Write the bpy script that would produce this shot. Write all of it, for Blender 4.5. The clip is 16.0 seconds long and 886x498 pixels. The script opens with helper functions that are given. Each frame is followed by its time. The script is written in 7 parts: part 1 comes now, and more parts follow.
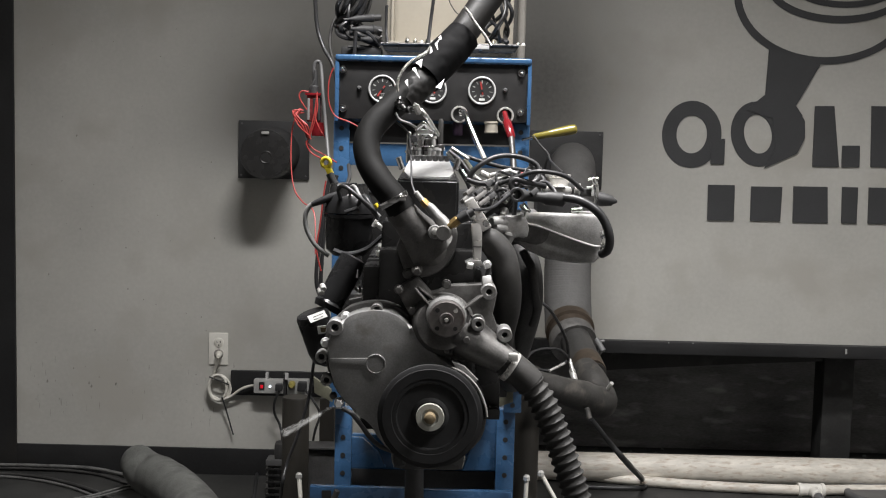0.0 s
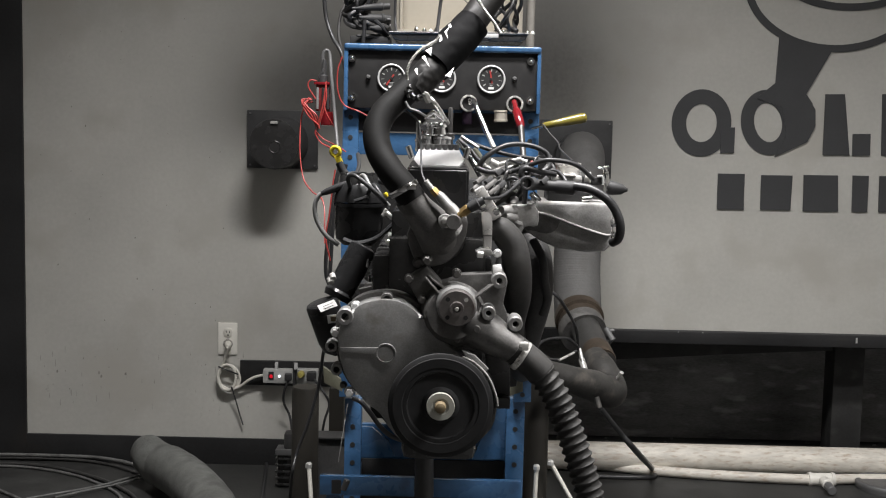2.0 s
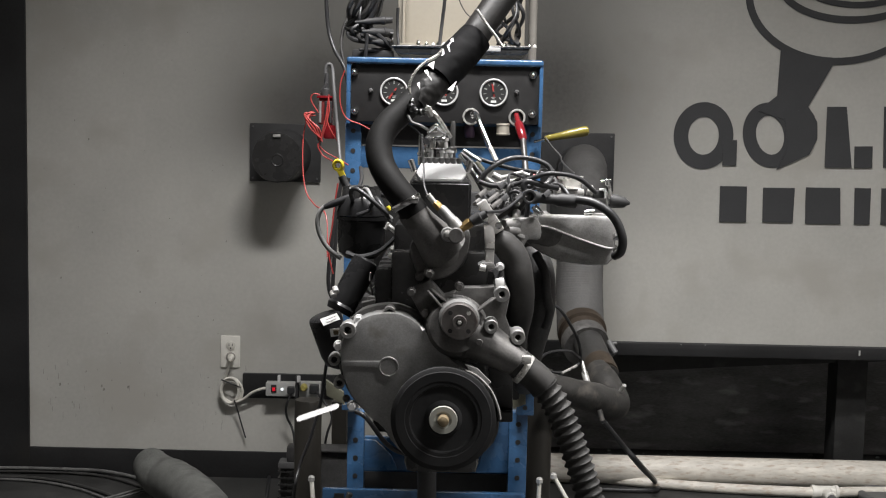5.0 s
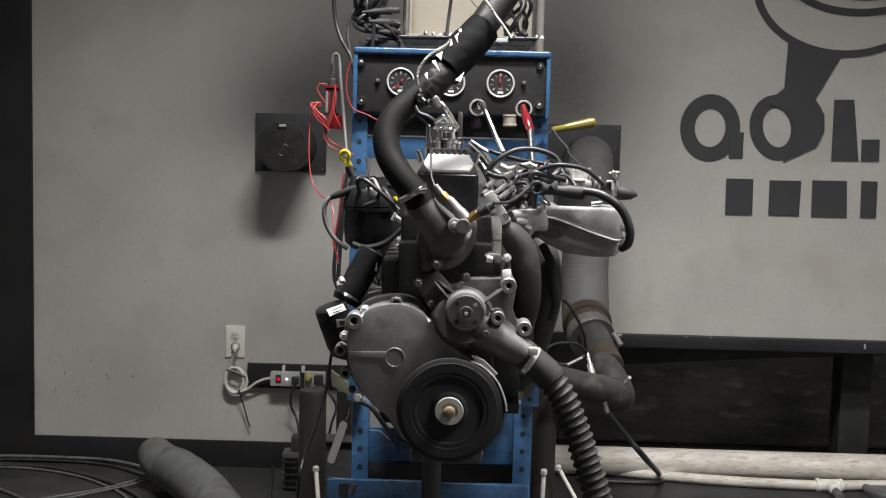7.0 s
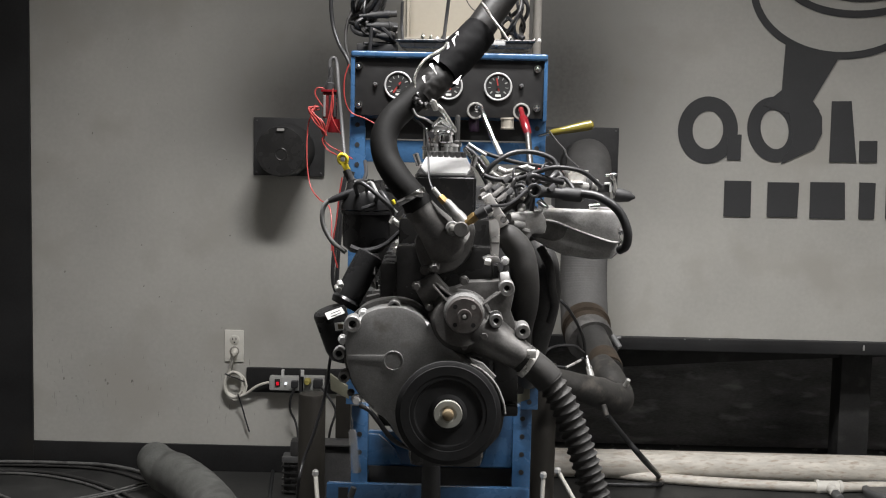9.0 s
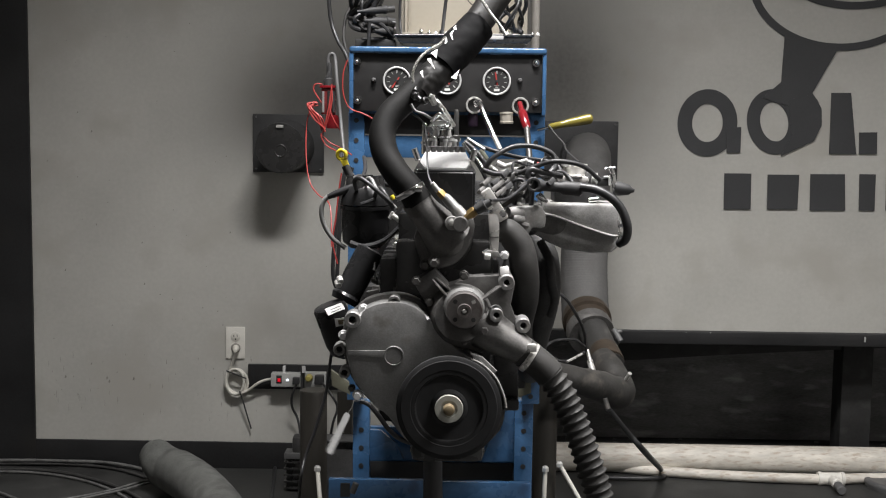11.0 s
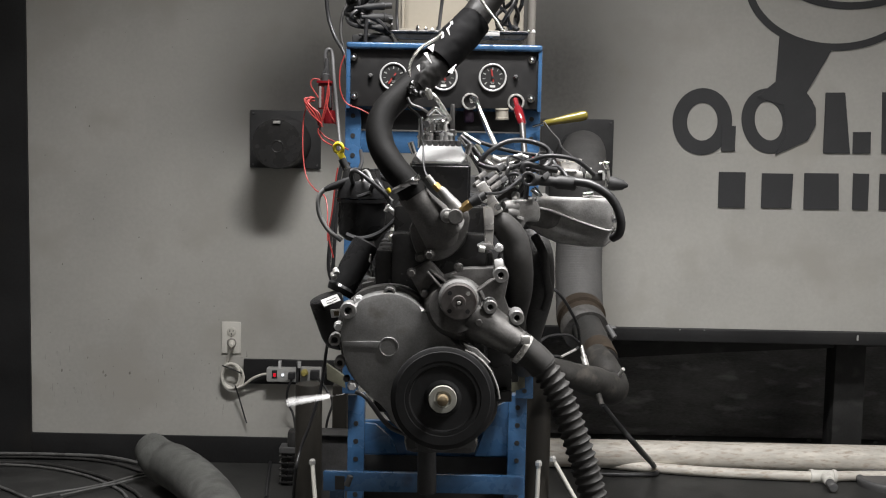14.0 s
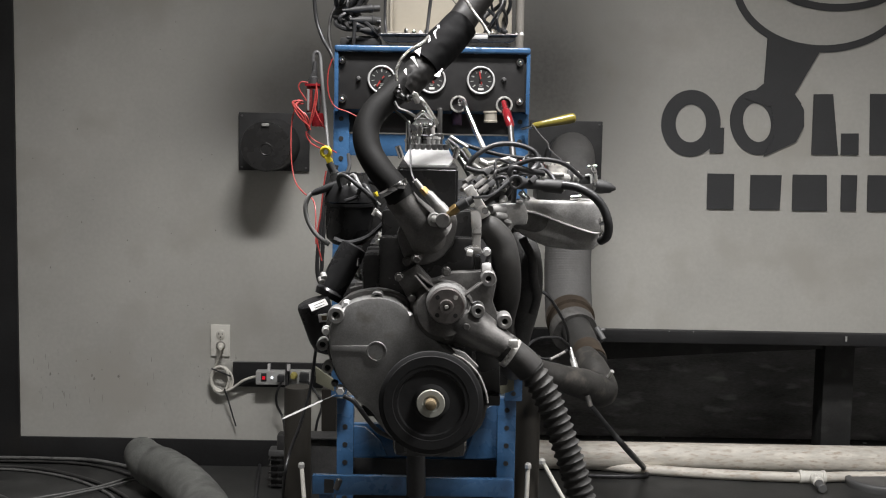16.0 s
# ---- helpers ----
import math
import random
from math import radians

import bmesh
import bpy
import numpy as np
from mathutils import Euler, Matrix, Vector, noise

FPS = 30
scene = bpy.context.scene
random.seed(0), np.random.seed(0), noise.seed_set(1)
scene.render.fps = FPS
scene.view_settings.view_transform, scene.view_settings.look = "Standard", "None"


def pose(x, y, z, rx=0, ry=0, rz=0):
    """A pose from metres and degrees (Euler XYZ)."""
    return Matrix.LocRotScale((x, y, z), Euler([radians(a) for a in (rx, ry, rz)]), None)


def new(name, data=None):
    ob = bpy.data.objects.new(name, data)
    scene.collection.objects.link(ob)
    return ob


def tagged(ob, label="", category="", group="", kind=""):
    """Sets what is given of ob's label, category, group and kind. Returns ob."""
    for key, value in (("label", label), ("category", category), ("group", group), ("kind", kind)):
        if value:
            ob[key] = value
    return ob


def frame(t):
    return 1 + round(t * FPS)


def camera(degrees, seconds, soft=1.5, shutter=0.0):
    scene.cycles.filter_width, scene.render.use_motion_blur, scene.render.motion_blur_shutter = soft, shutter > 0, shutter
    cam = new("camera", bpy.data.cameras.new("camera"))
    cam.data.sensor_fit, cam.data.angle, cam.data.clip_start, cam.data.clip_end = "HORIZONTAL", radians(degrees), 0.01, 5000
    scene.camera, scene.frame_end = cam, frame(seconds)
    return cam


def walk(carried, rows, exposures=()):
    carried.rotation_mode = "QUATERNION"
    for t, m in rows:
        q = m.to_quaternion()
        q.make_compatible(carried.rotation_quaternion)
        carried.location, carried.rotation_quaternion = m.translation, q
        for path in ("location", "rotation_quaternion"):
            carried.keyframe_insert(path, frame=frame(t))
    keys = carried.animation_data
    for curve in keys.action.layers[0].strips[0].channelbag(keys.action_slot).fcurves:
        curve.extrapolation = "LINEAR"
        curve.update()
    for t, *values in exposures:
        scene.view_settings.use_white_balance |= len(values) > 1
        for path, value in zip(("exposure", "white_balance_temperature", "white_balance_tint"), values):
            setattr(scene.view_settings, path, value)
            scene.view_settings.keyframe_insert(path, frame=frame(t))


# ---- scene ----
# An engine test cell: a petrol engine runs on a blue stand before a grey painted wall.
cam = camera(39.7, 16.0, soft=1.1, shutter=0.5)
CAM_ROWS = [
    (0, pose(-0.0000, 0.0000, 1.2750, 84.600, -1.400, 0.100)),
    (0.5, pose(-0.0011, -0.0000, 1.2742, 84.450, -1.337, 0.061)),
    (1, pose(-0.0009, 0.0036, 1.2720, 84.300, -1.267, 0.183)),
    (1.5, pose(-0.0029, 0.0021, 1.2728, 84.201, -1.418, 0.343)),
    (2, pose(-0.0036, 0.0060, 1.2722, 84.131, -1.261, 0.464)),
    (2.5, pose(-0.0023, 0.0032, 1.2726, 84.165, -1.197, 0.488)),
    (3, pose(-0.0026, 0.0033, 1.2728, 84.325, -1.120, 0.395)),
    (5.3, pose(-0.0043, 0.0027, 1.2749, 84.701, -1.220, 0.668)),
    (5.5, pose(-0.0083, 0.0049, 1.2727, 84.662, -1.378, 1.043)),
    (6, pose(-0.0082, 0.0088, 1.2710, 84.080, -1.322, 0.919)),
    (6.5, pose(-0.0087, 0.0084, 1.2735, 84.109, -1.320, 0.833)),
    (7, pose(-0.0092, 0.0073, 1.2743, 84.270, -1.495, 0.781)),
    (7.5, pose(-0.0079, 0.0053, 1.2732, 84.638, -1.599, 0.550)),
    (8, pose(-0.0095, 0.0053, 1.2727, 84.563, -1.558, 0.659)),
    (8.5, pose(-0.0097, 0.0060, 1.2739, 84.489, -1.498, 0.717)),
    (9, pose(-0.0073, 0.0062, 1.2730, 84.449, -1.225, 0.711)),
    (11.5, pose(-0.0046, 0.0079, 1.2709, 84.223, -0.699, 0.676)),
    (12, pose(-0.0050, 0.0100, 1.2695, 84.241, -0.658, 0.625)),
    (12.5, pose(-0.0053, 0.0057, 1.2717, 84.225, -0.794, 0.544)),
    (13, pose(-0.0043, -0.0091, 1.2717, 84.521, -1.109, 0.231)),
    (13.5, pose(-0.0074, -0.0188, 1.2709, 84.624, -1.437, 0.294)),
    (14, pose(-0.0015, -0.0157, 1.2610, 84.244, -1.093, 0.577)),
    (14.5, pose(0.0019, -0.0151, 1.2626, 84.464, -1.068, 0.423)),
    (15, pose(0.0001, -0.0157, 1.2648, 84.331, -1.187, 0.198)),
    (15.5, pose(0.0028, -0.0133, 1.2652, 84.209, -0.982, 0.134)),
    (16, pose(0.0029, -0.0133, 1.2662, 84.288, -0.992, 0.119)),
]
walk(cam, CAM_ROWS)

# ---- light ----
world = bpy.data.worlds.new("world")
world.use_nodes = True
world.node_tree.nodes["Background"].inputs[0].default_value = (0.5, 0.52, 0.55, 1)
world.node_tree.nodes["Background"].inputs[1].default_value = 0.02
scene.world = world
scene.view_settings.exposure = 0.0
# unseen ceiling fittings: place, watts; one over the stand, one added to brighten the wall's right side
LIGHTS = (((0.1, 2.15, 3.53), 94.0), ((1.75, 1.3, 3.53), 64.0))
LIGHT_COLOUR = (1.0, 0.98, 0.977)


# ---- materials ----
def mat(name, colour, rough=0.5, metal=0.0, vary=0.15, scale=8.0, bump=0.0, fine=120.0,
        stain=None, stain_at=0.62, stain_scale=3.0, coat=0.0, glow=0.0, alpha=1.0, transmit=0.0, per_piece=0.0, stretch=(1, 1, 1), darkening=(), spec=0.5):
    """Colour varied at two scales, with optional stains, fine relief and per-object variation."""
    m = bpy.data.materials.new(name)
    m.use_nodes = True
    nt = m.node_tree
    n, l = nt.nodes, nt.links
    b = n["Principled BSDF"]
    b.inputs["Metallic"].default_value = metal
    b.inputs["Specular IOR Level"].default_value = spec
    b.inputs["Coat Weight"].default_value = coat
    b.inputs["Coat Roughness"].default_value = 0.14
    b.inputs["Alpha"].default_value = alpha
    b.inputs["Transmission Weight"].default_value = transmit
    co = n.new("ShaderNodeTexCoord")
    mp = n.new("ShaderNodeMapping")
    mp.inputs["Scale"].default_value = stretch
    l.new(co.outputs["Object"], mp.inputs[0])
    big, small = n.new("ShaderNodeTexNoise"), n.new("ShaderNodeTexNoise")
    big.inputs["Scale"].default_value, big.inputs["Detail"].default_value = scale, 6
    small.inputs["Scale"].default_value, small.inputs["Detail"].default_value = fine, 3
    l.new(mp.outputs[0], big.inputs["Vector"])
    l.new(mp.outputs[0], small.inputs["Vector"])
    add = n.new("ShaderNodeMath")
    add.operation = "MULTIPLY_ADD"
    l.new(small.outputs["Fac"], add.inputs[0])
    add.inputs[1].default_value = 0.45
    l.new(big.outputs["Fac"], add.inputs[2])
    ramp = n.new("ShaderNodeMapRange")
    ramp.inputs["From Min"].default_value, ramp.inputs["From Max"].default_value = 0.45, 1.0
    ramp.inputs["To Min"].default_value, ramp.inputs["To Max"].default_value = 1 - vary, 1 + vary
    l.new(add.outputs[0], ramp.inputs["Value"])
    last = ramp.outputs[0]
    if per_piece:
        info = n.new("ShaderNodeObjectInfo")
        pr = n.new("ShaderNodeMapRange")
        pr.inputs["To Min"].default_value, pr.inputs["To Max"].default_value = 1 - per_piece, 1 + per_piece
        l.new(info.outputs["Random"], pr.inputs["Value"])
        mul = n.new("ShaderNodeMath")
        mul.operation = "MULTIPLY"
        l.new(last, mul.inputs[0])
        l.new(pr.outputs[0], mul.inputs[1])
        last = mul.outputs[0]
    mix = n.new("ShaderNodeVectorMath")
    mix.operation = "SCALE"
    mix.inputs[0].default_value = colour
    l.new(last, mix.inputs["Scale"])
    out = mix.outputs[0]
    if stain:
        st = n.new("ShaderNodeTexNoise")
        st.inputs["Scale"].default_value, st.inputs["Detail"].default_value = stain_scale, 8
        l.new(mp.outputs[0], st.inputs["Vector"])
        sr = n.new("ShaderNodeMapRange")
        sr.inputs["From Min"].default_value, sr.inputs["From Max"].default_value = stain_at, stain_at + 0.16
        l.new(st.outputs["Fac"], sr.inputs["Value"])
        mx = n.new("ShaderNodeMix")
        mx.data_type = "RGBA"
        l.new(sr.outputs[0], mx.inputs["Factor"])
        l.new(out, mx.inputs["A"])
        mx.inputs["B"].default_value = (*stain, 1)
        out = mx.outputs["Result"]
    # soft-edged dark columns, placed by x and z, mixed over the base colour
    if darkening:
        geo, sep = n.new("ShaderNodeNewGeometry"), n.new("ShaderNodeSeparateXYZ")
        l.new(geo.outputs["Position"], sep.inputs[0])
        for x0, spread, z0, z1, strength, left in darkening:
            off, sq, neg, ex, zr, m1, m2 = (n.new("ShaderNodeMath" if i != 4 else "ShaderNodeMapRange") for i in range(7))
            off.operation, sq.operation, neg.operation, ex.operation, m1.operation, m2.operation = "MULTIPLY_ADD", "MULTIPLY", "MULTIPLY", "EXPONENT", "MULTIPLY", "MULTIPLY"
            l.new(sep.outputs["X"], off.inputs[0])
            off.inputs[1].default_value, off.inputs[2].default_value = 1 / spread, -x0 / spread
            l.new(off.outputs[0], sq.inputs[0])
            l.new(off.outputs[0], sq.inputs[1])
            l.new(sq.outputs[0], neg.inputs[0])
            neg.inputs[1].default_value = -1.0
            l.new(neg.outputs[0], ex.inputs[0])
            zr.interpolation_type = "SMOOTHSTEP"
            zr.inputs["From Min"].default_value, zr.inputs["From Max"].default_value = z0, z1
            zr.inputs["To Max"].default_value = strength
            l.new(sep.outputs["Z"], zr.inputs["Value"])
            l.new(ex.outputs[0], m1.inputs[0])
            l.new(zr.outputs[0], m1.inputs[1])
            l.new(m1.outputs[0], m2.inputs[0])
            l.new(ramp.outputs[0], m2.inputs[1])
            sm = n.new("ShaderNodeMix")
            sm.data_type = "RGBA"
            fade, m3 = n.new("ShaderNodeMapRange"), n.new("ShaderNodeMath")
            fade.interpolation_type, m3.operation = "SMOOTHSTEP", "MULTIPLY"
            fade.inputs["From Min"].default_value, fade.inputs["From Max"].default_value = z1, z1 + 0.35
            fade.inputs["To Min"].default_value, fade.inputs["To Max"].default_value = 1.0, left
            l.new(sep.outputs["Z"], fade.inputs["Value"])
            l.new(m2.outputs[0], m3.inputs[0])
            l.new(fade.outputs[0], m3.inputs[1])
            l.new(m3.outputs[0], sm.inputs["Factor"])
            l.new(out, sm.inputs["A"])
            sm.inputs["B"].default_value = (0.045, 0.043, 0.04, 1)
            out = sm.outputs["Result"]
    l.new(out, b.inputs["Base Color"])
    rr = n.new("ShaderNodeMapRange")
    rr.inputs["To Min"].default_value, rr.inputs["To Max"].default_value = max(0.02, rough - 0.1), min(1, rough + 0.1)
    l.new(big.outputs["Fac"], rr.inputs["Value"])
    l.new(rr.outputs[0], b.inputs["Roughness"])
    if bump:
        bp = n.new("ShaderNodeBump")
        bp.inputs["Strength"].default_value, bp.inputs["Distance"].default_value = bump, 0.002
        l.new(add.outputs[0], bp.inputs["Height"])
        l.new(bp.outputs[0], b.inputs["Normal"])
    if glow:
        b.inputs["Emission Color"].default_value = (*colour, 1)
        b.inputs["Emission Strength"].default_value = glow
    return m


# darkening of the wall near the two exhaust ports: x, spread, z where it starts and is full, strength, share left at
# the ceiling
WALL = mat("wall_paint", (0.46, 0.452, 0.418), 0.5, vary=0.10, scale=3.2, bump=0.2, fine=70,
           stain=(0.418, 0.404, 0.366), stain_at=0.53, stain_scale=4.5, darkening=((-0.36, 0.40, 0.95, 1.40, 0.92, 0.6), (-0.58, 0.27, 1.03, 1.30, 0.76, 0.15), (0.31, 0.38, 0.75, 1.42, 0.95, 0.7)))
BLACKWALL = mat("black_wall_paint", (0.02, 0.02, 0.0205), 0.5, spec=0.35, vary=0.35, scale=5, bump=0.2, stain=(0.028, 0.026, 0.024), stain_at=0.6)
# rubber grey lightened so the floor hoses carry their highlights in the colour
HOSEGREY = mat("grey_rubber_with_sheen", (0.14, 0.14, 0.136), 0.36, vary=0.3, scale=30, stain=(0.05, 0.049, 0.047), stain_at=0.55, stain_scale=20)
DARKPAINT = mat("emblem_paint", (0.042, 0.043, 0.045), 0.5, vary=0.12, scale=9, bump=0.1)
POLISHED = mat("polished_plate", (0.74, 0.74, 0.735), 0.22, metal=0.35, vary=0.12, scale=20)
DUSTY = mat("dusty_cable", (0.045, 0.044, 0.043), 0.4, vary=0.3, scale=30)
FRONTROOM = mat("front_wall_paint", (0.2, 0.195, 0.19), 0.7, vary=0.1, scale=2, bump=0.1)
ROOM = mat("room_paint", (0.42, 0.41, 0.395), 0.7, vary=0.08, scale=2, bump=0.1)
CEIL = mat("ceiling_paint", (0.75, 0.74, 0.71), 0.8, vary=0.06, scale=3, bump=0.2)
CONCRETE = mat("dark_concrete", (0.032, 0.032, 0.0307), 0.6, vary=0.5, scale=7, bump=0.4, fine=90, stain=(0.026, 0.026, 0.025), stain_at=0.5, stain_scale=9)
DIRT = mat("sooty_masonry", (0.19, 0.188, 0.186), 0.85, vary=0.5, scale=9, bump=0.6, stain=(0.42, 0.42, 0.41), stain_at=0.57, stain_scale=14, stretch=(0.5, 1, 1.6))
BLUE = mat("blue_paint", (0.043, 0.113, 0.232), 0.27, vary=0.2, scale=14, bump=0.1, stain=(0.022, 0.056, 0.125), stain_at=0.6, stain_scale=16, coat=0.7)
BLACK = mat("black_enamel", (0.029, 0.0285, 0.028), 0.27, spec=0.6, vary=0.3, scale=18, bump=0.15, stain=(0.02, 0.0195, 0.018), stain_at=0.62, stain_scale=20)
GLOSSBLACK = mat("gloss_black_paint", (0.017, 0.017, 0.0175), 0.28, spec=0.3, vary=0.3, scale=18, bump=0.12)
MATTBLACK = mat("matt_black", (0.034, 0.034, 0.0345), 0.55, spec=0.4, vary=0.25, scale=20, bump=0.12)
PANEL = mat("panel_black", (0.021, 0.0205, 0.0205), 0.55, spec=0.3, vary=0.25, scale=30, bump=0.2, fine=400, stain=(0.022, 0.021, 0.02), stain_at=0.6, stain_scale=12)
OLDPOST = mat("dusty_black_post", (0.028, 0.028, 0.0275), 0.65, spec=0.3, vary=0.35, scale=9, bump=0.25, stain=(0.05, 0.05, 0.048), stain_at=0.55, stain_scale=14)
RUBBER = mat("black_rubber", (0.026, 0.026, 0.027), 0.4, vary=0.25, scale=30, bump=0.2, stain=(0.05, 0.05, 0.05), stain_at=0.62, stain_scale=25)
HOSE = mat("grey_black_hose", (0.04, 0.039, 0.0375), 0.6, spec=0.25, vary=0.3, scale=22, bump=0.25, stain=(0.045, 0.043, 0.04), stain_at=0.56, stain_scale=18)
SOFTHOSE = mat("matt_moulded_rubber", (0.0085, 0.0083, 0.008), 0.65, spec=0.12, vary=0.3, scale=22, bump=0.25, stain=(0.024, 0.0225, 0.02), stain_at=0.58, stain_scale=16)
ALU = mat("cast_aluminium", (0.28, 0.278, 0.272), 0.48, metal=0.55, vary=0.3, scale=25, bump=0.14, fine=380, stain=(0.19, 0.18, 0.165), stain_at=0.55, stain_scale=26)
ALUDARK = mat("weathered_aluminium", (0.135, 0.131, 0.126), 0.55, metal=0.5, vary=0.4, scale=28, bump=0.2, fine=300, stain=(0.085, 0.081, 0.076), stain_at=0.53, stain_scale=30)
SANDCAST = mat("sand_cast_aluminium", (0.33, 0.325, 0.315), 0.6, metal=0.3, vary=0.35, scale=30, bump=0.3, fine=320, stain=(0.21, 0.2, 0.185), stain_at=0.55, stain_scale=28)
ALUBRIGHT = mat("machined_aluminium", (0.80, 0.78, 0.75), 0.28, metal=0.5, vary=0.12, scale=30, bump=0.12, fine=300)
IRON = mat("cast_iron", (0.062, 0.061, 0.06), 0.6, metal=0.3, vary=0.35, scale=28, bump=0.5, fine=250)
CHROME = mat("chrome", (0.82, 0.82, 0.82), 0.1, metal=1.0, vary=0.05, scale=40)
STEEL = mat("zinc_steel", (0.66, 0.65, 0.62), 0.28, metal=0.55, vary=0.2, scale=40, bump=0.1)
ELBOW = mat("sooty_steel", (0.052, 0.05, 0.047), 0.5, metal=0.4, vary=0.4, scale=18, bump=0.35, stain=(0.11, 0.1, 0.088), stain_at=0.56, stain_scale=24)
SCUFF = mat("brown_scuff", (0.26, 0.25, 0.225), 0.7, vary=0.3, scale=60)
PIPE = mat("grey_steel_pipe", (0.105, 0.103, 0.10), 0.4, metal=0.7, vary=0.2, scale=12, bump=0.1, stain=(0.1, 0.1, 0.1), stain_at=0.6, stain_scale=8)
BRASS = mat("brass", (0.38, 0.26, 0.11), 0.35, metal=0.85, vary=0.2, scale=40, bump=0.1)
OCHRE = mat("ochre_plated_bolt", (0.17, 0.13, 0.075), 0.55, metal=0.15, vary=0.15, scale=40)
IVORY = mat("ivory_washer", (0.46, 0.46, 0.41), 0.5, metal=0.2, vary=0.1, scale=40)
CREAM = mat("cream_enamel", (0.37, 0.34, 0.285), 0.45, vary=0.05, scale=6, bump=0.06)
OLDBEIGE = mat("aged_beige_plastic", (0.27, 0.255, 0.23), 0.5, vary=0.12, scale=10)
GREYMETAL = mat("grey_enamel", (0.10, 0.10, 0.10), 0.5, vary=0.15, scale=10)
PVC = mat("dirty_white_pvc", (0.61, 0.575, 0.51), 0.5, vary=0.22, scale=20, bump=0.2, fine=80, stain=(0.43, 0.36, 0.29), stain_at=0.53, stain_scale=75, stretch=(0.35, 1.3, 1.3))
WHITEPL = mat("white_plastic", (0.72, 0.70, 0.64), 0.4, vary=0.05, scale=15)
OFFWHITE = mat("off_white_cord", (0.62, 0.60, 0.54), 0.5, vary=0.08, scale=15)
WRAP = mat("grey_duct_skin", (0.115, 0.113, 0.11), 0.75, vary=0.22, scale=9, bump=0.5, fine=160, stain=(0.09, 0.085, 0.08), stain_at=0.6, stain_scale=7)
FABRIC = mat("grey_fabric_duct", (0.118, 0.12, 0.112), 0.85, vary=0.4, scale=12, bump=0.5, fine=200, stain=(0.07, 0.07, 0.066), stain_at=0.54, stain_scale=9)
RUST = mat("heat_browned_steel", (0.062, 0.047, 0.034), 0.55, metal=0.4, vary=0.35, scale=16, bump=0.3)
POSTMAT = mat("taupe_steel_post", (0.031, 0.028, 0.023), 0.5, metal=0.2, vary=0.2, scale=8, bump=0.15, stain=(0.045, 0.04, 0.034), stain_at=0.58, stain_scale=8, stretch=(1, 1, 0.3))
TAN = mat("tan_bracket_paint", (0.12, 0.118, 0.085), 0.5, vary=0.25, scale=20, bump=0.1)
RED = mat("red_insulation", (0.36, 0.045, 0.04), 0.4, vary=0.1, scale=30)
REDPL = mat("red_plastic", (0.17, 0.01, 0.014), 0.15, vary=0.1, scale=30, coat=0.4)
YELLOW = mat("yellow_plastic", (0.75, 0.60, 0.04), 0.35, vary=0.1, scale=30)
DULLYELLOW = mat("dull_yellow_plastic", (0.33, 0.285, 0.08), 0.45, vary=0.15, scale=30)
AMBER = mat("amber_plastic", (0.19, 0.155, 0.03), 0.15, vary=0.1, scale=30, coat=0.4)
CABLE = mat("black_cable", (0.03, 0.03, 0.031), 0.4, vary=0.2, scale=40)
GREYCABLE = mat("grey_cable", (0.22, 0.22, 0.215), 0.4, vary=0.15, scale=40)
PURPLE = mat("purple_plastic", (0.03, 0.014, 0.033), 0.5, vary=0.1, scale=30)
GLOWRED = mat("red_pilot_lamp", (0.8, 0.01, 0.03), 0.3, vary=0.0, glow=0.3)
GLOWWHITE = mat("white_pilot_lamp", (0.9, 0.95, 1.0), 0.3, vary=0.0, glow=0.9)
STRIPGREY = mat("light_grey_plastic", (0.40, 0.40, 0.385), 0.4, vary=0.1, scale=20)
PULLEY = mat("pulley_black", (0.028, 0.028, 0.0285), 0.72, spec=0.15, vary=0.25, scale=20, bump=0.1)
HUBSTEEL = mat("rust_tinted_steel", (0.22, 0.205, 0.197), 0.38, metal=0.75, vary=0.35, scale=40, bump=0.2, stain=(0.14, 0.115, 0.105), stain_at=0.55, stain_scale=45)
# darker version of the duct skin, for the upper elbow
DUCTELBOW = mat("dark_duct_skin", (0.075, 0.073, 0.071), 0.8, vary=0.3, scale=11, bump=0.5, fine=160, stain=(0.05, 0.049, 0.047), stain_at=0.55, stain_scale=9)
WRAPPED = mat("crumpled_black_tape", (0.007, 0.007, 0.0073), 0.7, spec=0.06, vary=0.3, scale=24, bump=0.3)
SMOKED = mat("smoky_hose_sleeve", (0.014, 0.0132, 0.0125), 0.5, spec=0.2, vary=0.35, scale=26, bump=0.35, stain=(0.014, 0.014, 0.014), stain_at=0.52, stain_scale=30)
CLEARRED = mat("clear_red_plastic", (0.16, 0.03, 0.03), 0.25, vary=0.3, scale=40, coat=0.3)
LAMP = mat("lamp_diffuser", (1.0, 0.97, 0.92), 0.5, vary=0.0, glow=6.0)
LABEL = mat("white_label", (0.72, 0.72, 0.70), 0.45, vary=0.05, scale=30)
INK = mat("black_ink", (0.02, 0.02, 0.02), 0.6, vary=0.1)
TAG = mat("clear_white_plastic", (0.80, 0.80, 0.79), 0.2, vary=0.06, scale=60, alpha=0.45)


# ---- building blocks ----
WHERE = {}


def thing(name, at, label, category, group="", kind=""):
    """An empty at a thing's base, to carry its parts."""
    ob = new(name)
    ob.empty_display_size = 0.05
    ob.location = at
    WHERE[ob.name] = Vector(at)
    return tagged(ob, label, category, group, kind)


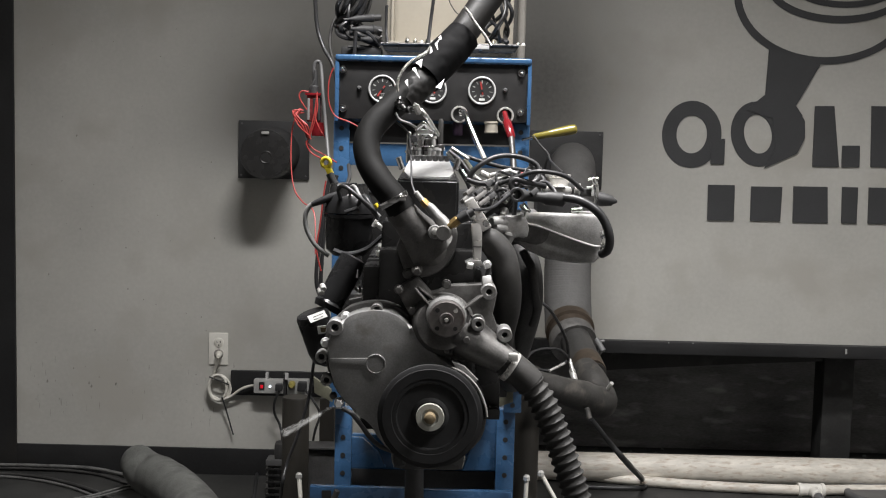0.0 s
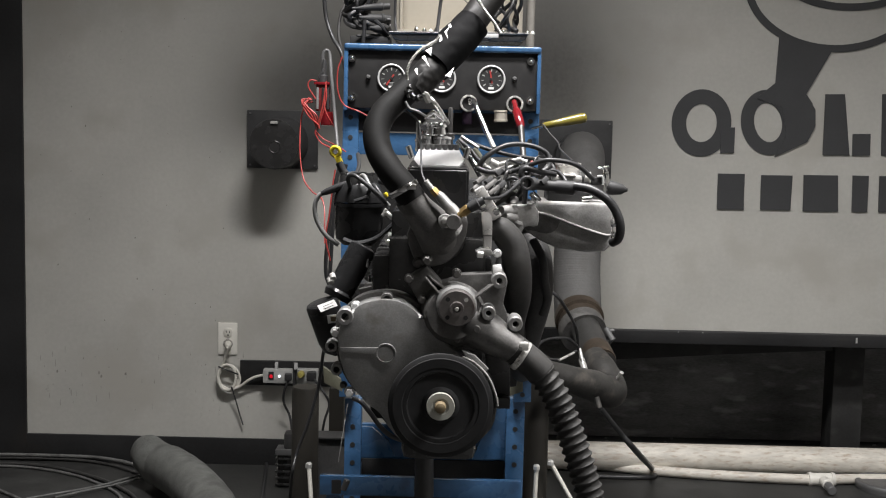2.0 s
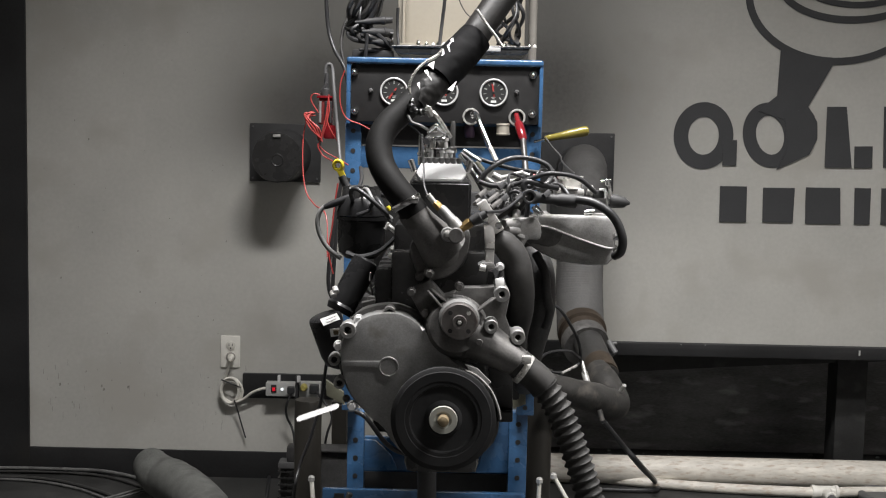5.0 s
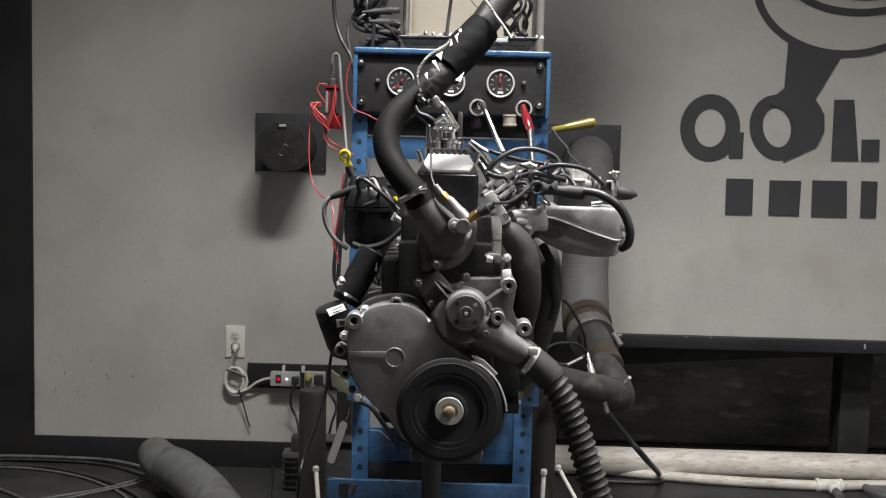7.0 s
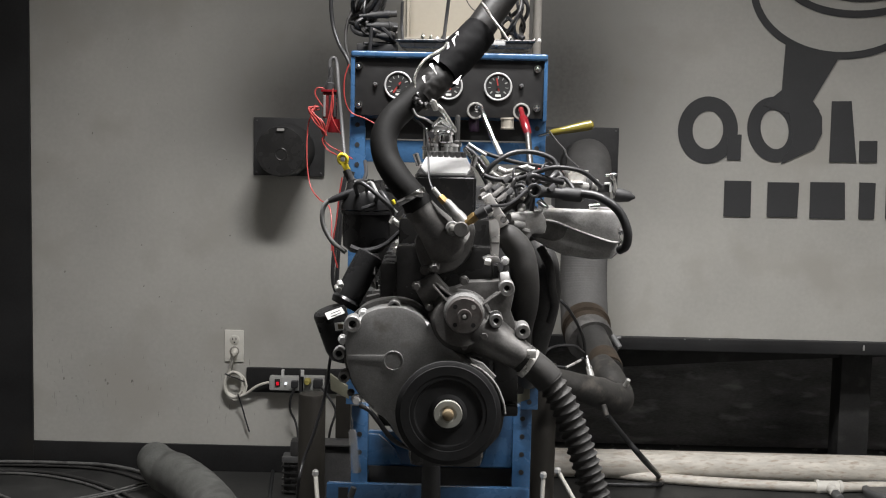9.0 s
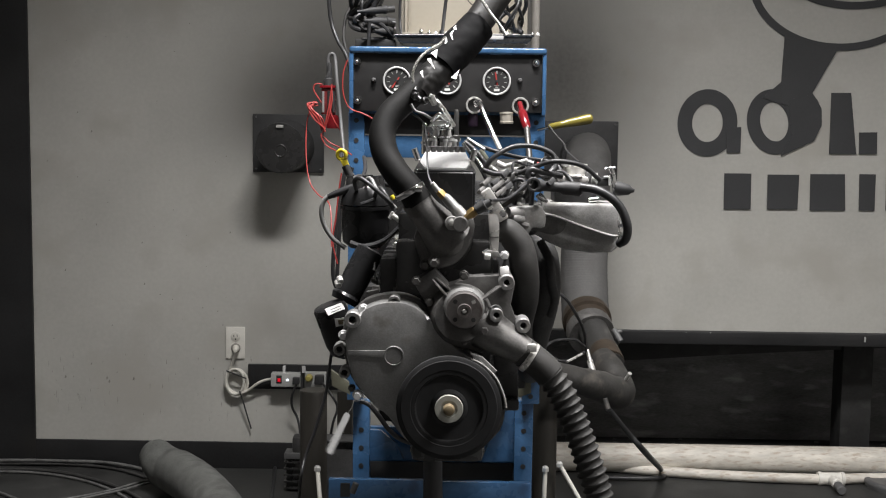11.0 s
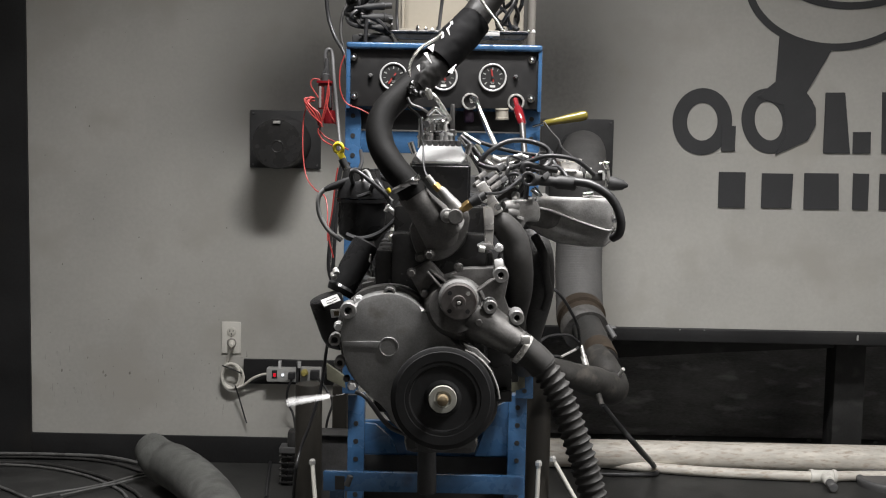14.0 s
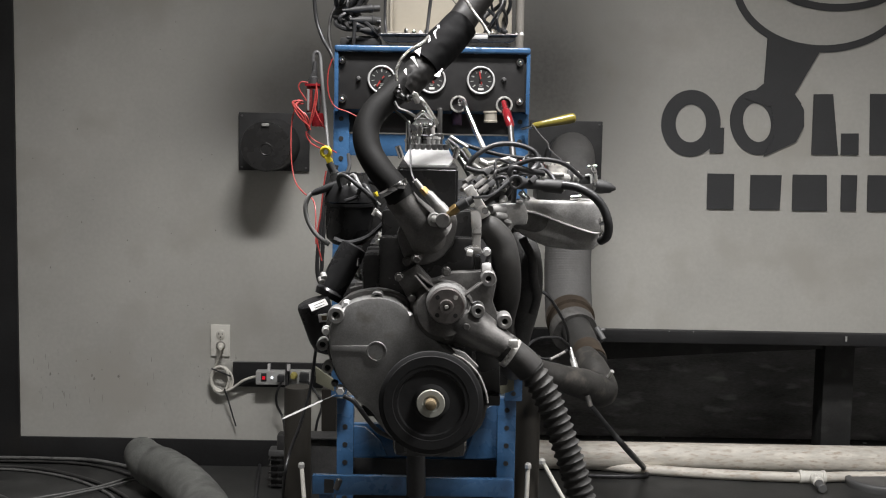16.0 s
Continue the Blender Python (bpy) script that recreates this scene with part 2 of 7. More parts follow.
def mesh_of(bm, name, material, angle=38):
    me = bpy.data.meshes.new(name)
    bmesh.ops.recalc_face_normals(bm, faces=bm.faces)
    bm.to_mesh(me)
    bm.free()
    for m in (material if isinstance(material, (list, tuple)) else (material,)):
        me.materials.append(m)
    me.polygons.foreach_set("use_smooth", [True] * len(me.polygons))
    me.set_sharp_from_angle(angle=radians(angle))
    return me


def part(name, bm, material, parent, label="", angle=38):
    """One mesh object under a thing or under a part, built in the room's coordinates."""
    lo, hi = Vector((1e9,) * 3), Vector((-1e9,) * 3)
    for v in bm.verts:
        for i in range(3):
            lo[i], hi[i] = min(lo[i], v.co[i]), max(hi[i], v.co[i])
    mid = (lo + hi) / 2
    for v in bm.verts:
        v.co -= mid
    ob = new(name, mesh_of(bm, name, material, angle))
    ob.parent = parent
    ob.location = mid - WHERE[parent.name]
    WHERE[ob.name] = mid
    return tagged(ob, label)


def lone(name, bm, material, label, category="", group="", kind="", angle=38):
    """A top-level thing that is one mesh."""
    lo, hi = Vector((1e9,) * 3), Vector((-1e9,) * 3)
    for v in bm.verts:
        for i in range(3):
            lo[i], hi[i] = min(lo[i], v.co[i]), max(hi[i], v.co[i])
    mid = Vector(((lo.x + hi.x) / 2, (lo.y + hi.y) / 2, lo.z))
    for v in bm.verts:
        v.co -= mid
    ob = new(name, mesh_of(bm, name, material, angle))
    ob.location = mid
    WHERE[ob.name] = mid
    return tagged(ob, label, category, group, kind)


def join(*bms):
    out = bmesh.new()
    for b in bms:
        me = bpy.data.meshes.new("tmp")
        b.to_mesh(me)
        b.free()
        out.from_mesh(me)
        bpy.data.meshes.remove(me)
    return out


def dye(bm, index):
    for f in bm.faces:
        f.material_index = index
    return bm


def box(x0, x1, y0, y1, z0, z1, bevel=0.0, seg=2):
    bm = bmesh.new()
    bmesh.ops.create_cube(bm, size=1, matrix=Matrix.Translation(((x0 + x1) / 2, (y0 + y1) / 2, (z0 + z1) / 2))
                          @ Matrix.Diagonal((abs(x1 - x0), abs(y1 - y0), abs(z1 - z0), 1)))
    if bevel:
        bmesh.ops.bevel(bm, geom=bm.edges[:], offset=bevel, segments=seg, affect="EDGES", profile=0.6)
    return bm


def tilted(a, b, wide, deep, bevel=0.002):
    """A bar from a to b, wide across and deep in y."""
    a, b = Vector(a), Vector(b)
    d = b - a
    bm = box(-wide / 2, wide / 2, -deep / 2, deep / 2, 0, d.length, bevel)
    z = d.normalized()
    y = Vector((0, 1, 0))
    x = y.cross(z).normalized()
    y = z.cross(x)
    m = Matrix((x, y, z)).transposed().to_4x4()
    bm.transform(Matrix.Translation(a) @ m)
    return bm


def frame_along(z):
    z = z.normalized()
    x = (Vector((0, 0, 1)) if abs(z.z) < 0.9 else Vector((1, 0, 0))).cross(z).normalized()
    return x, z.cross(x), z


def lathe(a, b, profile, seg=32):
    """Turned shape along a to b; profile: (share of the way, radius), ends closed."""
    a, b = Vector(a), Vector(b)
    x, y, z = frame_along(b - a)
    bm = bmesh.new()
    rings = []
    for s, r in profile:
        c = a + (b - a) * s
        rings.append([bm.verts.new(c + (x * math.cos(q) + y * math.sin(q)) * max(r, 1e-4))
                      for q in (2 * math.pi * i / seg for i in range(seg))])
    for p, q in zip(rings, rings[1:]):
        for i in range(seg):
            bm.faces.new((p[i], p[(i + 1) % seg], q[(i + 1) % seg], q[i]))
    bm.faces.new(rings[0][::-1])
    bm.faces.new(rings[-1])
    return bm


def rod(a, b, r, seg=16, edge=0.15):
    """A cylinder with softly broken edges."""
    e = min(edge * r / max((Vector(b) - Vector(a)).length, 1e-6), 0.3)
    return lathe(a, b, ((0, r * 0.85), (e, r), (1 - e, r), (1, r * 0.85)), seg)


def hexbolt(c, r, out=0.012, axis=(0, -1, 0)):
    """A flanged hex head standing out from c."""
    c, d = Vector(c), Vector(axis).normalized() * out
    return join(lathe(c, c + d * 0.3, ((0, r * 1.25), (0.7, r * 1.25), (1, r * 1.1)), 20),
                lathe(c + d * 0.3, c + d, ((0, r), (0.85, r), (1, r * 0.82)), 6))


def spline(points, step=8):
    p = [Vector(q) for q in points]
    p = [p[0] * 2 - p[1]] + p + [p[-1] * 2 - p[-2]]
    out = []
    for i in range(1, len(p) - 2):
        for k in range(step):
            t = k / step
            out.append(0.5 * (2 * p[i] + (p[i + 1] - p[i - 1]) * t + (2 * p[i - 1] - 5 * p[i] + 4 * p[i + 1] - p[i + 2]) * t * t
                              + (3 * p[i] - p[i - 1] - 3 * p[i + 1] + p[i + 2]) * t ** 3))
    out.append(p[-2])
    return out


def tube(points, r, seg=12, step=8, radii=None, ribs=0, depth=0.0, flat=1.0):
    """A bent round bar through the points. radii: one for each point; ribs: rings along it, depth deep."""
    line = spline(points, step)
    n = len(line)
    bm = bmesh.new()
    rings = []
    x = None
    run = 0.0
    total = sum((b - a).length for a, b in zip(line, line[1:]))
    for i, c in enumerate(line):
        d = (line[min(i + 1, n - 1)] - line[max(i - 1, 0)]).normalized()
        if i:
            run += (c - line[i - 1]).length
        x = frame_along(d)[0] if x is None else (x - d * x.dot(d)).normalized()
        y = d.cross(x)
        if radii:
            u = i / (n - 1) * (len(radii) - 1)
            k = min(int(u), len(radii) - 2)
            f = u - k
            f = f * f * (3 - 2 * f)
            rr = radii[k] * (1 - f) + radii[k + 1] * f
        else:
            rr = r
        if ribs:
            ph = (run / total * ribs) % 1.0
            rr -= depth * (1 - math.exp(-((ph - 0.5) / 0.22) ** 2))
        rings.append([bm.verts.new(c + x * math.cos(q) * rr + y * math.sin(q) * rr * flat)
                      for q in (2 * math.pi * j / seg for j in range(seg))])
    for p, q in zip(rings, rings[1:]):
        for j in range(seg):
            bm.faces.new((p[j], p[(j + 1) % seg], q[(j + 1) % seg], q[j]))
    bm.faces.new(rings[0][::-1])
    bm.faces.new(rings[-1])
    return bm


def ring(c, axis, big, small, seg=32, sub=10):
    """A torus."""
    x, y, z = frame_along(Vector(axis))
    c = Vector(c)
    bm = bmesh.new()
    rows = []
    for i in range(seg):
        q = 2 * math.pi * i / seg
        d = x * math.cos(q) + y * math.sin(q)
        rows.append([bm.verts.new(c + d * (big + small * math.cos(s)) + z * small * math.sin(s))
                     for s in (2 * math.pi * j / sub for j in range(sub))])
    for i in range(seg):
        p, q = rows[i], rows[(i + 1) % seg]
        for j in range(sub):
            bm.faces.new((p[j], p[(j + 1) % sub], q[(j + 1) % sub], q[j]))
    return bm


def collar(c, axis, outer, inner, deep, seg=28):
    """A ring of square section whose front face lies at c, with an open hole."""
    x, y, z = frame_along(Vector(axis))
    c = Vector(c)
    bm = bmesh.new()
    e = (outer - inner) * 0.18
    prof = ((inner, -deep), (inner, -e), (inner + e, 0), (outer - e, 0), (outer, -e), (outer, -deep))
    rows = []
    for i in range(seg):
        q = 2 * math.pi * i / seg
        d = x * math.cos(q) + y * math.sin(q)
        rows.append([bm.verts.new(c + d * r + z * h) for r, h in prof])
    k = len(prof)
    for i in range(seg):
        p, q = rows[i], rows[(i + 1) % seg]
        for j in range(k):
            bm.faces.new((p[j], p[(j + 1) % k], q[(j + 1) % k], q[j]))
    return bm


def plate(outline, y0, y1, bevel=0.003, smooth=0):
    """A flat shape of (x, z) corners, extruded from y0 (front) to y1. smooth: rounds the outline."""
    if smooth:
        pts = [Vector((p[0], p[1], 0)) for p in outline]
        line = spline(pts + pts[:2], smooth)
        outline = [(v.x, v.y) for v in line[:len(pts) * smooth]]
    bm = bmesh.new()
    vs = [bm.verts.new((p[0], y0, p[1])) for p in outline]
    f = bm.faces.new(vs)
    r = bmesh.ops.extrude_face_region(bm, geom=[f])
    for v in r["geom"]:
        if isinstance(v, bmesh.types.BMVert):
            v.co.y = y1
    if bevel:
        front = [e for e in bm.edges if all(abs(v.co.y - y0) < 1e-6 for v in e.verts)]
        bmesh.ops.bevel(bm, geom=front, offset=bevel, segments=2, affect="EDGES", profile=0.6)
    return bm


def blob(c, rx, ry, rz, seg=24, rough=0.0):
    """A rounded lump."""
    bm = bmesh.new()
    bmesh.ops.create_uvsphere(bm, u_segments=seg, v_segments=seg // 2, radius=1)
    for v in bm.verts:
        k = 1 + rough * noise.noise(v.co * 2.2)
        v.co = Vector((c[0] + v.co.x * rx * k, c[1] + v.co.y * ry * k, c[2] + v.co.z * rz * k))
    return bm


def crumple(bm, amount, fineness=60.0):
    """Dents a skin by noise along its normals."""
    bm.normal_update()
    for v, n in [(v, v.normal.copy()) for v in bm.verts]:
        v.co += n * amount * (noise.noise(v.co * fineness) + 0.5 * noise.noise(v.co * fineness * 2.3))
    return bm


def shift(p, dx=0.0, dy=0.0, dz=0.0):
    return (p[0] + dx, p[1] + dy, p[2] + dz)


def post_with_holes(x, y, z0, z1, wide, first, pitch, hole):
    """Square perforated tube; the holes are dark sockets in its front face."""
    bms = [box(x - wide / 2, x + wide / 2, y, y + wide, z0, z1, 0.003)]
    z = first
    while z > z0 + hole:
        bms.append(dye(lathe((x, y + 0.004, z), (x, y - 0.0012, z), ((0, hole), (1, hole)), 16), 1))
        z -= pitch
    return join(*bms)


# ---- the room ----
YW = 4.44          # face of the painted back wall
CEILING = 3.6
XL, XR, YF, YB = -2.6, 2.7, -1.1, 5.25
LEDGE = 0.5391
RX0 = 0.12         # where the low recess begins


def setting(name, bm, material, label):
    return lone(name, bm, material, label, kind="structure")


setting("floor", box(XL, XR, YF, YB, -0.1, 0.0), CONCRETE, "dark stained concrete floor of the test cell")
setting("ceiling", box(XL, XR, YF, YB, CEILING, CEILING + 0.1), CEIL, "plain off-white ceiling above the test cell")
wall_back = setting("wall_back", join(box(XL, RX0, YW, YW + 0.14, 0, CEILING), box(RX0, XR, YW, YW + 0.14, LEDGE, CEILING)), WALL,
                    "light grey painted wall with scuffs, dark patches and stains")
# side and front walls and the ceiling are unseen; tones set to bounce fill
setting("wall_west", box(XL - 0.12, XL, YF, YB, 0, CEILING), ROOM, "plain grey side wall")
setting("wall_east", box(XR, XR + 0.12, YF, YB, 0, CEILING), ROOM, "plain grey side wall")
setting("wall_front", box(XL, XR, YF - 0.12, YF, 0, CEILING), FRONTROOM, "plain grey unseen wall behind the viewpoint")
setting("wall_recess", box(RX0, XR, 4.98, 5.1, 0, LEDGE + 0.1), DIRT, "sooty black masonry at the back of the low recess")
setting("recess_soffit", box(RX0, XR, YW + 0.14, 4.98, LEDGE, LEDGE + 0.1), DIRT, "black soffit of the low recess")
setting("recess_cheek", box(RX0 - 0.1, RX0, YW + 0.14, 5.1, 0, LEDGE + 0.1), DIRT, "black side of the low recess")
setting("recess_post", box(1.4611, 1.5778, 4.60, 4.72, 0, LEDGE, 0.008), OLDPOST, "dark painted post inside the low recess")
setting("baseboard", box(-1.5524, RX0, YW - 0.012, YW, 0, 0.0986, 0.003), BLACKWALL, "black painted band along the foot of the wall")
setting("wall_border", box(XL, -1.5498, YW - 0.014, YW, 0, CEILING, 0.003), BLACKWALL, "black painted upright border of the wall panel")
setting("trim", join(box(RX0 - 0.04, XR, YW - 0.03, YW + 0.15, LEDGE - 0.046, LEDGE, 0.004)), BLACKWALL,
        "black painted timber edge above the low recess")
setting("recess_board", plate([(p[0], p[2]) for p in ((0.5616, 4.62, 0.5085), (1.8518, 4.62, 0.5273), (1.8556, 4.62, 0.4664), (1.1251, 4.62, 0.4243), (0.566, 4.62, 0.3842))], 4.62, 4.645, 0.002), OLDPOST, "dusty dark board hanging slightly askew under the recess edge")
# chips of light paint along the trim
rng = random.Random(4)
chips = []
for i in range(2):
    cx = rng.uniform(0.66, 1.75)
    chips.append(box(cx, cx + rng.uniform(0.003, 0.014), YW - 0.0318, YW - 0.0295, LEDGE - rng.uniform(0.003, 0.005), LEDGE - 0.001))
chips.append(box(1.4741, 1.4803, YW - 0.0318, YW - 0.0295, 0.5105, 0.5292))
lone("paint_chip", join(*chips), STRIPGREY, "small chips of pale paint along the black trim", "paint chip", kind="stuff")
# loose rubble and soot at the back of the recess
lumps = []
for i in range(36):
    s = rng.uniform(0.003, 0.008)
    lumps.append(blob((rng.uniform(0.5, 2.2), rng.uniform(4.75, 4.95), s * 0.5), s * 1.5, s, s * 0.8, 8, 0.5))
lone("rubble", join(*lumps), DIRT, "sooty rubble and grit heaped in the dark recess", "rubble", kind="stuff")

# scuffs and small marks on the wall
marks = []
for i in range(70):
    mx, mz = rng.uniform(-1.5, -0.75), rng.uniform(0.26, 0.40)
    if i > 22:
        mz = rng.uniform(0.45, 1.7)
    w = rng.uniform(0.0007, 0.0026)
    marks.append(blob((mx, YW - 0.0002, mz), w, 0.0006, w * rng.uniform(0.5, 1.8), 8, 0.6))
for cx, cz in ((-1.2846, 0.3294), (-1.2764, 0.3169), (-1.4383, 0.3319), (-1.1870, 0.3276)):
    marks.append(blob((cx, YW - 0.0002, cz), 0.004, 0.0008, 0.006, 8, 0.7))
for i in range(46):
    cx, cz, h = rng.uniform(-1.5, -0.72), rng.uniform(0.16, 0.42), rng.uniform(0.004, 0.016)
    marks.append(blob((cx, YW - 0.0002, cz), rng.uniform(0.0005, 0.001), 0.0005, h, 8, 0.4))
lone("wall_scuff", join(*marks), SCUFF, "small dark scuffs and nicks low on the grey wall", "scuff", kind="stuff")

# ---- painted emblem: a piston on its rod over rows of dark blocks ----
emblem = thing("wall_emblem", (1.25, YW, 0.9), "dark grey painted piston emblem with block shapes on the wall", "wall emblem")
YE = YW - 0.0035


def disc_band(cx, cz, a, b, thick, q0, q1, n=40, turn=0.0):
    """A painted curved band: part of an ellipse outline of that thickness."""
    bm = bmesh.new()
    rows = []
    for i in range(n + 1):
        q = q0 + (q1 - q0) * i / n
        out = []
        for k in (-0.5, 0.5):
            x, z = (a + k * thick) * math.cos(q), (b + k * thick) * math.sin(q)
            out.append((cx + x * math.cos(turn) - z * math.sin(turn), cz + x * math.sin(turn) + z * math.cos(turn)))
        rows.append([bm.verts.new((x, y, z)) for y in (YE, YW) for x, z in out])
    closed = abs(abs(q1 - q0) - 2 * math.pi) < 1e-6
    for p, q in zip(rows, rows[1:]):
        for i, j in ((0, 1), (1, 3), (3, 2), (2, 0)):
            bm.faces.new((p[i], p[j], q[j], q[i]))
    if not closed:
        for r in (rows[0], rows[-1]):
            bm.faces.new((r[0], r[1], r[3], r[2]))
    return bm


LAYER = [0]


def block(points):
    LAYER[0] = (LAYER[0] + 1) % 3
    return plate([(p[0], p[2]) for p in points], YE - 0.002 - 0.0004 * LAYER[0], YW, 0)


C = (1.3446, 4.44, 1.8006)
part("piston_skirt_line", disc_band(C[0], C[2], 0.315, 0.235, 0.026, radians(175), radians(365)), DARKPAINT, emblem)
C = (1.3889, 4.44, 1.8374)
part("piston_ring_line", disc_band(C[0], C[2], 0.25, 0.125, 0.026, radians(180), radians(360)), DARKPAINT, emblem)
C = (1.4068, 4.44, 1.8774)
part("piston_ring_line", disc_band(C[0], C[2], 0.22, 0.112, 0.022, radians(180), radians(360)), DARKPAINT, emblem)
part("rod_shank", block(((1.1509, 4.44, 1.6047), (1.3377, 4.44, 1.5532), (1.2564, 4.44, 1.4024), (1.2825, 4.44, 1.3687), (1.1774, 4.44, 1.356), (1.0785, 4.44, 1.3839), (1.1448, 4.44, 1.44))), DARKPAINT, emblem)
C = (1.1599, 4.44, 1.2989)
part("rod_big_end", join(disc_band(1.1256, C[2], 0.073, 0.094, 0.047, 0, 2 * math.pi, 48, radians(14)),
     block(((1.1724, 4.44, 1.3761), (1.2606, 4.44, 1.3984), (1.2917, 4.44, 1.3487), (1.2948, 4.44, 1.288), (1.2692, 4.44, 1.2326), (1.1537, 4.44, 1.1769), (1.1908, 4.44, 1.251)))), DARKPAINT, emblem)
C = (0.8875, 4.44, 1.2922)
part("ring_shape", disc_band(C[0], C[2], 0.081, 0.094, 0.052, 0, 2 * math.pi, 48), DARKPAINT, emblem)
part("block_shape", block(((0.9573, 4.44, 1.2777), (1.0082, 4.44, 1.279), (1.0083, 4.44, 1.1875), (0.9594, 4.44, 1.1863))), DARKPAINT, emblem)
part("block_shape", block(((1.3253, 4.44, 1.404), (1.3943, 4.44, 1.4057), (1.4225, 4.44, 1.1875), (1.3266, 4.44, 1.1872))), DARKPAINT, emblem)
part("block_shape", block(((1.4305, 4.44, 1.265), (1.4936, 4.44, 1.2665), (1.4959, 4.44, 1.1893), (1.4327, 4.44, 1.1878))), DARKPAINT, emblem)
part("block_shape", block(((1.5282, 4.44, 1.409), (1.7272, 4.44, 1.4098), (1.7406, 4.44, 1.1912), (1.5366, 4.44, 1.1903))), DARKPAINT, emblem)
for a, b, c, d in (((0.9545, 4.44, 1.1128), (1.0506, 4.44, 1.1131), (1.0525, 4.44, 0.9842), (0.9562, 4.44, 0.9838)),
                   ((1.1099, 4.44, 1.1105), (1.2223, 4.44, 1.1112), (1.2204, 4.44, 0.9862), (1.1119, 4.44, 0.9856)),
                   ((1.263, 4.44, 1.1143), (1.3856, 4.44, 1.1152), (1.3927, 4.44, 0.9843), (1.2657, 4.44, 0.9832)),
                   ((1.4387, 4.44, 1.1165), (1.4959, 4.44, 1.1159), (1.4972, 4.44, 0.9848), (1.4418, 4.44, 0.9855)),
                   ((1.5347, 4.44, 1.1168), (1.643, 4.44, 1.1174), (1.6467, 4.44, 0.9864), (1.5381, 4.44, 0.9858))):
    part("block_shape", block((a, b, c, d)), DARKPAINT, emblem)

# ---- ceiling fittings ----
for (lx, ly, lz), watts in LIGHTS:
    fit = thing("ceiling_light", (lx, ly, lz), "unseen white metal ceiling light with a glowing diffuser", "ceiling light", "ceiling lights")
    part("housing", box(lx - 0.6, lx + 0.6, ly - 0.16, ly + 0.16, lz + 0.02, CEILING, 0.008), WHITEPL, fit)
    part("diffuser", box(lx - 0.56, lx + 0.56, ly - 0.14, ly + 0.14, lz + 0.006, lz + 0.02, 0.003), LAMP, fit, "glowing white diffuser")
    la = bpy.data.lights.new("ceiling_lamp", "AREA")
    la.shape, la.size, la.size_y, la.energy, la.color = "RECTANGLE", 1.1, 0.28, watts, LIGHT_COLOUR
    la.spread = radians(120)
    new("ceiling_lamp", la).matrix_world = pose(lx, ly, lz, 0, 0, 0)

# ---- exhaust ports on the wall ----
def port(x0, x1, z0, z1, capped):
    label = "square black steel wall port with a round capped outlet" if capped else "square black steel wall port behind the exhaust duct"
    th = thing("exhaust_port", ((x0 + x1) / 2, YW, z0), label, "exhaust port", "exhaust ports on the wall")
    part("plate", box(x0, x1, YW - 0.012, YW, z0, z1, 0.003), MATTBLACK, th)
    cx, cz = (x0 + x1) / 2, (z0 + z1) / 2
    for sx in (x0 + 0.012, x1 - 0.012):
        for sz in (z0 + 0.012, z1 - 0.012):
            part("screw", rod((sx, YW - 0.012, sz), (sx, YW - 0.017, sz), 0.0035, 10), GREYMETAL, th)
    if capped:
        cz -= 0.012
        part("collar", lathe((cx, YW - 0.012, cz), (cx, YW - 0.22, cz), ((0, 0.094), (0.1, 0.088), (0.94, 0.088), (1, 0.082)), 40), MATTBLACK, th, "round black collar")
        cap = part("cap", lathe((cx, YW - 0.22, cz), (cx, YW - 0.23, cz), ((0, 0.084), (0.6, 0.084), (1, 0.06)), 40), BLACK, th, "black domed cap")
        part("cap_ring", ring((cx + 0.003, YW - 0.23, cz - 0.01), (0, 1, 0), 0.02, 0.0025, 24, 8), BLACK, cap)
        part("wing_nut", box(cx - 0.012, cx + 0.014, YW - 0.238, YW - 0.222, cz + 0.068, cz + 0.078, 0.003), STEEL, cap, "small bright wing nut")
    else:
        part("collar", lathe((cx + 0.012, YW - 0.012, cz - 0.03), (cx + 0.012, YW - 0.06, cz - 0.03), ((0, 0.09), (1, 0.086)), 36), MATTBLACK, th)


port(-0.7427, -0.4870, 1.0956, 1.3039, True)
port(0.3070, 0.5687, 1.0847, 1.2932, False)

# ---- exhaust duct from the engine to the wall ----
duct = thing("exhaust_duct", (0.5022, 4.5002, 0), "grey wrapped exhaust duct with heat-browned clamp bands", "exhaust duct")
part("upper_elbow", tube(((0.4557, 4.4, 1.177), (0.4474, 4.28, 1.1759), (0.4316, 4.12, 1.1531), (0.4198, 4.04, 1.0923), (0.4165, 4.02, 1.0189)), 0.0755, 28, 8), DUCTELBOW, duct, "grey rounded elbow at the top")
part("riser", tube(((0.416, 4.02, 1.0338), (0.416, 4.02, 0.9258), (0.4128, 4, 0.7972), (0.4165, 3.95, 0.6515)), 0.0774, 28, 40, ribs=44, depth=0.0011), WRAP, duct, "grey wrapped riser")
part("flange", lathe((0.414, 3.93, 0.6658), (0.4215, 3.85, 0.6315), ((0, 0.076), (0.15, 0.079), (0.4, 0.079), (0.45, 0.07), (1, 0.066)), 32), RUST, duct, "heat-browned flange")
part("clamp_band", lathe((0.4129, 3.84, 0.6438), (0.4218, 3.8, 0.6256), ((0, 0.072), (0.2, 0.074), (0.8, 0.074), (1, 0.072)), 32), ALUDARK, duct, "steel clamp band")
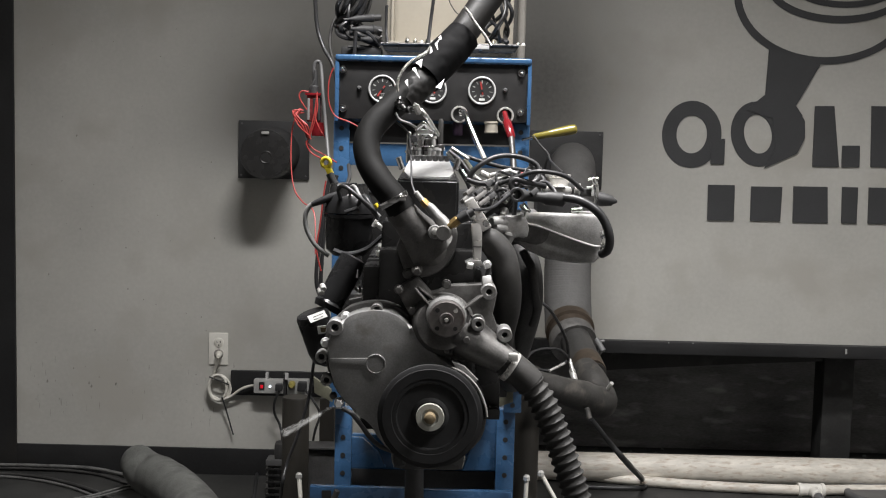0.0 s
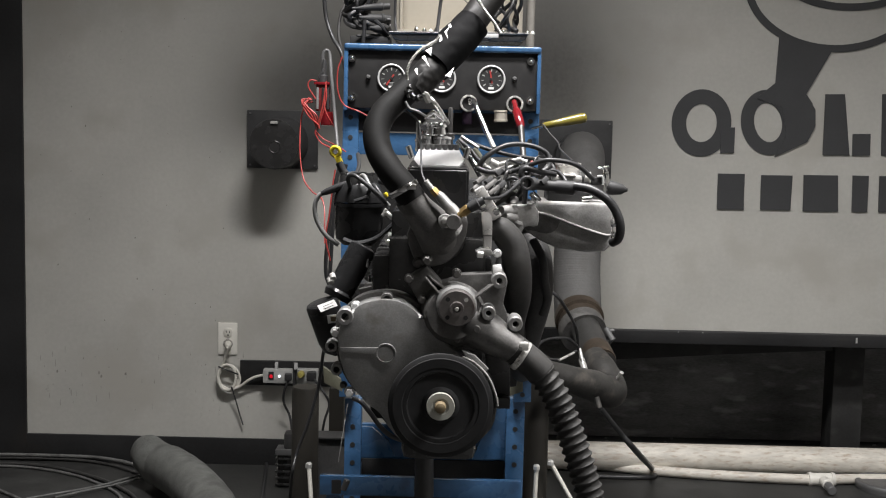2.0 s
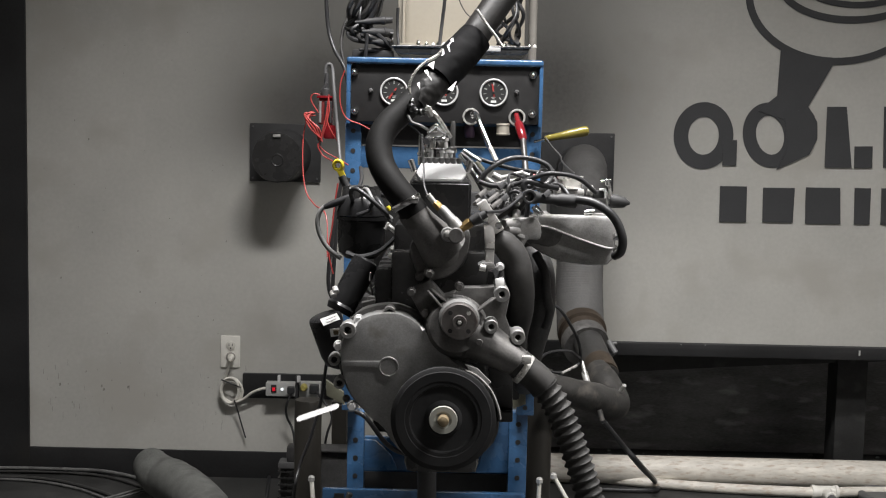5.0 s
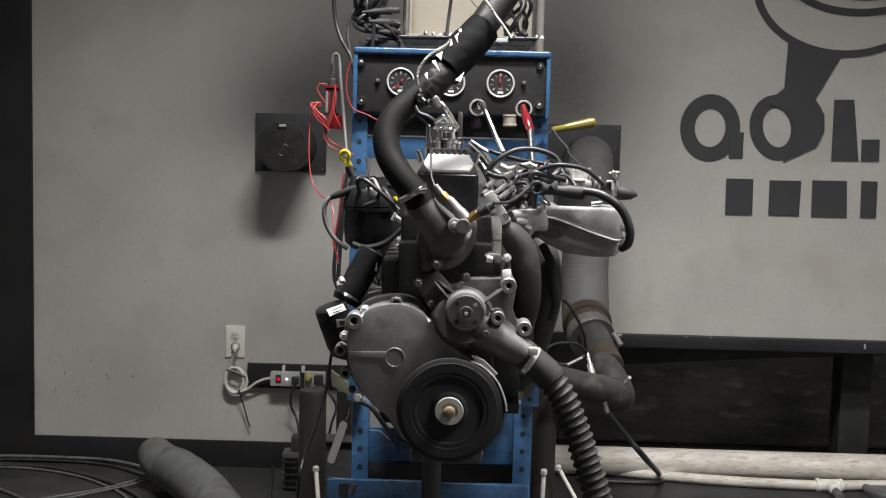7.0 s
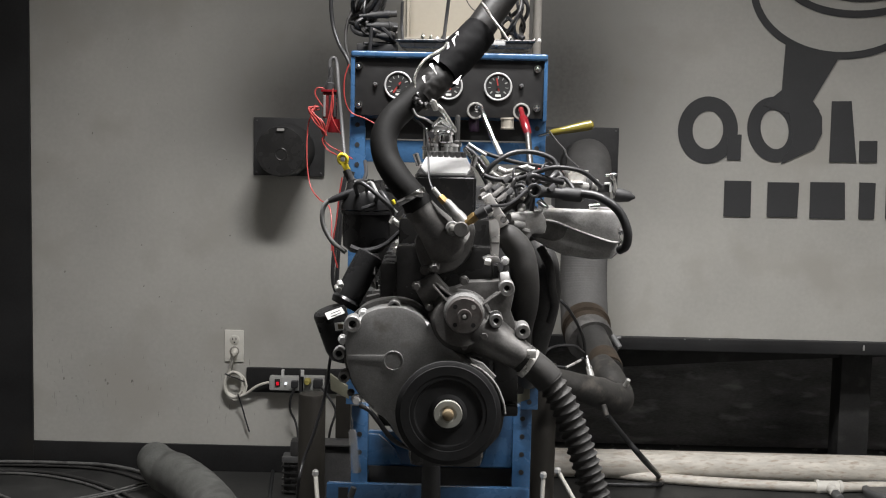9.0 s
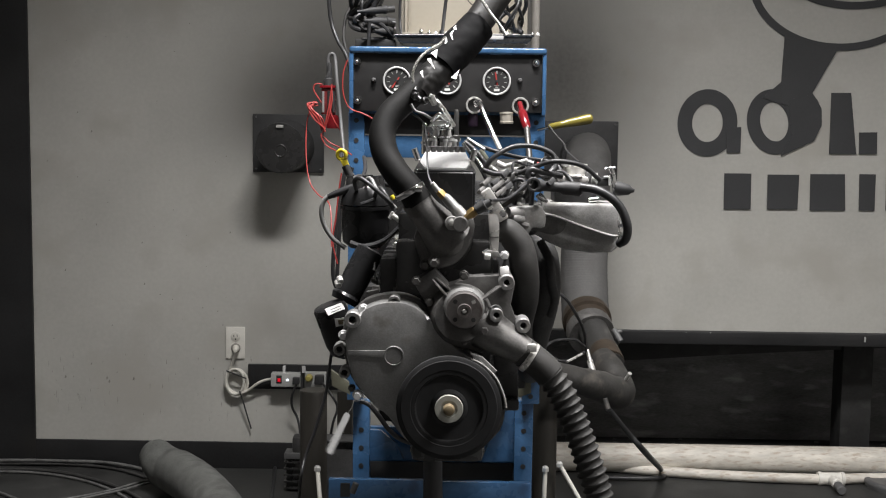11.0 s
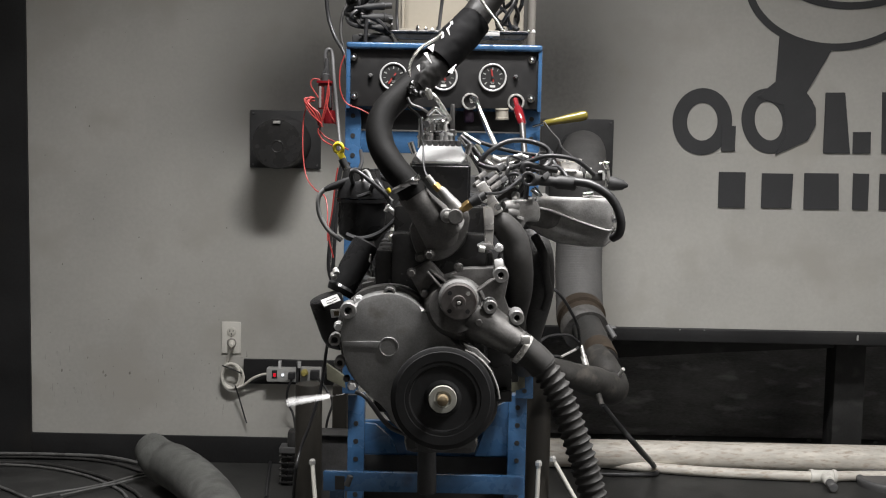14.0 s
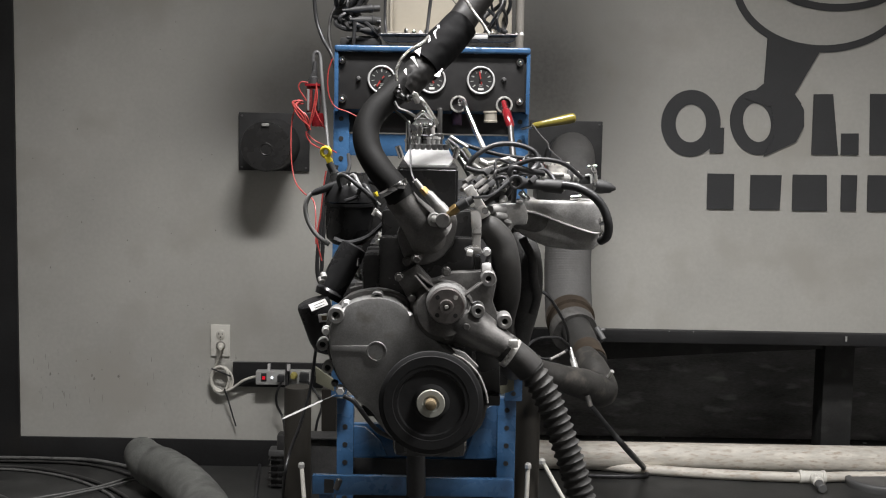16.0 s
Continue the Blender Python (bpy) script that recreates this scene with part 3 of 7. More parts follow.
part("clamp_bolt", join(rod((0.4781, 3.72, 0.6584), (0.4994, 3.7, 0.624), 0.009, 10), rod((0.4733, 3.72, 0.6478), (0.5044, 3.72, 0.6521), 0.006, 10), rod((0.4851, 3.72, 0.6095), (0.4998, 3.72, 0.6344), 0.008, 8)), GREYMETAL, duct)
part("sleeve", lathe((0.4231, 3.8, 0.64), (0.4566, 3.6, 0.5676), ((0, 0.048), (0.55, 0.045), (1, 0.043)), 32), PIPE, duct, "grey steel sleeve")
part("sleeve_band", lathe((0.4434, 3.67, 0.5968), (0.453, 3.6, 0.5744), ((0, 0.045), (0.1, 0.0465), (0.9, 0.0465), (1, 0.045)), 32), RUST, duct, "heat-browned band")
part("lower_elbow", crumple(tube(((0.4325, 3.6, 0.5835), (0.4504, 3.52, 0.5614), (0.4613, 3.44, 0.5228), (0.3996, 3.36, 0.5564), (0.3302, 3.3, 0.5862), (0.2693, 3.26, 0.6099), (0.2128, 3.22, 0.6364)), 0.045, 26, 10,
     radii=(0.041, 0.043, 0.047, 0.043, 0.036, 0.033, 0.03)), 0.0012, 25), ELBOW, duct, "dull grey steel elbow")
part("probe", join(rod((0.37, 3.45, 0.6428), (0.3813, 3.42, 0.5968), 0.0055, 12), rod((0.3764, 3.44, 0.6139), (0.3862, 3.4, 0.5784), 0.009, 12)), STEEL, duct, "bright exhaust probe")
part("probe_fitting", join(lathe((0.2346, 3.2, 0.6591), (0.2647, 3.2, 0.6494), ((0, 0.006), (0.3, 0.009), (0.6, 0.009), (0.65, 0.006), (1, 0.006)), 12), rod((0.2478, 3.2, 0.6641), (0.2559, 3.2, 0.6461), 0.006, 8)), STEEL, duct, "bright pipe fitting")
part("probe_tip", rod((0.3007, 3.3, 0.6369), (0.3461, 3.36, 0.647), 0.0035, 10), STEEL, duct, "bright thin probe")
part("drain_bung", rod((0.4768, 3.42, 0.5635), (0.486, 3.4, 0.5873), 0.006, 10), STEEL, duct)
part("drain_stub", rod((0.4073, 3.32, 0.5324), (0.4164, 3.31, 0.5034), 0.008, 10), ELBOW, duct)
part("probe_wire", tube(((0.2532, 3.3, 0.8354), (0.2908, 3.3, 0.8101), (0.3279, 3.35, 0.7566), (0.355, 3.4, 0.7014), (0.3658, 3.44, 0.6413)), 0.0045, 8), CABLE, duct, "thin black probe wire")
part("wire_loop", tube(((0.3569, 3.4, 0.6453), (0.3096, 3.36, 0.6278), (0.2601, 3.33, 0.6372), (0.2391, 3.33, 0.6618), (0.2687, 3.36, 0.6824), (0.3253, 3.38, 0.6834), (0.36, 3.42, 0.6578)), 0.004, 8), CABLE, duct, "black wire loop")

# ---- pipes and hoses on the floor ----
lone("drain_pipe", tube(((0.22, 4.47, 0.054), (0.9, 4.468, 0.054), (1.6, 4.466, 0.054), (2.5, 4.462, 0.054)), 0.053, 28, 6), PVC,
     "dirty white plastic drain pipe lying along the wall", "pipe")
cond = thing("conduit_pipe", (1.3681, 4.3519, 0.02), "thin white plastic water pipe on the floor with a tee", "pipe")
part("run", tube(((0.4807, 4.5042, 0.02), (0.6823, 4.4311, 0.02), (0.9822, 4.3692, 0.02), (1.324, 4.3411, 0.02), (1.4946, 4.3626, 0.02), (1.9177, 4.3911, 0.02)), 0.0185, 18, 8), PVC, cond)
part("tee", join(lathe((1.3082, 4.3435, 0.021), (1.4027, 4.3444, 0.021), ((0, 0.025), (0.12, 0.026), (0.13, 0.023), (0.87, 0.023), (0.88, 0.026), (1, 0.025)), 24),
     rod((1.3508, 4.2957, 0.03), shift((1.3508, 4.2957, 0.03), 0.0, -0.05, 0.0), 0.019, 20)), WHITEPL, cond, "cleaner white tee fitting")
part("drain_cap", rod(shift((1.3508, 4.2957, 0.03), 0, -0.05, -0.004), shift((1.3508, 4.2957, 0.03), 0, -0.10, -0.008), 0.016, 20), GREYMETAL, cond, "grey stub on the tee")
C = (1.5956, 4.319, 0)
lone("floor_bucket_lid", lathe(C, shift(C, 0, 0, 0.03), ((0, 0.118), (0.5, 0.122), (0.8, 0.122), (0.93, 0.119), (1, 0.112), (1, 0.104), (0.86, 0.098)), 48), GREYMETAL, "round grey metal disc lying on the floor", "metal disc")
fd = thing("flexible_duct", (-0.9213, 4.1388, 0), "grey fabric flexible duct lying on the floor", "flexible duct")
part("skin", tube(((-1.033, 4.15, 0.1117), (-0.9832, 4.12, 0.0838), (-0.9355, 4.0641, 0.085), (-0.8382, 3.9147, 0.085), (-0.7211, 3.6689, 0.085), (-0.6463, 3.4395, 0.085)), 0.08, 32, 12, radii=(0.066, 0.074, 0.077, 0.077, 0.077, 0.077), ribs=9, depth=0.0010), FABRIC, fd)
part("open_end", crumple(blob((-1.03, 4.155, 0.111), 0.0645, 0.05, 0.0645, 28), 0.001, 20), FABRIC, fd, "gathered fabric end")
hoses = [(((-1.7967, 4.412, 0.0176), (-1.6711, 4.412, 0.0213), (-1.5455, 4.412, 0.0229), (-1.42, 4.412, 0.0224), (-1.2946, 4.412, 0.0198), (-1.1966, 4.3969, 0.012), (-1.1031, 4.3321, 0.012)), 0.0062, HOSEGREY, "grey rubber hose across the floor"),
         (((-1.7938, 4.4043, 0.007), (-1.6712, 4.412, 0.0085), (-1.5247, 4.412, 0.0108), (-1.3783, 4.412, 0.0088), (-1.2416, 4.3722, 0.007), (-1.1132, 4.2759, 0.007), (-1.0047, 4.1617, 0.007)), 0.0055, DUSTY, "dusty black rubber hose across the floor"),
         (((-1.766, 4.3353, 0.008), (-1.6445, 4.3408, 0.008), (-1.5427, 4.3441, 0.008), (-1.4314, 4.3189, 0.008), (-1.3086, 4.2521, 0.008), (-1.1801, 4.1541, 0.008), (-1.0695, 4.0336, 0.008), (-1.0196, 3.9509, 0.008)), 0.0062, DUSTY, "dusty black rubber hose across the floor"),
         (((-1.7545, 4.3065, 0.006), (-1.6364, 4.319, 0.006), (-1.5103, 4.3102, 0.006), (-1.3715, 4.2596, 0.006), (-1.2453, 4.1747, 0.006), (-1.1213, 4.0478, 0.006), (-1.067, 3.9527, 0.006)), 0.005, HOSEGREY, "grey rubber hose across the floor"),
         (((-1.3734, 3.9154, 0.016), (-1.315, 3.9644, 0.016), (-1.2385, 4.0227, 0.016), (-1.1636, 4.0954, 0.016), (-1.107, 4.1755, 0.016), (-1.0367, 4.2527, 0.016)), 0.0042, HOSEGREY, "grey rubber hose beside the duct"),
         (((-1.289, 3.9423, 0.014), (-1.2182, 4.0184, 0.014), (-1.1429, 4.091, 0.014), (-1.0842, 4.1641, 0.014), (-1.0202, 4.226, 0.014)), 0.004, HOSEGREY, "grey rubber hose beside the duct"),
         (((-1.6508, 4.147, 0.008), (-1.5363, 4.0517, 0.008), (-1.4673, 3.9943, 0.008), (-1.3698, 3.9048, 0.008)), 0.005, HOSEGREY, "grey rubber hose across the floor")]
for pts, r, m, lab in hoses:
    lone("floor_hose", tube(pts, r, 12, 10), m, lab, "hose", "hoses on the floor")
lone("floor_cable", tube(((0.4246, 3.35, 0.4941), (0.4906, 3.42, 0.4089), (0.5649, 3.55, 0.3144), (0.7651, 4.4512, 0.012), (0.755, 4.3628, 0.012), (0.6801, 4.3422, 0.012), (0.5474, 4.3451, 0.012), (0.4469, 4.3652, 0.012)), 0.011, 12, 10, radii=(0.007, 0.0075, 0.009, 0.0095, 0.0095, 0.009, 0.008, 0.007)), RUBBER,
     "black rubber cable hanging to the floor", "cable")

# ---- wall socket, cord and power strip ----
sock = thing("wall_socket", (-0.8097, 4.44, 0.4127), "cream double wall socket with a white plug in it", "wall socket")
sx0, sx1, sz0, sz1 = -0.8453, -0.7749, 0.4106, 0.5280
part("cover_plate", box(sx0, sx1, YW - 0.007, YW, sz0, sz1, 0.003), WHITEPL, sock)
part("outlet_face", lathe((-0.8085, YW - 0.0065, 0.4505), (-0.8085, YW - 0.010, 0.4505), ((0, 0.0175), (0.8, 0.0175), (1, 0.0165)), 24), OLDBEIGE, sock)
C = (-0.8085, 4.43, 0.4921)
outlet = part("outlet_face", lathe((C[0], YW - 0.0065, C[2]), (C[0], YW - 0.010, C[2]), ((0, 0.0175), (0.8, 0.0175), (1, 0.0165)), 24), OFFWHITE, sock)
for dx in (-0.006, 0.006):
    part("slot", box(C[0] + dx - 0.0012, C[0] + dx + 0.0012, YW - 0.0115, YW - 0.0098, C[2] - 0.001, C[2] + 0.008), INK, outlet)
part("slot", box(C[0] - 0.0025, C[0] + 0.0025, YW - 0.0115, YW - 0.0098, C[2] - 0.011, C[2] - 0.006), INK, outlet)
part("screw", rod((C[0], YW - 0.0065, C[2] - 0.021), (C[0], YW - 0.0085, C[2] - 0.021), 0.003, 10), STEEL, sock)
cord = thing("extension_cord", (-0.803, 4.42, 0.2761), "coiled white extension cord tied and hanging from its plug", "extension cord")
part("plug", lathe(shift((-0.8082, 4.43, 0.4503), 0, 0.012), (-0.801, 4.38, 0.4492), ((0, 0.0125), (0.5, 0.012), (0.8, 0.009), (1, 0.006)), 20), OFFWHITE, cord)
C = (-0.8034, 4.42, 0.3287)
part("lead", tube(((-0.8019, 4.385, 0.4482), (-0.8106, 4.4, 0.4182), (-0.8235, 4.415, 0.3795), (-0.8386, 4.42, 0.3404), (-0.8342, 4.42, 0.3027), (-0.803, 4.42, 0.2824)), 0.005, 10), OFFWHITE, cord)
for k, (rx, rz, ox, oz) in enumerate(((0.036, 0.046, 0.0, 0.0), (0.040, 0.044, 0.003, -0.004), (0.033, 0.047, -0.004, 0.002))):
    pts = [(C[0] + ox + rx * math.cos(q), C[1] - 0.006 * k, C[2] + oz + rz * math.sin(q)) for q in (2 * math.pi * i / 10 for i in range(11))]
    part("coil", tube(pts, 0.0048, 10, 5), OFFWHITE, cord)
part("lead_end", tube(((-0.793, 4.41, 0.2849), (-0.76, 4.41, 0.2983), (-0.7235, 4.4, 0.3265), (-0.6928, 4.4, 0.3398), (-0.6661, 4.4, 0.3446)), 0.005, 10), OFFWHITE, cord)
part("cable_tie", tube(((-0.838, 4.405, 0.3707), (-0.8061, 4.4, 0.3599), (-0.7657, 4.405, 0.3432)), 0.0025, 8), CABLE, cord, "black cable tie")
part("tie_tail", tube(((-0.7892, 4.4, 0.2976), (-0.7762, 4.41, 0.2496), (-0.763, 4.42, 0.1949), (-0.7502, 4.42, 0.153)), 0.0028, 8), CABLE, cord, "black tail of a cable tie")
strip = thing("power_strip", (-0.6142, 4.43, 0.2976), "grey power strip with a lit red switch on a black board", "power strip")
part("board", box(-0.7621, -0.3820, YW - 0.02, YW, 0.3019, 0.3921, 0.002), BLACKWALL, strip, "black painted board")
body = part("body", box(-0.6722, -0.5632, YW - 0.06, YW - 0.02, 0.3186, 0.3687, 0.005), STRIPGREY, strip)
part("switch", box(-0.6467, -0.6364, YW - 0.066, YW - 0.06, 0.3389, 0.3514, 0.001), GLOWRED, body, "lit red rocker switch")
part("switch_frame", box(-0.6518, -0.6323, YW - 0.063, YW - 0.06, 0.3327, 0.3618, 0.001), INK, body, "black switch surround")
part("lamp", rod((-0.6118, 4.38, 0.3459), shift((-0.6118, 4.38, 0.3459), 0, -0.006), 0.005, 12), GLOWWHITE, body, "lit white pilot lamp")
part("plug", box(-0.5900, -0.5655, YW - 0.09, YW - 0.06, 0.3344, 0.3592, 0.004), CABLE, body, "black plug")
part("hook", box(-0.6315, -0.6212, YW - 0.045, YW - 0.02, 0.3664, 0.3915, 0.002), POLISHED, strip)
part("hook", box(-0.5637, -0.5534, YW - 0.065, YW - 0.02, 0.3096, 0.3932, 0.002), MATTBLACK, strip)
part("junction_box", box(-0.5508, -0.4727, YW - 0.055, YW - 0.02, 0.3150, 0.3714, 0.004), STRIPGREY, strip, "grey junction box")
part("yellow_plug", lathe((-0.5321, 4.38, 0.3562), shift((-0.5321, 4.38, 0.3562), 0, -0.03), ((0, 0.013), (0.7, 0.013), (1, 0.008)), 16), DULLYELLOW, strip, "dull yellow plug")
part("plug", lathe((-0.4432, 4.41, 0.3516), (-0.4383, 4.36, 0.362), ((0, 0.014), (0.6, 0.014), (0.8, 0.011), (1, 0.005)), 18), CABLE, strip, "round black plug")
part("hook_top", box(-0.5563, -0.544, 4.362, 4.374, 0.3754, 0.3982, 0.001), POLISHED, strip, "bright clip end")
part("plug", box(-0.5103, -0.4776, YW - 0.09, YW - 0.055, 0.3344, 0.3675, 0.005), CABLE, strip, "black plug")
for pts in (((-0.5762, 4.36, 0.3344), (-0.592, 4.36, 0.2926), (-0.5943, 4.38, 0.2463), (-0.5732, 4.38, 0.1988), (-0.5538, 4.3, 0.1466), (-0.5716, 4.4163, 0.01)),
            ((-0.4814, 4.35, 0.343), (-0.443, 4.3, 0.3096), (-0.4222, 4.3, 0.263), (-0.4413, 4.3, 0.1906), (-0.4707, 4.3878, 0.01)),
            ((-0.2759, 2.9, 0.8165), (-0.3116, 3.1, 0.7407), (-0.3378, 3.25, 0.6486), (-0.3556, 3.3, 0.5447), (-0.3836, 3.3, 0.4417), (-0.412, 3.3, 0.3619), (-0.4266, 3.3, 0.282), (-0.483, 3.6712, 0.01))):
    lone("power_lead", tube(pts, 0.0045, 10), CABLE, "black mains lead hanging from the power strip", "cable", "mains leads")

lone("power_lead", tube(((-0.6675, 4.4596, 0.006), (-0.6515, 4.3273, 0.006), (-0.6343, 4.1755, 0.006), (-0.6126, 3.9967, 0.006)), 0.006, 10), CABLE, "black mains lead running over the floor", "cable", "mains leads")
# small dark motor at the foot of the wall
C = (-0.5751, 4.25, 0.1448)
mot = thing("pump_motor", (C[0], C[1], 0), "small dark finned pump motor at the foot of the wall", "pump motor")
x0, x1 = -0.5893, -0.5281
part("motor_body", box(x0 + 0.004, x1, 4.16, 4.24, 0.0, 0.1200, 0.004), BLACK, mot)
for k in range(5):
    z = 0.010 + k * (0.1200 - 0.016) / 4.6
    part("fin", box(x0 - 0.003, x1 + 0.002, 4.148, 4.25, z, z + 0.006, 0.0015), BLACK, mot)
part("terminal_box", box(-0.5917, -0.5344, 4.15, 4.22, 0.1160, 0.1361, 0.003), GREYMETAL, mot, "dull grey terminal box")
part("top_cap", box(-0.5645, -0.5270, 4.16, 4.22, 0.1341, 0.1905, 0.008), IRON, mot)

# ---- the blue stand with its gauge panel ----
YP = 3.14
stand = thing("engine_stand", (-0.0189, 3.2, 0), "blue painted steel engine stand with a black gauge panel on top", "engine stand")
part("rear_upright", box(-0.3528, -0.3089, 3.58, 3.64, 0, 0.4814, 0.004), POSTMAT, stand, "dark taupe rear upright")
px0, px1 = -0.2821, 0.2156
pz0, pz1 = 1.3040, 1.4663
XPL, XPR = px0 + 0.022, px1 - 0.022
part("post", post_with_holes(-0.2656, YP + 0.02, 0.5523, pz0, 0.041, 1.2812, 0.0508, 0.0062), (BLUE, INK), stand, "perforated blue post")
part("post", post_with_holes(0.1939, YP + 0.02, 0.5492, pz0, 0.046, 1.2808, 0.0508, 0.0062), (BLUE, INK), stand, "perforated blue post")
fr = part("panel_frame", join(box(px0, px1, YP - 0.016, YP + 0.075, pz1 - 0.016, pz1 + 0.001, 0.0078, 6), box(px0, px0 + 0.011, YP - 0.012, YP + 0.075, pz0 - 0.005, pz1 - 0.012, 0.003),
     box(px1 - 0.010, px1, YP - 0.012, YP + 0.075, pz0 - 0.005, pz1 - 0.012, 0.003), box(px0 + 0.011, px1 - 0.010, YP + 0.03, YP + 0.07, pz0 - 0.006, pz0 + 0.02, 0.003)), BLUE, stand, "blue box frame")
pan = part("gauge_panel", box(px0 + 0.0115, px1 - 0.0105, YP - 0.003, YP + 0.002, pz0 + 0.002, pz1 - 0.0115, 0.001), PANEL, stand, "black sheet metal panel")
for c in ((-0.2625, 3.135, 1.4293), (-0.2609, 3.135, 1.3312), (0.1896, 3.135, 1.4304), (0.1897, 3.135, 1.3322)):
    part("dome_nut", join(lathe(shift(c, 0, 0.004), shift(c, 0, -0.004), ((0, 0.0105), (1, 0.0095)), 20), lathe(shift(c, 0, -0.003), shift(c, 0, -0.013), ((0, 0.0068), (0.5, 0.0066), (0.8, 0.004), (1, 0.001)), 6)), CHROME, pan, "bright domed nut")
for c in ((-0.2202, 3.135, 1.3835), (0.1494, 3.135, 1.3868)):
    part("pilot_lamp", lathe(shift(c, 0, 0.003), shift(c, 0, -0.01), ((0, 0.006), (0.5, 0.006), (1, 0.003)), 14), GREYMETAL, pan, "small dark pilot lamp")


def gauge(c, needle, name="gauge"):
    g = part(name, lathe(shift(c, 0, 0.004), shift(c, 0, -0.004), ((0, 0.0333), (1, 0.0325)), 40), INK, stand, "round dial gauge with a black face")
    part("bezel", ring(shift(c, 0, -0.005), (0, 1, 0), 0.0333, 0.0027, 48, 10), POLISHED, g, "bright metal bezel")
    R = 0.0260
    for i in range(9):
        q = radians(-220 + i * 32.5 + 180)
        d = (math.cos(q), math.sin(q))
        bar = tilted((c[0] + d[0] * R * 0.72, c[1] - 0.0048, c[2] + d[1] * R * 0.72), (c[0] + d[0] * R, c[1] - 0.0048, c[2] + d[1] * R), 0.0026 if i % 2 == 0 else 0.0012, 0.0006, 0)
        part("mark", bar, STRIPGREY, g)
    part("dial_legend", box(c[0] - 0.007, c[0] + 0.007, c[1] - 0.0052, c[1] - 0.0045, c[2] - R * 0.96, c[2] - R * 0.74), LABEL, g, "white legend bar")
    q = radians(needle)
    part("needle", tilted((c[0] - math.cos(q) * R * 0.4, c[1] - 0.0062, c[2] - math.sin(q) * R * 0.4), (c[0] + math.cos(q) * R * 0.85, c[1] - 0.0062, c[2] + math.sin(q) * R * 0.85), 0.0038, 0.001, 0), RED, g, "red needle")
    part("hub", rod(shift(c, 0, -0.005), shift(c, 0, -0.009), 0.0034, 14), INK, g)
    for k, w in ((0, 0.011), (1, 0.008)):
        part("print_bar", box(c[0] - w / 2, c[0] + w / 2, c[1] - 0.0052, c[1] - 0.0045, c[2] - 0.0122 - 0.0036 * k, c[2] - 0.0106 - 0.0036 * k), STRIPGREY, g)


gauge((-0.1615, 3.137, 1.3821), 235)
gauge((-0.0339, 3.137, 1.3838), 120)
gauge((0.0908, 3.137, 1.384), 100)
for c in ((0.035, 3.137, 1.3228), (0.1514, 3.137, 1.3228)):
    part("bush", collar(shift(c, 0, -0.008), (0, -1, 0), 0.0217, 0.0166, 0.01), STEEL, stand, "steel cable bush")
part("cross_tube", box(-0.2464, 0.1714, YP + 0.03, YP + 0.07, 1.1870, 1.2434, 0.003), BLUE, stand, "blue cross tube")
# dark box added to back the shadowed strip under the panel
part("dark_backing", box(-0.2461, 0.1689, YP + 0.035, YP + 0.10, 1.2474, 1.3189, 0.003), MATTBLACK, stand, "dark backing box under the panel")
part("white_spool", lathe((0.1174, 3.14, 1.2774), (0.1164, 3.14, 1.3073), ((0, 0.017), (0.15, 0.018), (0.2, 0.0165), (0.8, 0.0165), (0.85, 0.018), (1, 0.017)), 24), CREAM, stand, "cream plastic spool")
part("purple_knob", lathe((0.0331, 3.15, 1.2695), (0.0306, 3.15, 1.3066), ((0, 0.011), (0.1, 0.013), (0.8, 0.013), (1, 0.009)), 18), PURPLE, stand, "dull purple knob")
# lower frame
YL = 3.2
lzL, lzR = 0.5401, 0.5478
part("leg", post_with_holes(-0.2513, YL, 0, lzL, 0.045, 0.4638, 0.0487, 0.0068), (BLUE, INK), stand, "perforated blue leg")
part("leg", post_with_holes(0.1799, YL, 0, lzR, 0.049, 0.5157, 0.0483, 0.0068), (BLUE, INK), stand, "perforated blue leg")
part("web_plate", plate(((-0.2342, 0.4594), (-0.2009, 0.4573), (-0.1578, 0.4215), (-0.1387, 0.3788), (-0.2325, 0.376)), 3.22, 3.235, 0.001), BLUE, stand, "blue gusset plate")
part("web_plate", plate([(p[0], p[2]) for p in ((0.156, 3.22, 0.5289), (0.1128, 3.22, 0.5079), (0.0877, 3.22, 0.4271), (0.0679, 3.22, 0.3756), (0.1602, 3.22, 0.3794))], 3.22, 3.235, 0.001), BLUE, stand, "blue gusset plate")
part("back_plate", box(-0.2359, 0.1608, 3.29, 3.31, 0.3522, 0.4503, 0.002), BLUE, stand, "blue back plate")
bz = 0.3726
part("base_bar", box(-0.3225, -0.0810, 3.05, 3.072, bz - 0.05, bz, 0.003), BLUE, stand, "blue base bar")
part("base_bar", box(-0.0350, 0.1919, 3.05, 3.072, bz - 0.05, bz - 0.003, 0.003), BLUE, stand, "blue base bar")
part("base_post", box(-0.3080, -0.2717, 3.074, 3.12, 0, bz - 0.05, 0.003), BLUE, stand)
part("base_post", box(0.1420, 0.1783, 3.074, 3.12, 0, bz - 0.05, 0.003), BLUE, stand)
part("bar_slot", box(-0.2916, -0.2672, 3.0475, 3.051, bz - 0.045, 0.3631, 0), INK, stand, "dark slot")
part("pin", rod((-0.2478, 3, 0.3787), (-0.2573, 3, 0.3524), 0.008, 14), PIPE, stand, "steel lock pin")
part("tail_shaft", rod((-0.0554, 2.9, 0.4872), (-0.0527, 2.9, 0.3684), 0.0227, 20), MATTBLACK, stand, "dark steel prop under the engine")
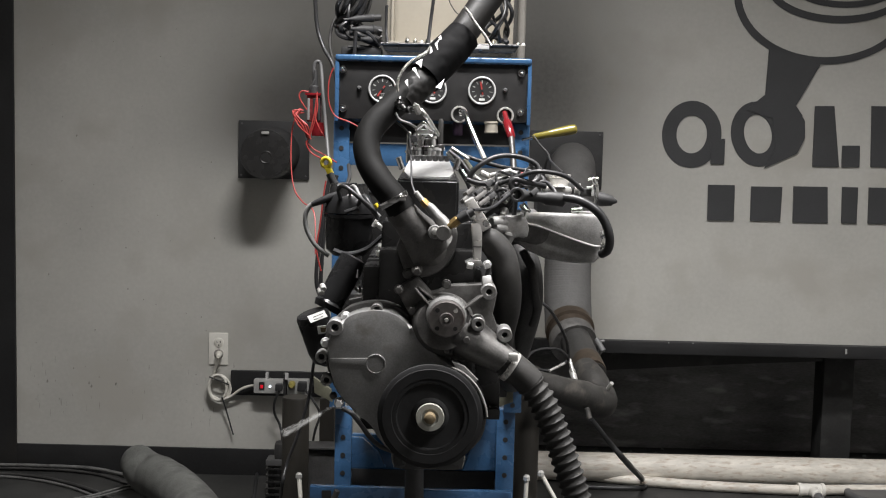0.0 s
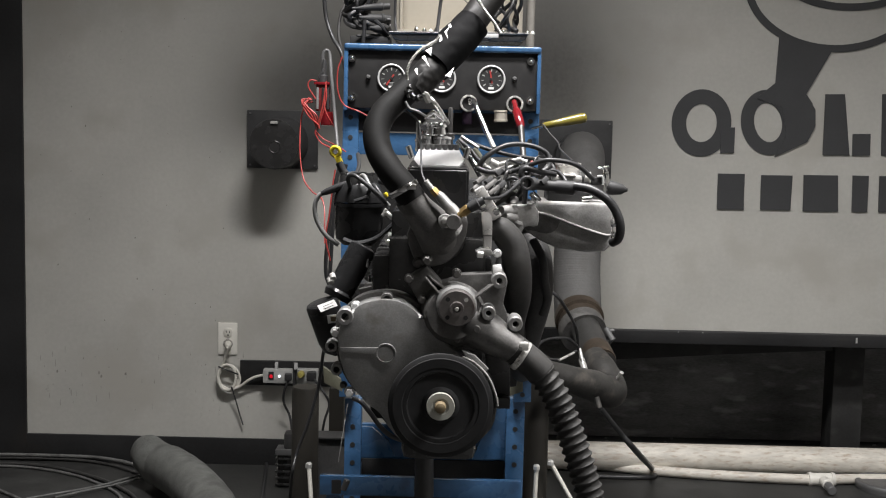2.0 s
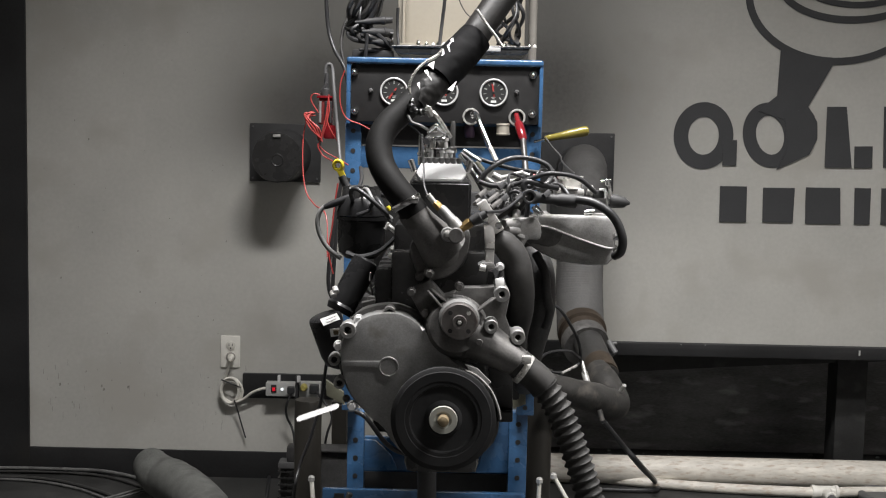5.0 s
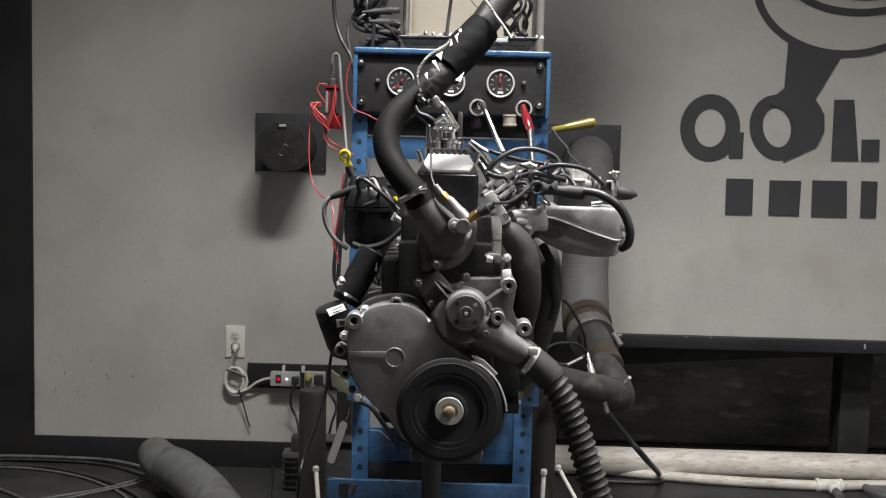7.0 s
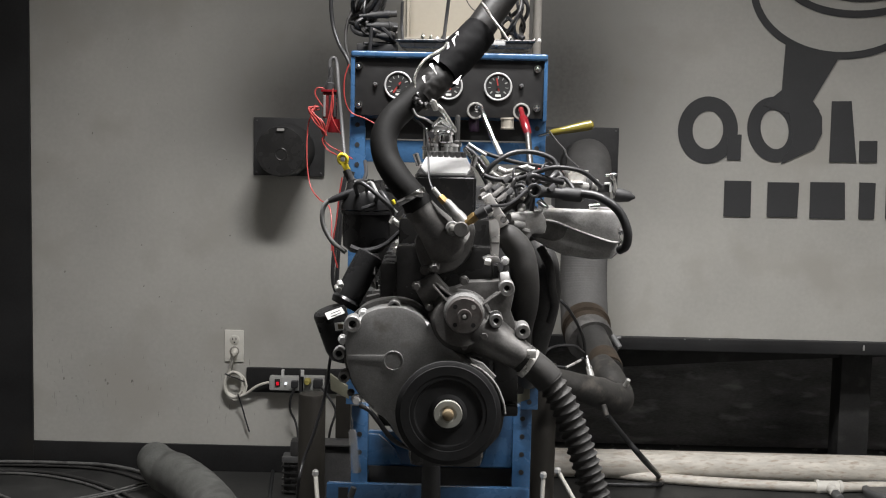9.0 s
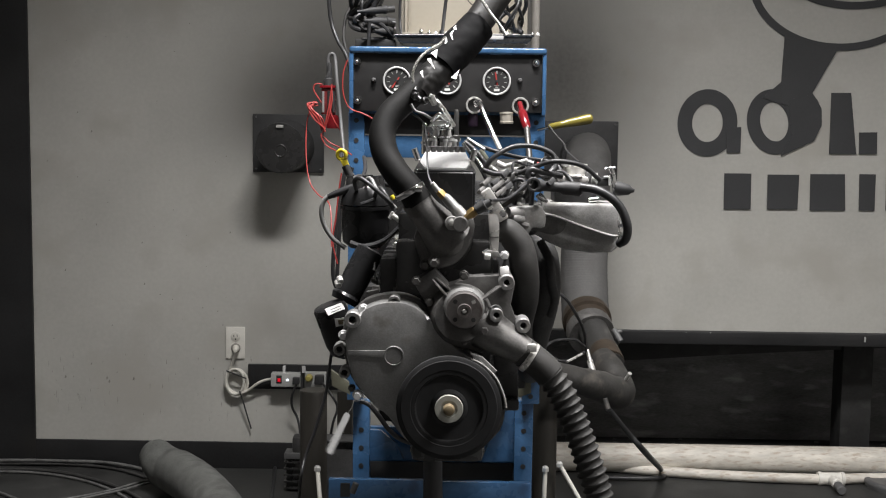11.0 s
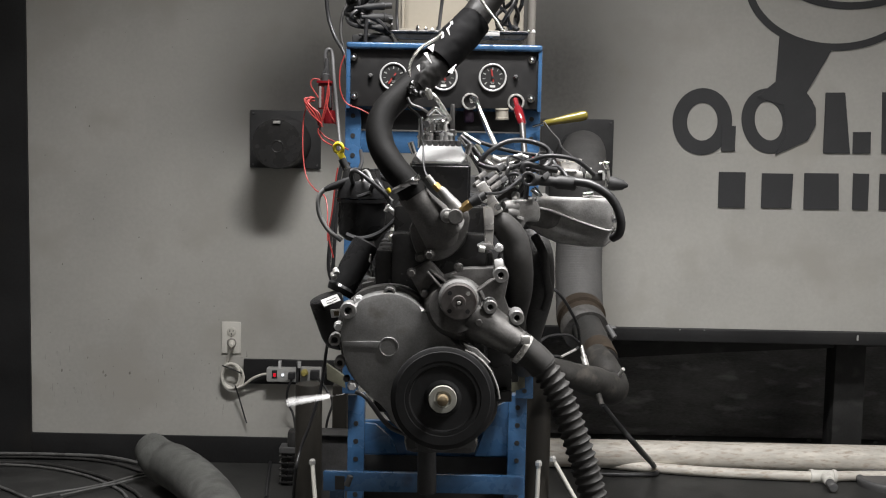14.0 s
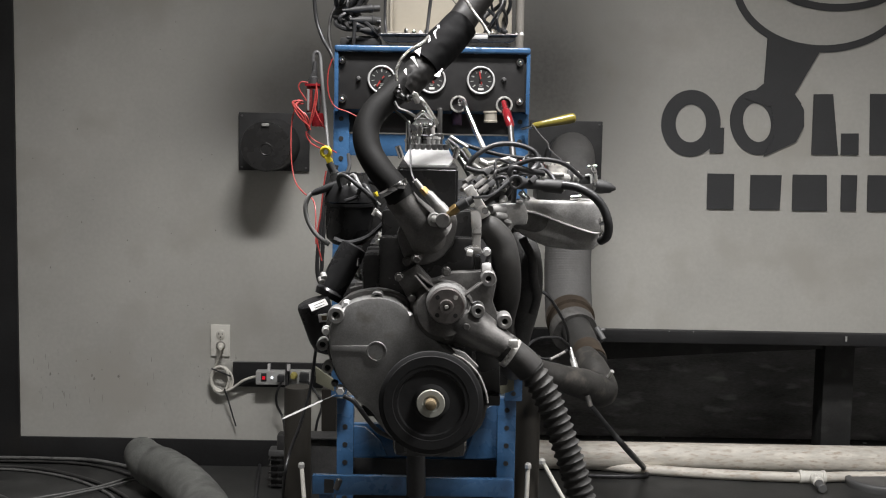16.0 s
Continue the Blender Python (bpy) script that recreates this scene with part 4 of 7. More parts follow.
part("mount_plate", plate([(p[0], p[2]) for p in ((0.1485, 3.1, 0.6642), (0.1893, 3.1, 0.6564), (0.1912, 3.1, 0.5917), (0.1568, 3.1, 0.579))], 3.1, 3.115, 0.001), TAN, stand, "tan mount plate")
part("mount_plate", plate([(p[0], p[2]) for p in ((-0.3218, 3.1, 0.6437), (-0.2764, 3.1, 0.6125), (-0.2729, 3.1, 0.5802), (-0.3197, 3.1, 0.6026))], 3.1, 3.115, 0.001), TAN, stand, "tan mount plate")
# added black plate that keeps the gap between the legs dark
part("gap_plate", box(-0.2359, 0.1664, 3.28, 3.285, 0.0, 0.3562, 0.001), MATTBLACK, stand, "black plate filling the dark gap between the legs")
part("bell_housing", lathe((-0.0309, 3.05, 0.6292), (-0.0324, 3.2, 0.5974), ((0, 0.15), (0.3, 0.17), (1, 0.17)), 40), IRON, stand, "dark dynamometer coupling housing")

C, D = (-0.404, 3.42, 0.5217), (0.2451, 3.36, 0.6342)
lone("pedestal_post", lathe((C[0], C[1], 0), C, ((0, 0.0385), (0.99, 0.0385), (1, 0.036)), 28), POSTMAT, "taupe steel pedestal post beside the stand", "post", "pedestal posts")
lone("pedestal_post", lathe((D[0], D[1], 0), D, ((0, 0.037), (0.99, 0.037), (1, 0.034)), 28), POSTMAT, "taupe steel pedestal post beside the stand", "post", "pedestal posts")
for a, b in (((-0.3789, 3.3, 0.3278), (-0.339, 3.2059, 0)), ((0.2434, 3.25, 0.3512), (0.2352, 3.2424, 0)), ((0.2856, 3.3, 0.3507), (0.4897, 3.2996, 0)), ((0.1147, 3.3, 0.3496), (0.2456, 3.2839, 0))):
    tr = thing("tie_rod", b, "pale steel tie rod with a bright nut", "tie rod", "tie rods")
    part("shaft", rod(b, a, 0.0062, 12), OFFWHITE, tr)
    part("nut", lathe(shift(a, 0, 0, -0.006), shift(a, 0, 0, 0.008), ((0, 0.010), (0.7, 0.010), (1, 0.006)), 6), STEEL, tr)
C = (-0.3438, 3.5, 0.3508)
lone("junction_bracket", join(box(C[0] - 0.05, C[0] + 0.05, 3.5, 3.56, 0, C[2], 0.004), box(C[0] - 0.06, C[0] + 0.06, 3.49, 3.57, C[2], C[2] + 0.006, 0.002)), IRON, "dark steel bracket behind the stand", "bracket")

# ---- electrical cabinet above the panel ----
cab = thing("electrical_cabinet", (-0.0017, 3.22, 1.4734), "open cream electrical cabinet on a black shelf", "electrical cabinet")
cz = 1.5025
cx0, cx1 = -0.1706, 0.1747
part("shelf", join(plate(((-0.1705, 1.4991), (0.1833, 1.5024), (0.1766, 1.488), (0.1639, 1.482), (-0.147, 1.4784), (-0.1615, 1.4851)), 3.17, 3.42, 0.004),
     tube(((-0.1705, 3.17, 1.4984), (0.008, 3.17, 1.5001), (0.1834, 3.17, 1.5016)), 0.0035, 10)), BLACK, cab, "shallow black tray with a rolled rim")
part("back_panel", box(cx0 + 0.02, cx1 - 0.02, 3.38, 3.39, cz, cz + 0.5, 0.001), CREAM, cab, "cream back panel")
part("side_panel", box(cx0 + 0.006, cx0 + 0.018, 3.345, 3.39, cz, cz + 0.5, 0.003), CREAM, cab, "cream side panel")
part("side_panel", box(cx1 - 0.018, cx1, 3.3, 3.39, cz, cz + 0.5, 0.003), CREAM, cab, "cream side panel")
part("door_lip", box(cx0 + 0.0185, cx0 + 0.026, 3.33, 3.37, cz + 0.003, cz + 0.5, 0.002), CREAM, cab)
part("feed_cable", tube(((-0.1586, 3.24, 1.5971), (-0.16, 3.24, 1.5972), (-0.1602, 3.24, 1.5393), (-0.1555, 3.22, 1.5031)), 0.004, 8), CABLE, cab, "black cable")
part("bottom_panel", box(cx0 + 0.0185, cx1 - 0.0185, 3.2, 3.378, cz - 0.0005, cz + 0.006, 0.001), CREAM, cab)
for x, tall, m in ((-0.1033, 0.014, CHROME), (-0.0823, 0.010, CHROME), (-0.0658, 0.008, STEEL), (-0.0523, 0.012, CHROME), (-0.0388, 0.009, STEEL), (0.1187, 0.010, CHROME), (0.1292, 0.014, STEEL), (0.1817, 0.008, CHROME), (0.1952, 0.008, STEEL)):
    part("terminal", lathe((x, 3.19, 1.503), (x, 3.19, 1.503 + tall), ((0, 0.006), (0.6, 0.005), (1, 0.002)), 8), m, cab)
part("hinge_bar", box(0.0629, 0.103, 3.045, 3.06, 1.4818, 1.4914, 0.002), POLISHED, cab, "bright steel bar")
part("bar_stay", box(0.0815, 0.0885, 3.06, 3.17, 1.487, 1.491, 0.001), STEEL, cab)
part("feed_cable", tube(((-0.037, 3.2, 1.6723), (-0.0386, 3.2, 1.6151), (-0.0445, 3.2, 1.5576), (-0.0501, 3.18, 1.4956)), 0.0045, 8), CABLE, cab, "black cable")
part("thin_wire", tube(((-0.0056, 3.25, 1.6357), (0.0099, 3.25, 1.6041), (0.0281, 3.25, 1.5842), (0.0548, 3.25, 1.579)), 0.0015, 6), CABLE, cab)
for i in range(9):
    a = rng.uniform(0, 1)
    pts = [(0.1262 + rng.uniform(-0.03, 0.04), 3.2 + rng.uniform(-0.05, 0.08), cz + 0.17),
           (0.1335 + rng.uniform(-0.04, 0.035), 3.2 + rng.uniform(-0.05, 0.05), cz + 0.09),
           (0.1292 + rng.uniform(-0.035, 0.03), 3.2 + rng.uniform(-0.06, 0.03), cz + 0.04),
           (0.1233 + rng.uniform(-0.03, 0.04), 3.2 + rng.uniform(-0.04, 0.04), cz + 0.006)]
    part("cable", tube(pts, rng.uniform(0.003, 0.0055), 8), CABLE, cab, "black control cable")
loom = thing("cable_loom", (-0.2275, 3.3, 1.4848), "thick bundle of dark cables beside the cabinet", "cable bundle")
for i in range(20):
    k = rng.uniform(0, 1)
    o = lambda s: rng.uniform(-s, s)
    pts = [(-0.2185 + o(0.05), 3.32 + o(0.05), cz + 0.2), (-0.2474 + o(0.045), 3.32 + o(0.05), cz + 0.09 + o(0.02)),
           (-0.2708 + o(0.03), 3.32 + o(0.04), cz + 0.05 + o(0.02)), (-0.2283 + o(0.03), 3.30 + o(0.04), cz + 0.03 + o(0.02)), (-0.1802 + o(0.01), 3.3 + o(0.03), cz + 0.02 + o(0.025))]
    part("cable", tube(pts, rng.uniform(0.003, 0.007), 8), DUSTY if i % 3 else CABLE, loom)
part("saddle", box(-0.2806, -0.1740, 3.28, 3.36, 1.4729, 1.4960, 0.004), MATTBLACK, loom, "black cable saddle")
for a, b, r in (((-0.2749, 3.27, 1.5653), (-0.1787, 3.3, 1.5763), 0.010), ((-0.2558, 3.26, 1.5415), (-0.1779, 3.3, 1.5424), 0.012), ((-0.2287, 3.26, 1.5159), (-0.1773, 3.3, 1.5143), 0.011), ((-0.2616, 3.27, 1.4953), (-0.1858, 3.3, 1.4919), 0.008)):
    part("cable_plug", lathe(a, b, ((0, r * 0.4), (0.2, r * 0.5), (0.35, r * 0.9), (0.7, r), (0.72, r * 1.15), (0.8, r * 1.15), (0.82, r * 0.9), (1, r * 0.9)), 14), MATTBLACK, loom, "black moulded plug")
part("saddle_tie", rod((-0.2439, 3.26, 1.473), (-0.2405, 3.26, 1.5362), 0.005, 8), CABLE, loom)
C = (0.2044, 3.45, 1.4848)
lone("wall_conduit", rod((C[0], 3.45, C[2] - 0.5), (C[0], 3.45, CEILING), 0.0119, 16), OLDBEIGE, "off-white plastic conduit rising to the ceiling", "conduit")
lone("hanging_cable", tube(((-0.353, 3.3, 1.7358), (-0.3528, 3.3, 1.6181), (-0.3457, 3.3, 1.5443), (-0.3264, 3.28, 1.4914), (-0.2975, 3.25, 1.4417), (-0.2782, 3.25, 1.3508)), 0.0055, 10), CABLE, "black cable hanging beside the gauge panel", "cable", "hanging cables")
lone("hanging_cable", tube(((-0.2578, 3.35, 1.7155), (-0.2879, 3.35, 1.61), (-0.3096, 3.33, 1.5552), (-0.312, 3.3, 1.5006), (-0.3003, 3.28, 1.4521), (-0.284, 3.28, 1.3663)), 0.0045, 10), HOSE, "dark grey cable hanging beside the gauge panel", "cable", "hanging cables")

# ---- leads and tools on the stand ----
tester = thing("test_lead_set", (-0.3235, 3.1, 1.2541), "red and black test leads coiled over a red tester", "test leads")
part("tester_body", box(-0.3342, -0.3016, 3.08, 3.11, 1.259, 1.2942, 0.004), REDPL, tester, "red plastic tester body")
part("tester_window", box(-0.3477, -0.3124, 3.082, 3.108, 1.2939, 1.3598, 0.004), CLEARRED, tester, "clear red upper half")
part("window_bar", box(-0.3512, -0.3046, 3.078, 3.112, 1.3598, 1.3668, 0.002), REDPL, tester)
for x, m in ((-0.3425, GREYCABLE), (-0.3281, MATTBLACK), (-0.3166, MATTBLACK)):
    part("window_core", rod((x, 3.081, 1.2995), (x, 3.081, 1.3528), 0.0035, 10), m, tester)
part("tester_clip", lathe((-0.3306, 3.095, 1.3655), (-0.3273, 3.095, 1.4229), ((0, 0.012), (0.3, 0.011), (0.35, 0.007), (0.8, 0.006), (1, 0.004)), 14), MATTBLACK, tester, "black spring clip")
part("clip_wing", tilted((-0.3415, 3.09, 1.3749), (-0.3278, 3.09, 1.4004), 0.006, 0.006, 0.002), MATTBLACK, tester)
part("probe_lead", tube(((-0.3312, 3.1, 1.3935), (-0.3318, 3.1, 1.4328), (-0.3235, 3.1, 1.4456), (-0.3148, 3.1, 1.4332), (-0.3077, 3.08, 1.3737), (-0.2958, 3.06, 1.2759), (-0.2802, 3, 1.18)), 0.0046, 10), GREYMETAL, tester, "dark grey lead")
for i in range(7):
    o = lambda s: rng.uniform(-s, s)
    k = i * 0.0022
    a, b, c, d = Vector((-0.3592, 3.08, 1.321)), Vector((-0.3804, 3.07, 1.3119)), Vector((-0.3639, 3.065, 1.283)), Vector((-0.3388, 3.07, 1.2557))
    part("lead_loop", tube((a + Vector((o(0.01), o(0.008), o(0.006))), b + Vector((k, o(0.006), 0.006 - k + o(0.004))), c + Vector((k * 1.6, o(0.006), o(0.006))), d + Vector((o(0.006), o(0.005), o(0.006)))), 0.0017, 8), RED, tester, "thin red wire")
for pts in (((-0.3387, 3.07, 1.2543), (-0.3262, 3.065, 1.2923), (-0.3184, 3.065, 1.3301), (-0.321, 3.07, 1.3663)), ((-0.3415, 3.07, 1.25), (-0.333, 3.065, 1.2824), (-0.3265, 3.065, 1.3132), (-0.3215, 3.065, 1.3481)),
            ((-0.3196, 3.07, 1.3692), (-0.3237, 3.065, 1.3133), (-0.3148, 3.065, 1.2829), (-0.2979, 3.07, 1.2554)), ((-0.3466, 3.08, 1.3241), (-0.3654, 3.08, 1.3544), (-0.36, 3.08, 1.3699), (-0.3431, 3.08, 1.3689)),
            ((-0.3387, 3.07, 1.2543), (-0.3455, 3.07, 1.2401), (-0.3325, 3.07, 1.218), (-0.3063, 3.05, 1.2051))):
    part("lead_loop", tube(pts, 0.0017, 8), RED, tester, "thin red wire")
part("long_lead", tube(((-0.3689, 3.08, 1.3163), (-0.3824, 3.08, 1.2738), (-0.3817, 3.06, 1.1898), (-0.37, 3.04, 1.1277), (-0.344, 3, 1.0983), (-0.3106, 2.95, 1.0747), (-0.3013, 2.9, 0.9814)), 0.0016, 8), RED, tester, "thin red wire")
part("short_lead", tube(((-0.2837, 3.1, 1.4312), (-0.2944, 3.1, 1.3958), (-0.2937, 3.1, 1.3466), (-0.2775, 3.1, 1.3118), (-0.241, 3.09, 1.297), (-0.2095, 3.09, 1.2809)), 0.0017, 8), RED, tester, "thin red wire")
part("short_lead", tube(((-0.3482, 3.08, 1.2465), (-0.3267, 3.08, 1.2259), (-0.2986, 3.07, 1.2127), (-0.267, 3.05, 1.1956)), 0.0017, 8), RED, tester, "thin red wire")
part("lead_down", tube(((-0.2785, 2.9, 1.1563), (-0.2845, 2.9, 1.1161), (-0.2916, 2.9, 1.0489), (-0.2988, 2.9, 0.9949), (-0.2873, 2.9, 0.9412)), 0.0018, 8), RED, tester, "red wire")
part("lead_down", tube(((-0.2699, 2.92, 1.1692), (-0.2823, 2.92, 1.1016), (-0.2932, 2.92, 1.0203), (-0.2997, 2.92, 0.9114), (-0.2785, 2.92, 0.8572)), 0.005, 8), CABLE, tester, "black wire")
part("lead_down", tube(((-0.2577, 2.95, 1.1684), (-0.2782, 2.95, 1.0864), (-0.2878, 2.95, 1.0042), (-0.2941, 2.95, 0.8803)), 0.005, 8), CABLE, tester, "black wire")
drv = thing("screwdriver", (0.2578, 3.12, 1.2753), "screwdriver with a ribbed amber handle stuck in the blue post", "screwdriver")
part("handle", lathe((0.2222, 3.12, 1.2702), (0.333, 3.12, 1.2943), ((0, 0.006), (0.06, 0.0085), (0.35, 0.0095), (0.5, 0.0115), (0.85, 0.0135), (0.96, 0.0125), (1, 0.008)), 10), AMBER, drv, "ribbed amber plastic handle")
part("blade", rod((0.1986, 3.15, 1.2623), (0.2265, 3.12, 1.2703), 0.0042, 12), CHROME, drv, "bright steel blade")
lone("thin_cable", tube(((0.2221, 3.1, 1.2745), (0.2398, 3.08, 1.2496), (0.2571, 3.06, 1.2307), (0.2595, 3, 1.2138), (0.2701, 2.8, 1.1929)), 0.0022, 8), DUSTY, "thin grey sensor cable", "cable")
lev = thing("throttle_lever", (0.0349, 3.13, 1.3227), "bright steel pull lever hanging from the panel", "lever")
part("arm", tube(((0.0376, 3.12, 1.324), (0.04, 3.09, 1.3292), (0.0481, 3.06, 1.3247), (0.0639, 3.03, 1.2874), (0.0837, 3, 1.2411)), 0.0070, 12), CHROME, lev)
part("clevis", rod((0.0822, 3, 1.2466), (0.0976, 2.98, 1.2144), 0.0062, 12), STEEL, lev)
red = thing("mixture_pull", (0.1525, 3.13, 1.3227), "red plastic handle hanging from the panel on a grey sleeve", "handle")
part("neck", rod((0.1489, 3.12, 1.3296), (0.1549, 3.08, 1.301), 0.0071, 14), REDPL, red)
part("grip", lathe((0.1522, 3.09, 1.3123), (0.1657, 3.05, 1.2635), ((0, 0.007), (0.15, 0.012), (0.85, 0.011), (1, 0.007)), 12), REDPL, red, "ribbed red grip")
part("sleeve", rod((0.1641, 3.05, 1.2676), (0.1717, 2.95, 1.1518), 0.0076, 12), PIPE, red, "grey sleeve")


# ---- the engine ----
ROOT = (-0.0104, 2.3, 0.42)
eng = thing("engine", ROOT, "black and bare aluminium petrol engine running on a blue stand", "engine")

# block, head, sump
part("block", join(box(-0.1436, 0.0735, 2.20, 2.82, 0.7307, 1.0343, 0.012),
     box(-0.1136, 0.0606, 2.185, 2.3, 0.7775, 1.0671, 0.01)), BLACK, eng, "black painted cylinder block")
head = part("cylinder_head", box(-0.1110, 0.0607, 2.22, 2.82, 1.0300, 1.1132, 0.008), BLACK, eng, "black cylinder head")
for i in range(5):
    y = 2.26 + i * 0.12
    part("head_bolt", hexbolt((-0.1110 + 0.0, y, 1.0634), 0.007, 0.008, (-1, 0, 0)), STEEL, head)
part("sump", box(-0.0905, 0.0552, 2.35, 2.8, 0.6133, 0.7045, 0.02), BLACK, eng, "black pressed steel sump")


def ring_verts(bm, y, x0, x1, z0, z1):
    return [bm.verts.new((x, y, z)) for x, z in ((x0, z0), (x1, z0), (x1, z1), (x0, z1))]


def loft(rects):
    """A skin through rectangles (y, x0, x1, z0, z1)."""
    bm = bmesh.new()
    rs = [ring_verts(bm, *r) for r in rects]
    for p, q in zip(rs, rs[1:]):
        for i in range(4):
            bm.faces.new((p[i], p[(i + 1) % 4], q[(i + 1) % 4], q[i]))
    bm.faces.new(rs[0][::-1])
    bm.faces.new(rs[-1])
    bmesh.ops.bevel(bm, geom=bm.edges[:], offset=0.004, segments=3, affect="EDGES")
    return bm


zc0, zc1, zc2 = 1.1058, 1.1881, 1.2226
xa, xb = -0.0845, 0.0268
cover = part("valve_cover", loft(((2.26, xa, xb, zc0, zc1), (2.275, xa - 0.002, xb + 0.002, zc0, zc1 + 0.003), (2.36, xa + 0.016, xb - 0.016, zc0, zc2), (2.8, xa + 0.016, xb - 0.016, zc0, zc2))), GLOSSBLACK, eng, "glossy black valve cover")
top = bmesh.new()
ya, yb = 2.272, 2.362
ym, zm = ya + (yb - ya) * 0.3, zc1 + 0.006 + (zc2 - zc1 - 0.003) * 0.3
vs = [top.verts.new(v) for v in ((xa + 0.019, ya, zc1 + 0.006), (xb - 0.017, ya, zc1 + 0.006), (xb - 0.008, ym, zm), (xb - 0.0195, yb, zc2 + 0.003), (xa + 0.0195, yb, zc2 + 0.003), (xa + 0.009, ym, zm))]
top.faces.new(vs)
r = bmesh.ops.extrude_face_region(top, geom=top.faces[:])
for v in r["geom"]:
    if isinstance(v, bmesh.types.BMVert):
        v.co.z -= 0.006
part("stud_rail", box(xa + 0.019, xb - 0.019, 2.357, 2.372, zc2 - 0.004, zc2 + 0.009, 0.002), IRON, cover, "dark rail behind the studs")
part("cover_top", top, POLISHED, cover, "bright sloping end plate")
for i in range(7):
    x = xa + 0.022 + i * (xb - xa - 0.044) / 6
    part("cover_stud", rod((x, 2.352, zc2 - 0.002), (x, 2.352, zc2 + 0.009), 0.0052, 10), IRON, cover)
for x in (xa + 0.006, xb - 0.006):
    part("cover_bolt", rod((x, 2.30, zc1 + 0.018), (x - 0.008 if x < 0 else x + 0.006, 2.30, zc1 + 0.04), 0.006, 10), CHROME, cover, "chrome bolt")
C = (-0.0329, 2.42, 1.2197)
C = (-0.035, 2.42, 1.2161)
H = 1.2932 - C[2]
cap = part("filler_cap", lathe(C, shift(C, 0, 0, H), ((0, 0.034), (0.02, 0.037), (0.07, 0.036), (0.1, 0.0325), (0.3, 0.032), (0.33, 0.036), (0.4, 0.0355), (0.44, 0.029), (0.6, 0.0275), (0.62, 0.031), (0.68, 0.030), (0.71, 0.023), (0.8, 0.022), (0.84, 0.017), (0.96, 0.015), (1, 0.009)), 36), CHROME, cover, "stepped chrome filler neck and cap")
for q in (-150, -115, -80, -45):
    a = (C[0] + 0.0345 * math.cos(radians(q)), C[1] + 0.0345 * math.sin(radians(q)), C[2] + 0.003)
    part("cap_bolt", lathe(a, shift(a, 0, 0, H * 0.34), ((0, 0.005), (0.15, 0.005), (0.17, 0.0035), (0.8, 0.0035), (0.82, 0.0055), (1, 0.005)), 12), POLISHED, cap, "bright bolt")
for a, tall, m in (((-0.07, 2.4, 1.2157), 0.0605, CHROME), ((-0.0084, 2.4, 1.2173), 0.0851, PIPE)):
    part("cap_stud", lathe(a, shift(a, 0, 0, tall), ((0, 0.006), (0.3, 0.006), (0.32, 0.0075), (0.4, 0.0075), (0.42, 0.005), (0.95, 0.005), (1, 0.003)), 14), m, cover, "chrome stud")
part("cap_clip", tube(((-0.0558, 2.38, 1.2784), (-0.0494, 2.375, 1.2871), (-0.0408, 2.37, 1.2927), (-0.0331, 2.375, 1.2854), (-0.0199, 2.38, 1.2771)), 0.0042, 10), CHROME, cap, "bright folded clip")
part("cap_clip", tilted((-0.0557, 2.38, 1.2751), (-0.0275, 2.38, 1.278), 0.009, 0.01, 0.003), POLISHED, cap)
part("breather_elbow", tube(((-0.0472, 2.4, 1.278), (-0.0542, 2.38, 1.2691), (-0.0593, 2.37, 1.2625)), 0.0075, 12), CHROME, cover, "chrome elbow")

# timing cover
TC = [(p[0], p[2]) for p in ((-0.1831, 2.1, 0.9355), (-0.1542, 2.1, 0.9599), (-0.1124, 2.1, 0.9688), (-0.0761, 2.1, 0.9609), (-0.0432, 2.1, 0.934), (-0.0081, 2.1, 0.8953), (0.0319, 2.1, 0.8615), (0.0673, 2.1, 0.8225), (0.0646, 2.1, 0.7423), (-0.0131, 2.1, 0.69), (-0.0829, 2.1, 0.7185), (-0.1182, 2.1, 0.7629), (-0.1613, 2.1, 0.8019), (-0.1834, 2.1, 0.8363), (-0.1939, 2.1, 0.8758), (-0.1944, 2.1, 0.9105))]
tc = part("timing_cover", plate(TC, 2.10, 2.165, 0.011, 5), ALU, eng, "dull cast aluminium timing cover")
mx, mz = -0.0857, 0.8586
part("flange", plate([(mx + (x - mx) * 1.075, mz + (z - mz) * 1.07) for x, z in TC], 2.138, 2.17, 0.003, 5), ALUDARK, tc, "dark grey flange")
C = (-0.1105, 2.1, 0.8739)
part("oil_boss", collar(shift(C, 0, -0.0045), (0, -1, 0), 0.0174, 0.0150, 0.005, 36), ALU, tc)
part("boss_face", lathe(C, shift(C, 0, -0.003), ((0, 0.0151), (1, 0.0145)), 32), ALU, tc)
part("rib", plate([(p[0], p[2]) for p in ((-0.1901, 2.1, 0.8819), (-0.1234, 2.1, 0.8835), (-0.1232, 2.1, 0.8716), (-0.1899, 2.1, 0.8739))], 2.0965, 2.101, 0.0015), ALU, tc)
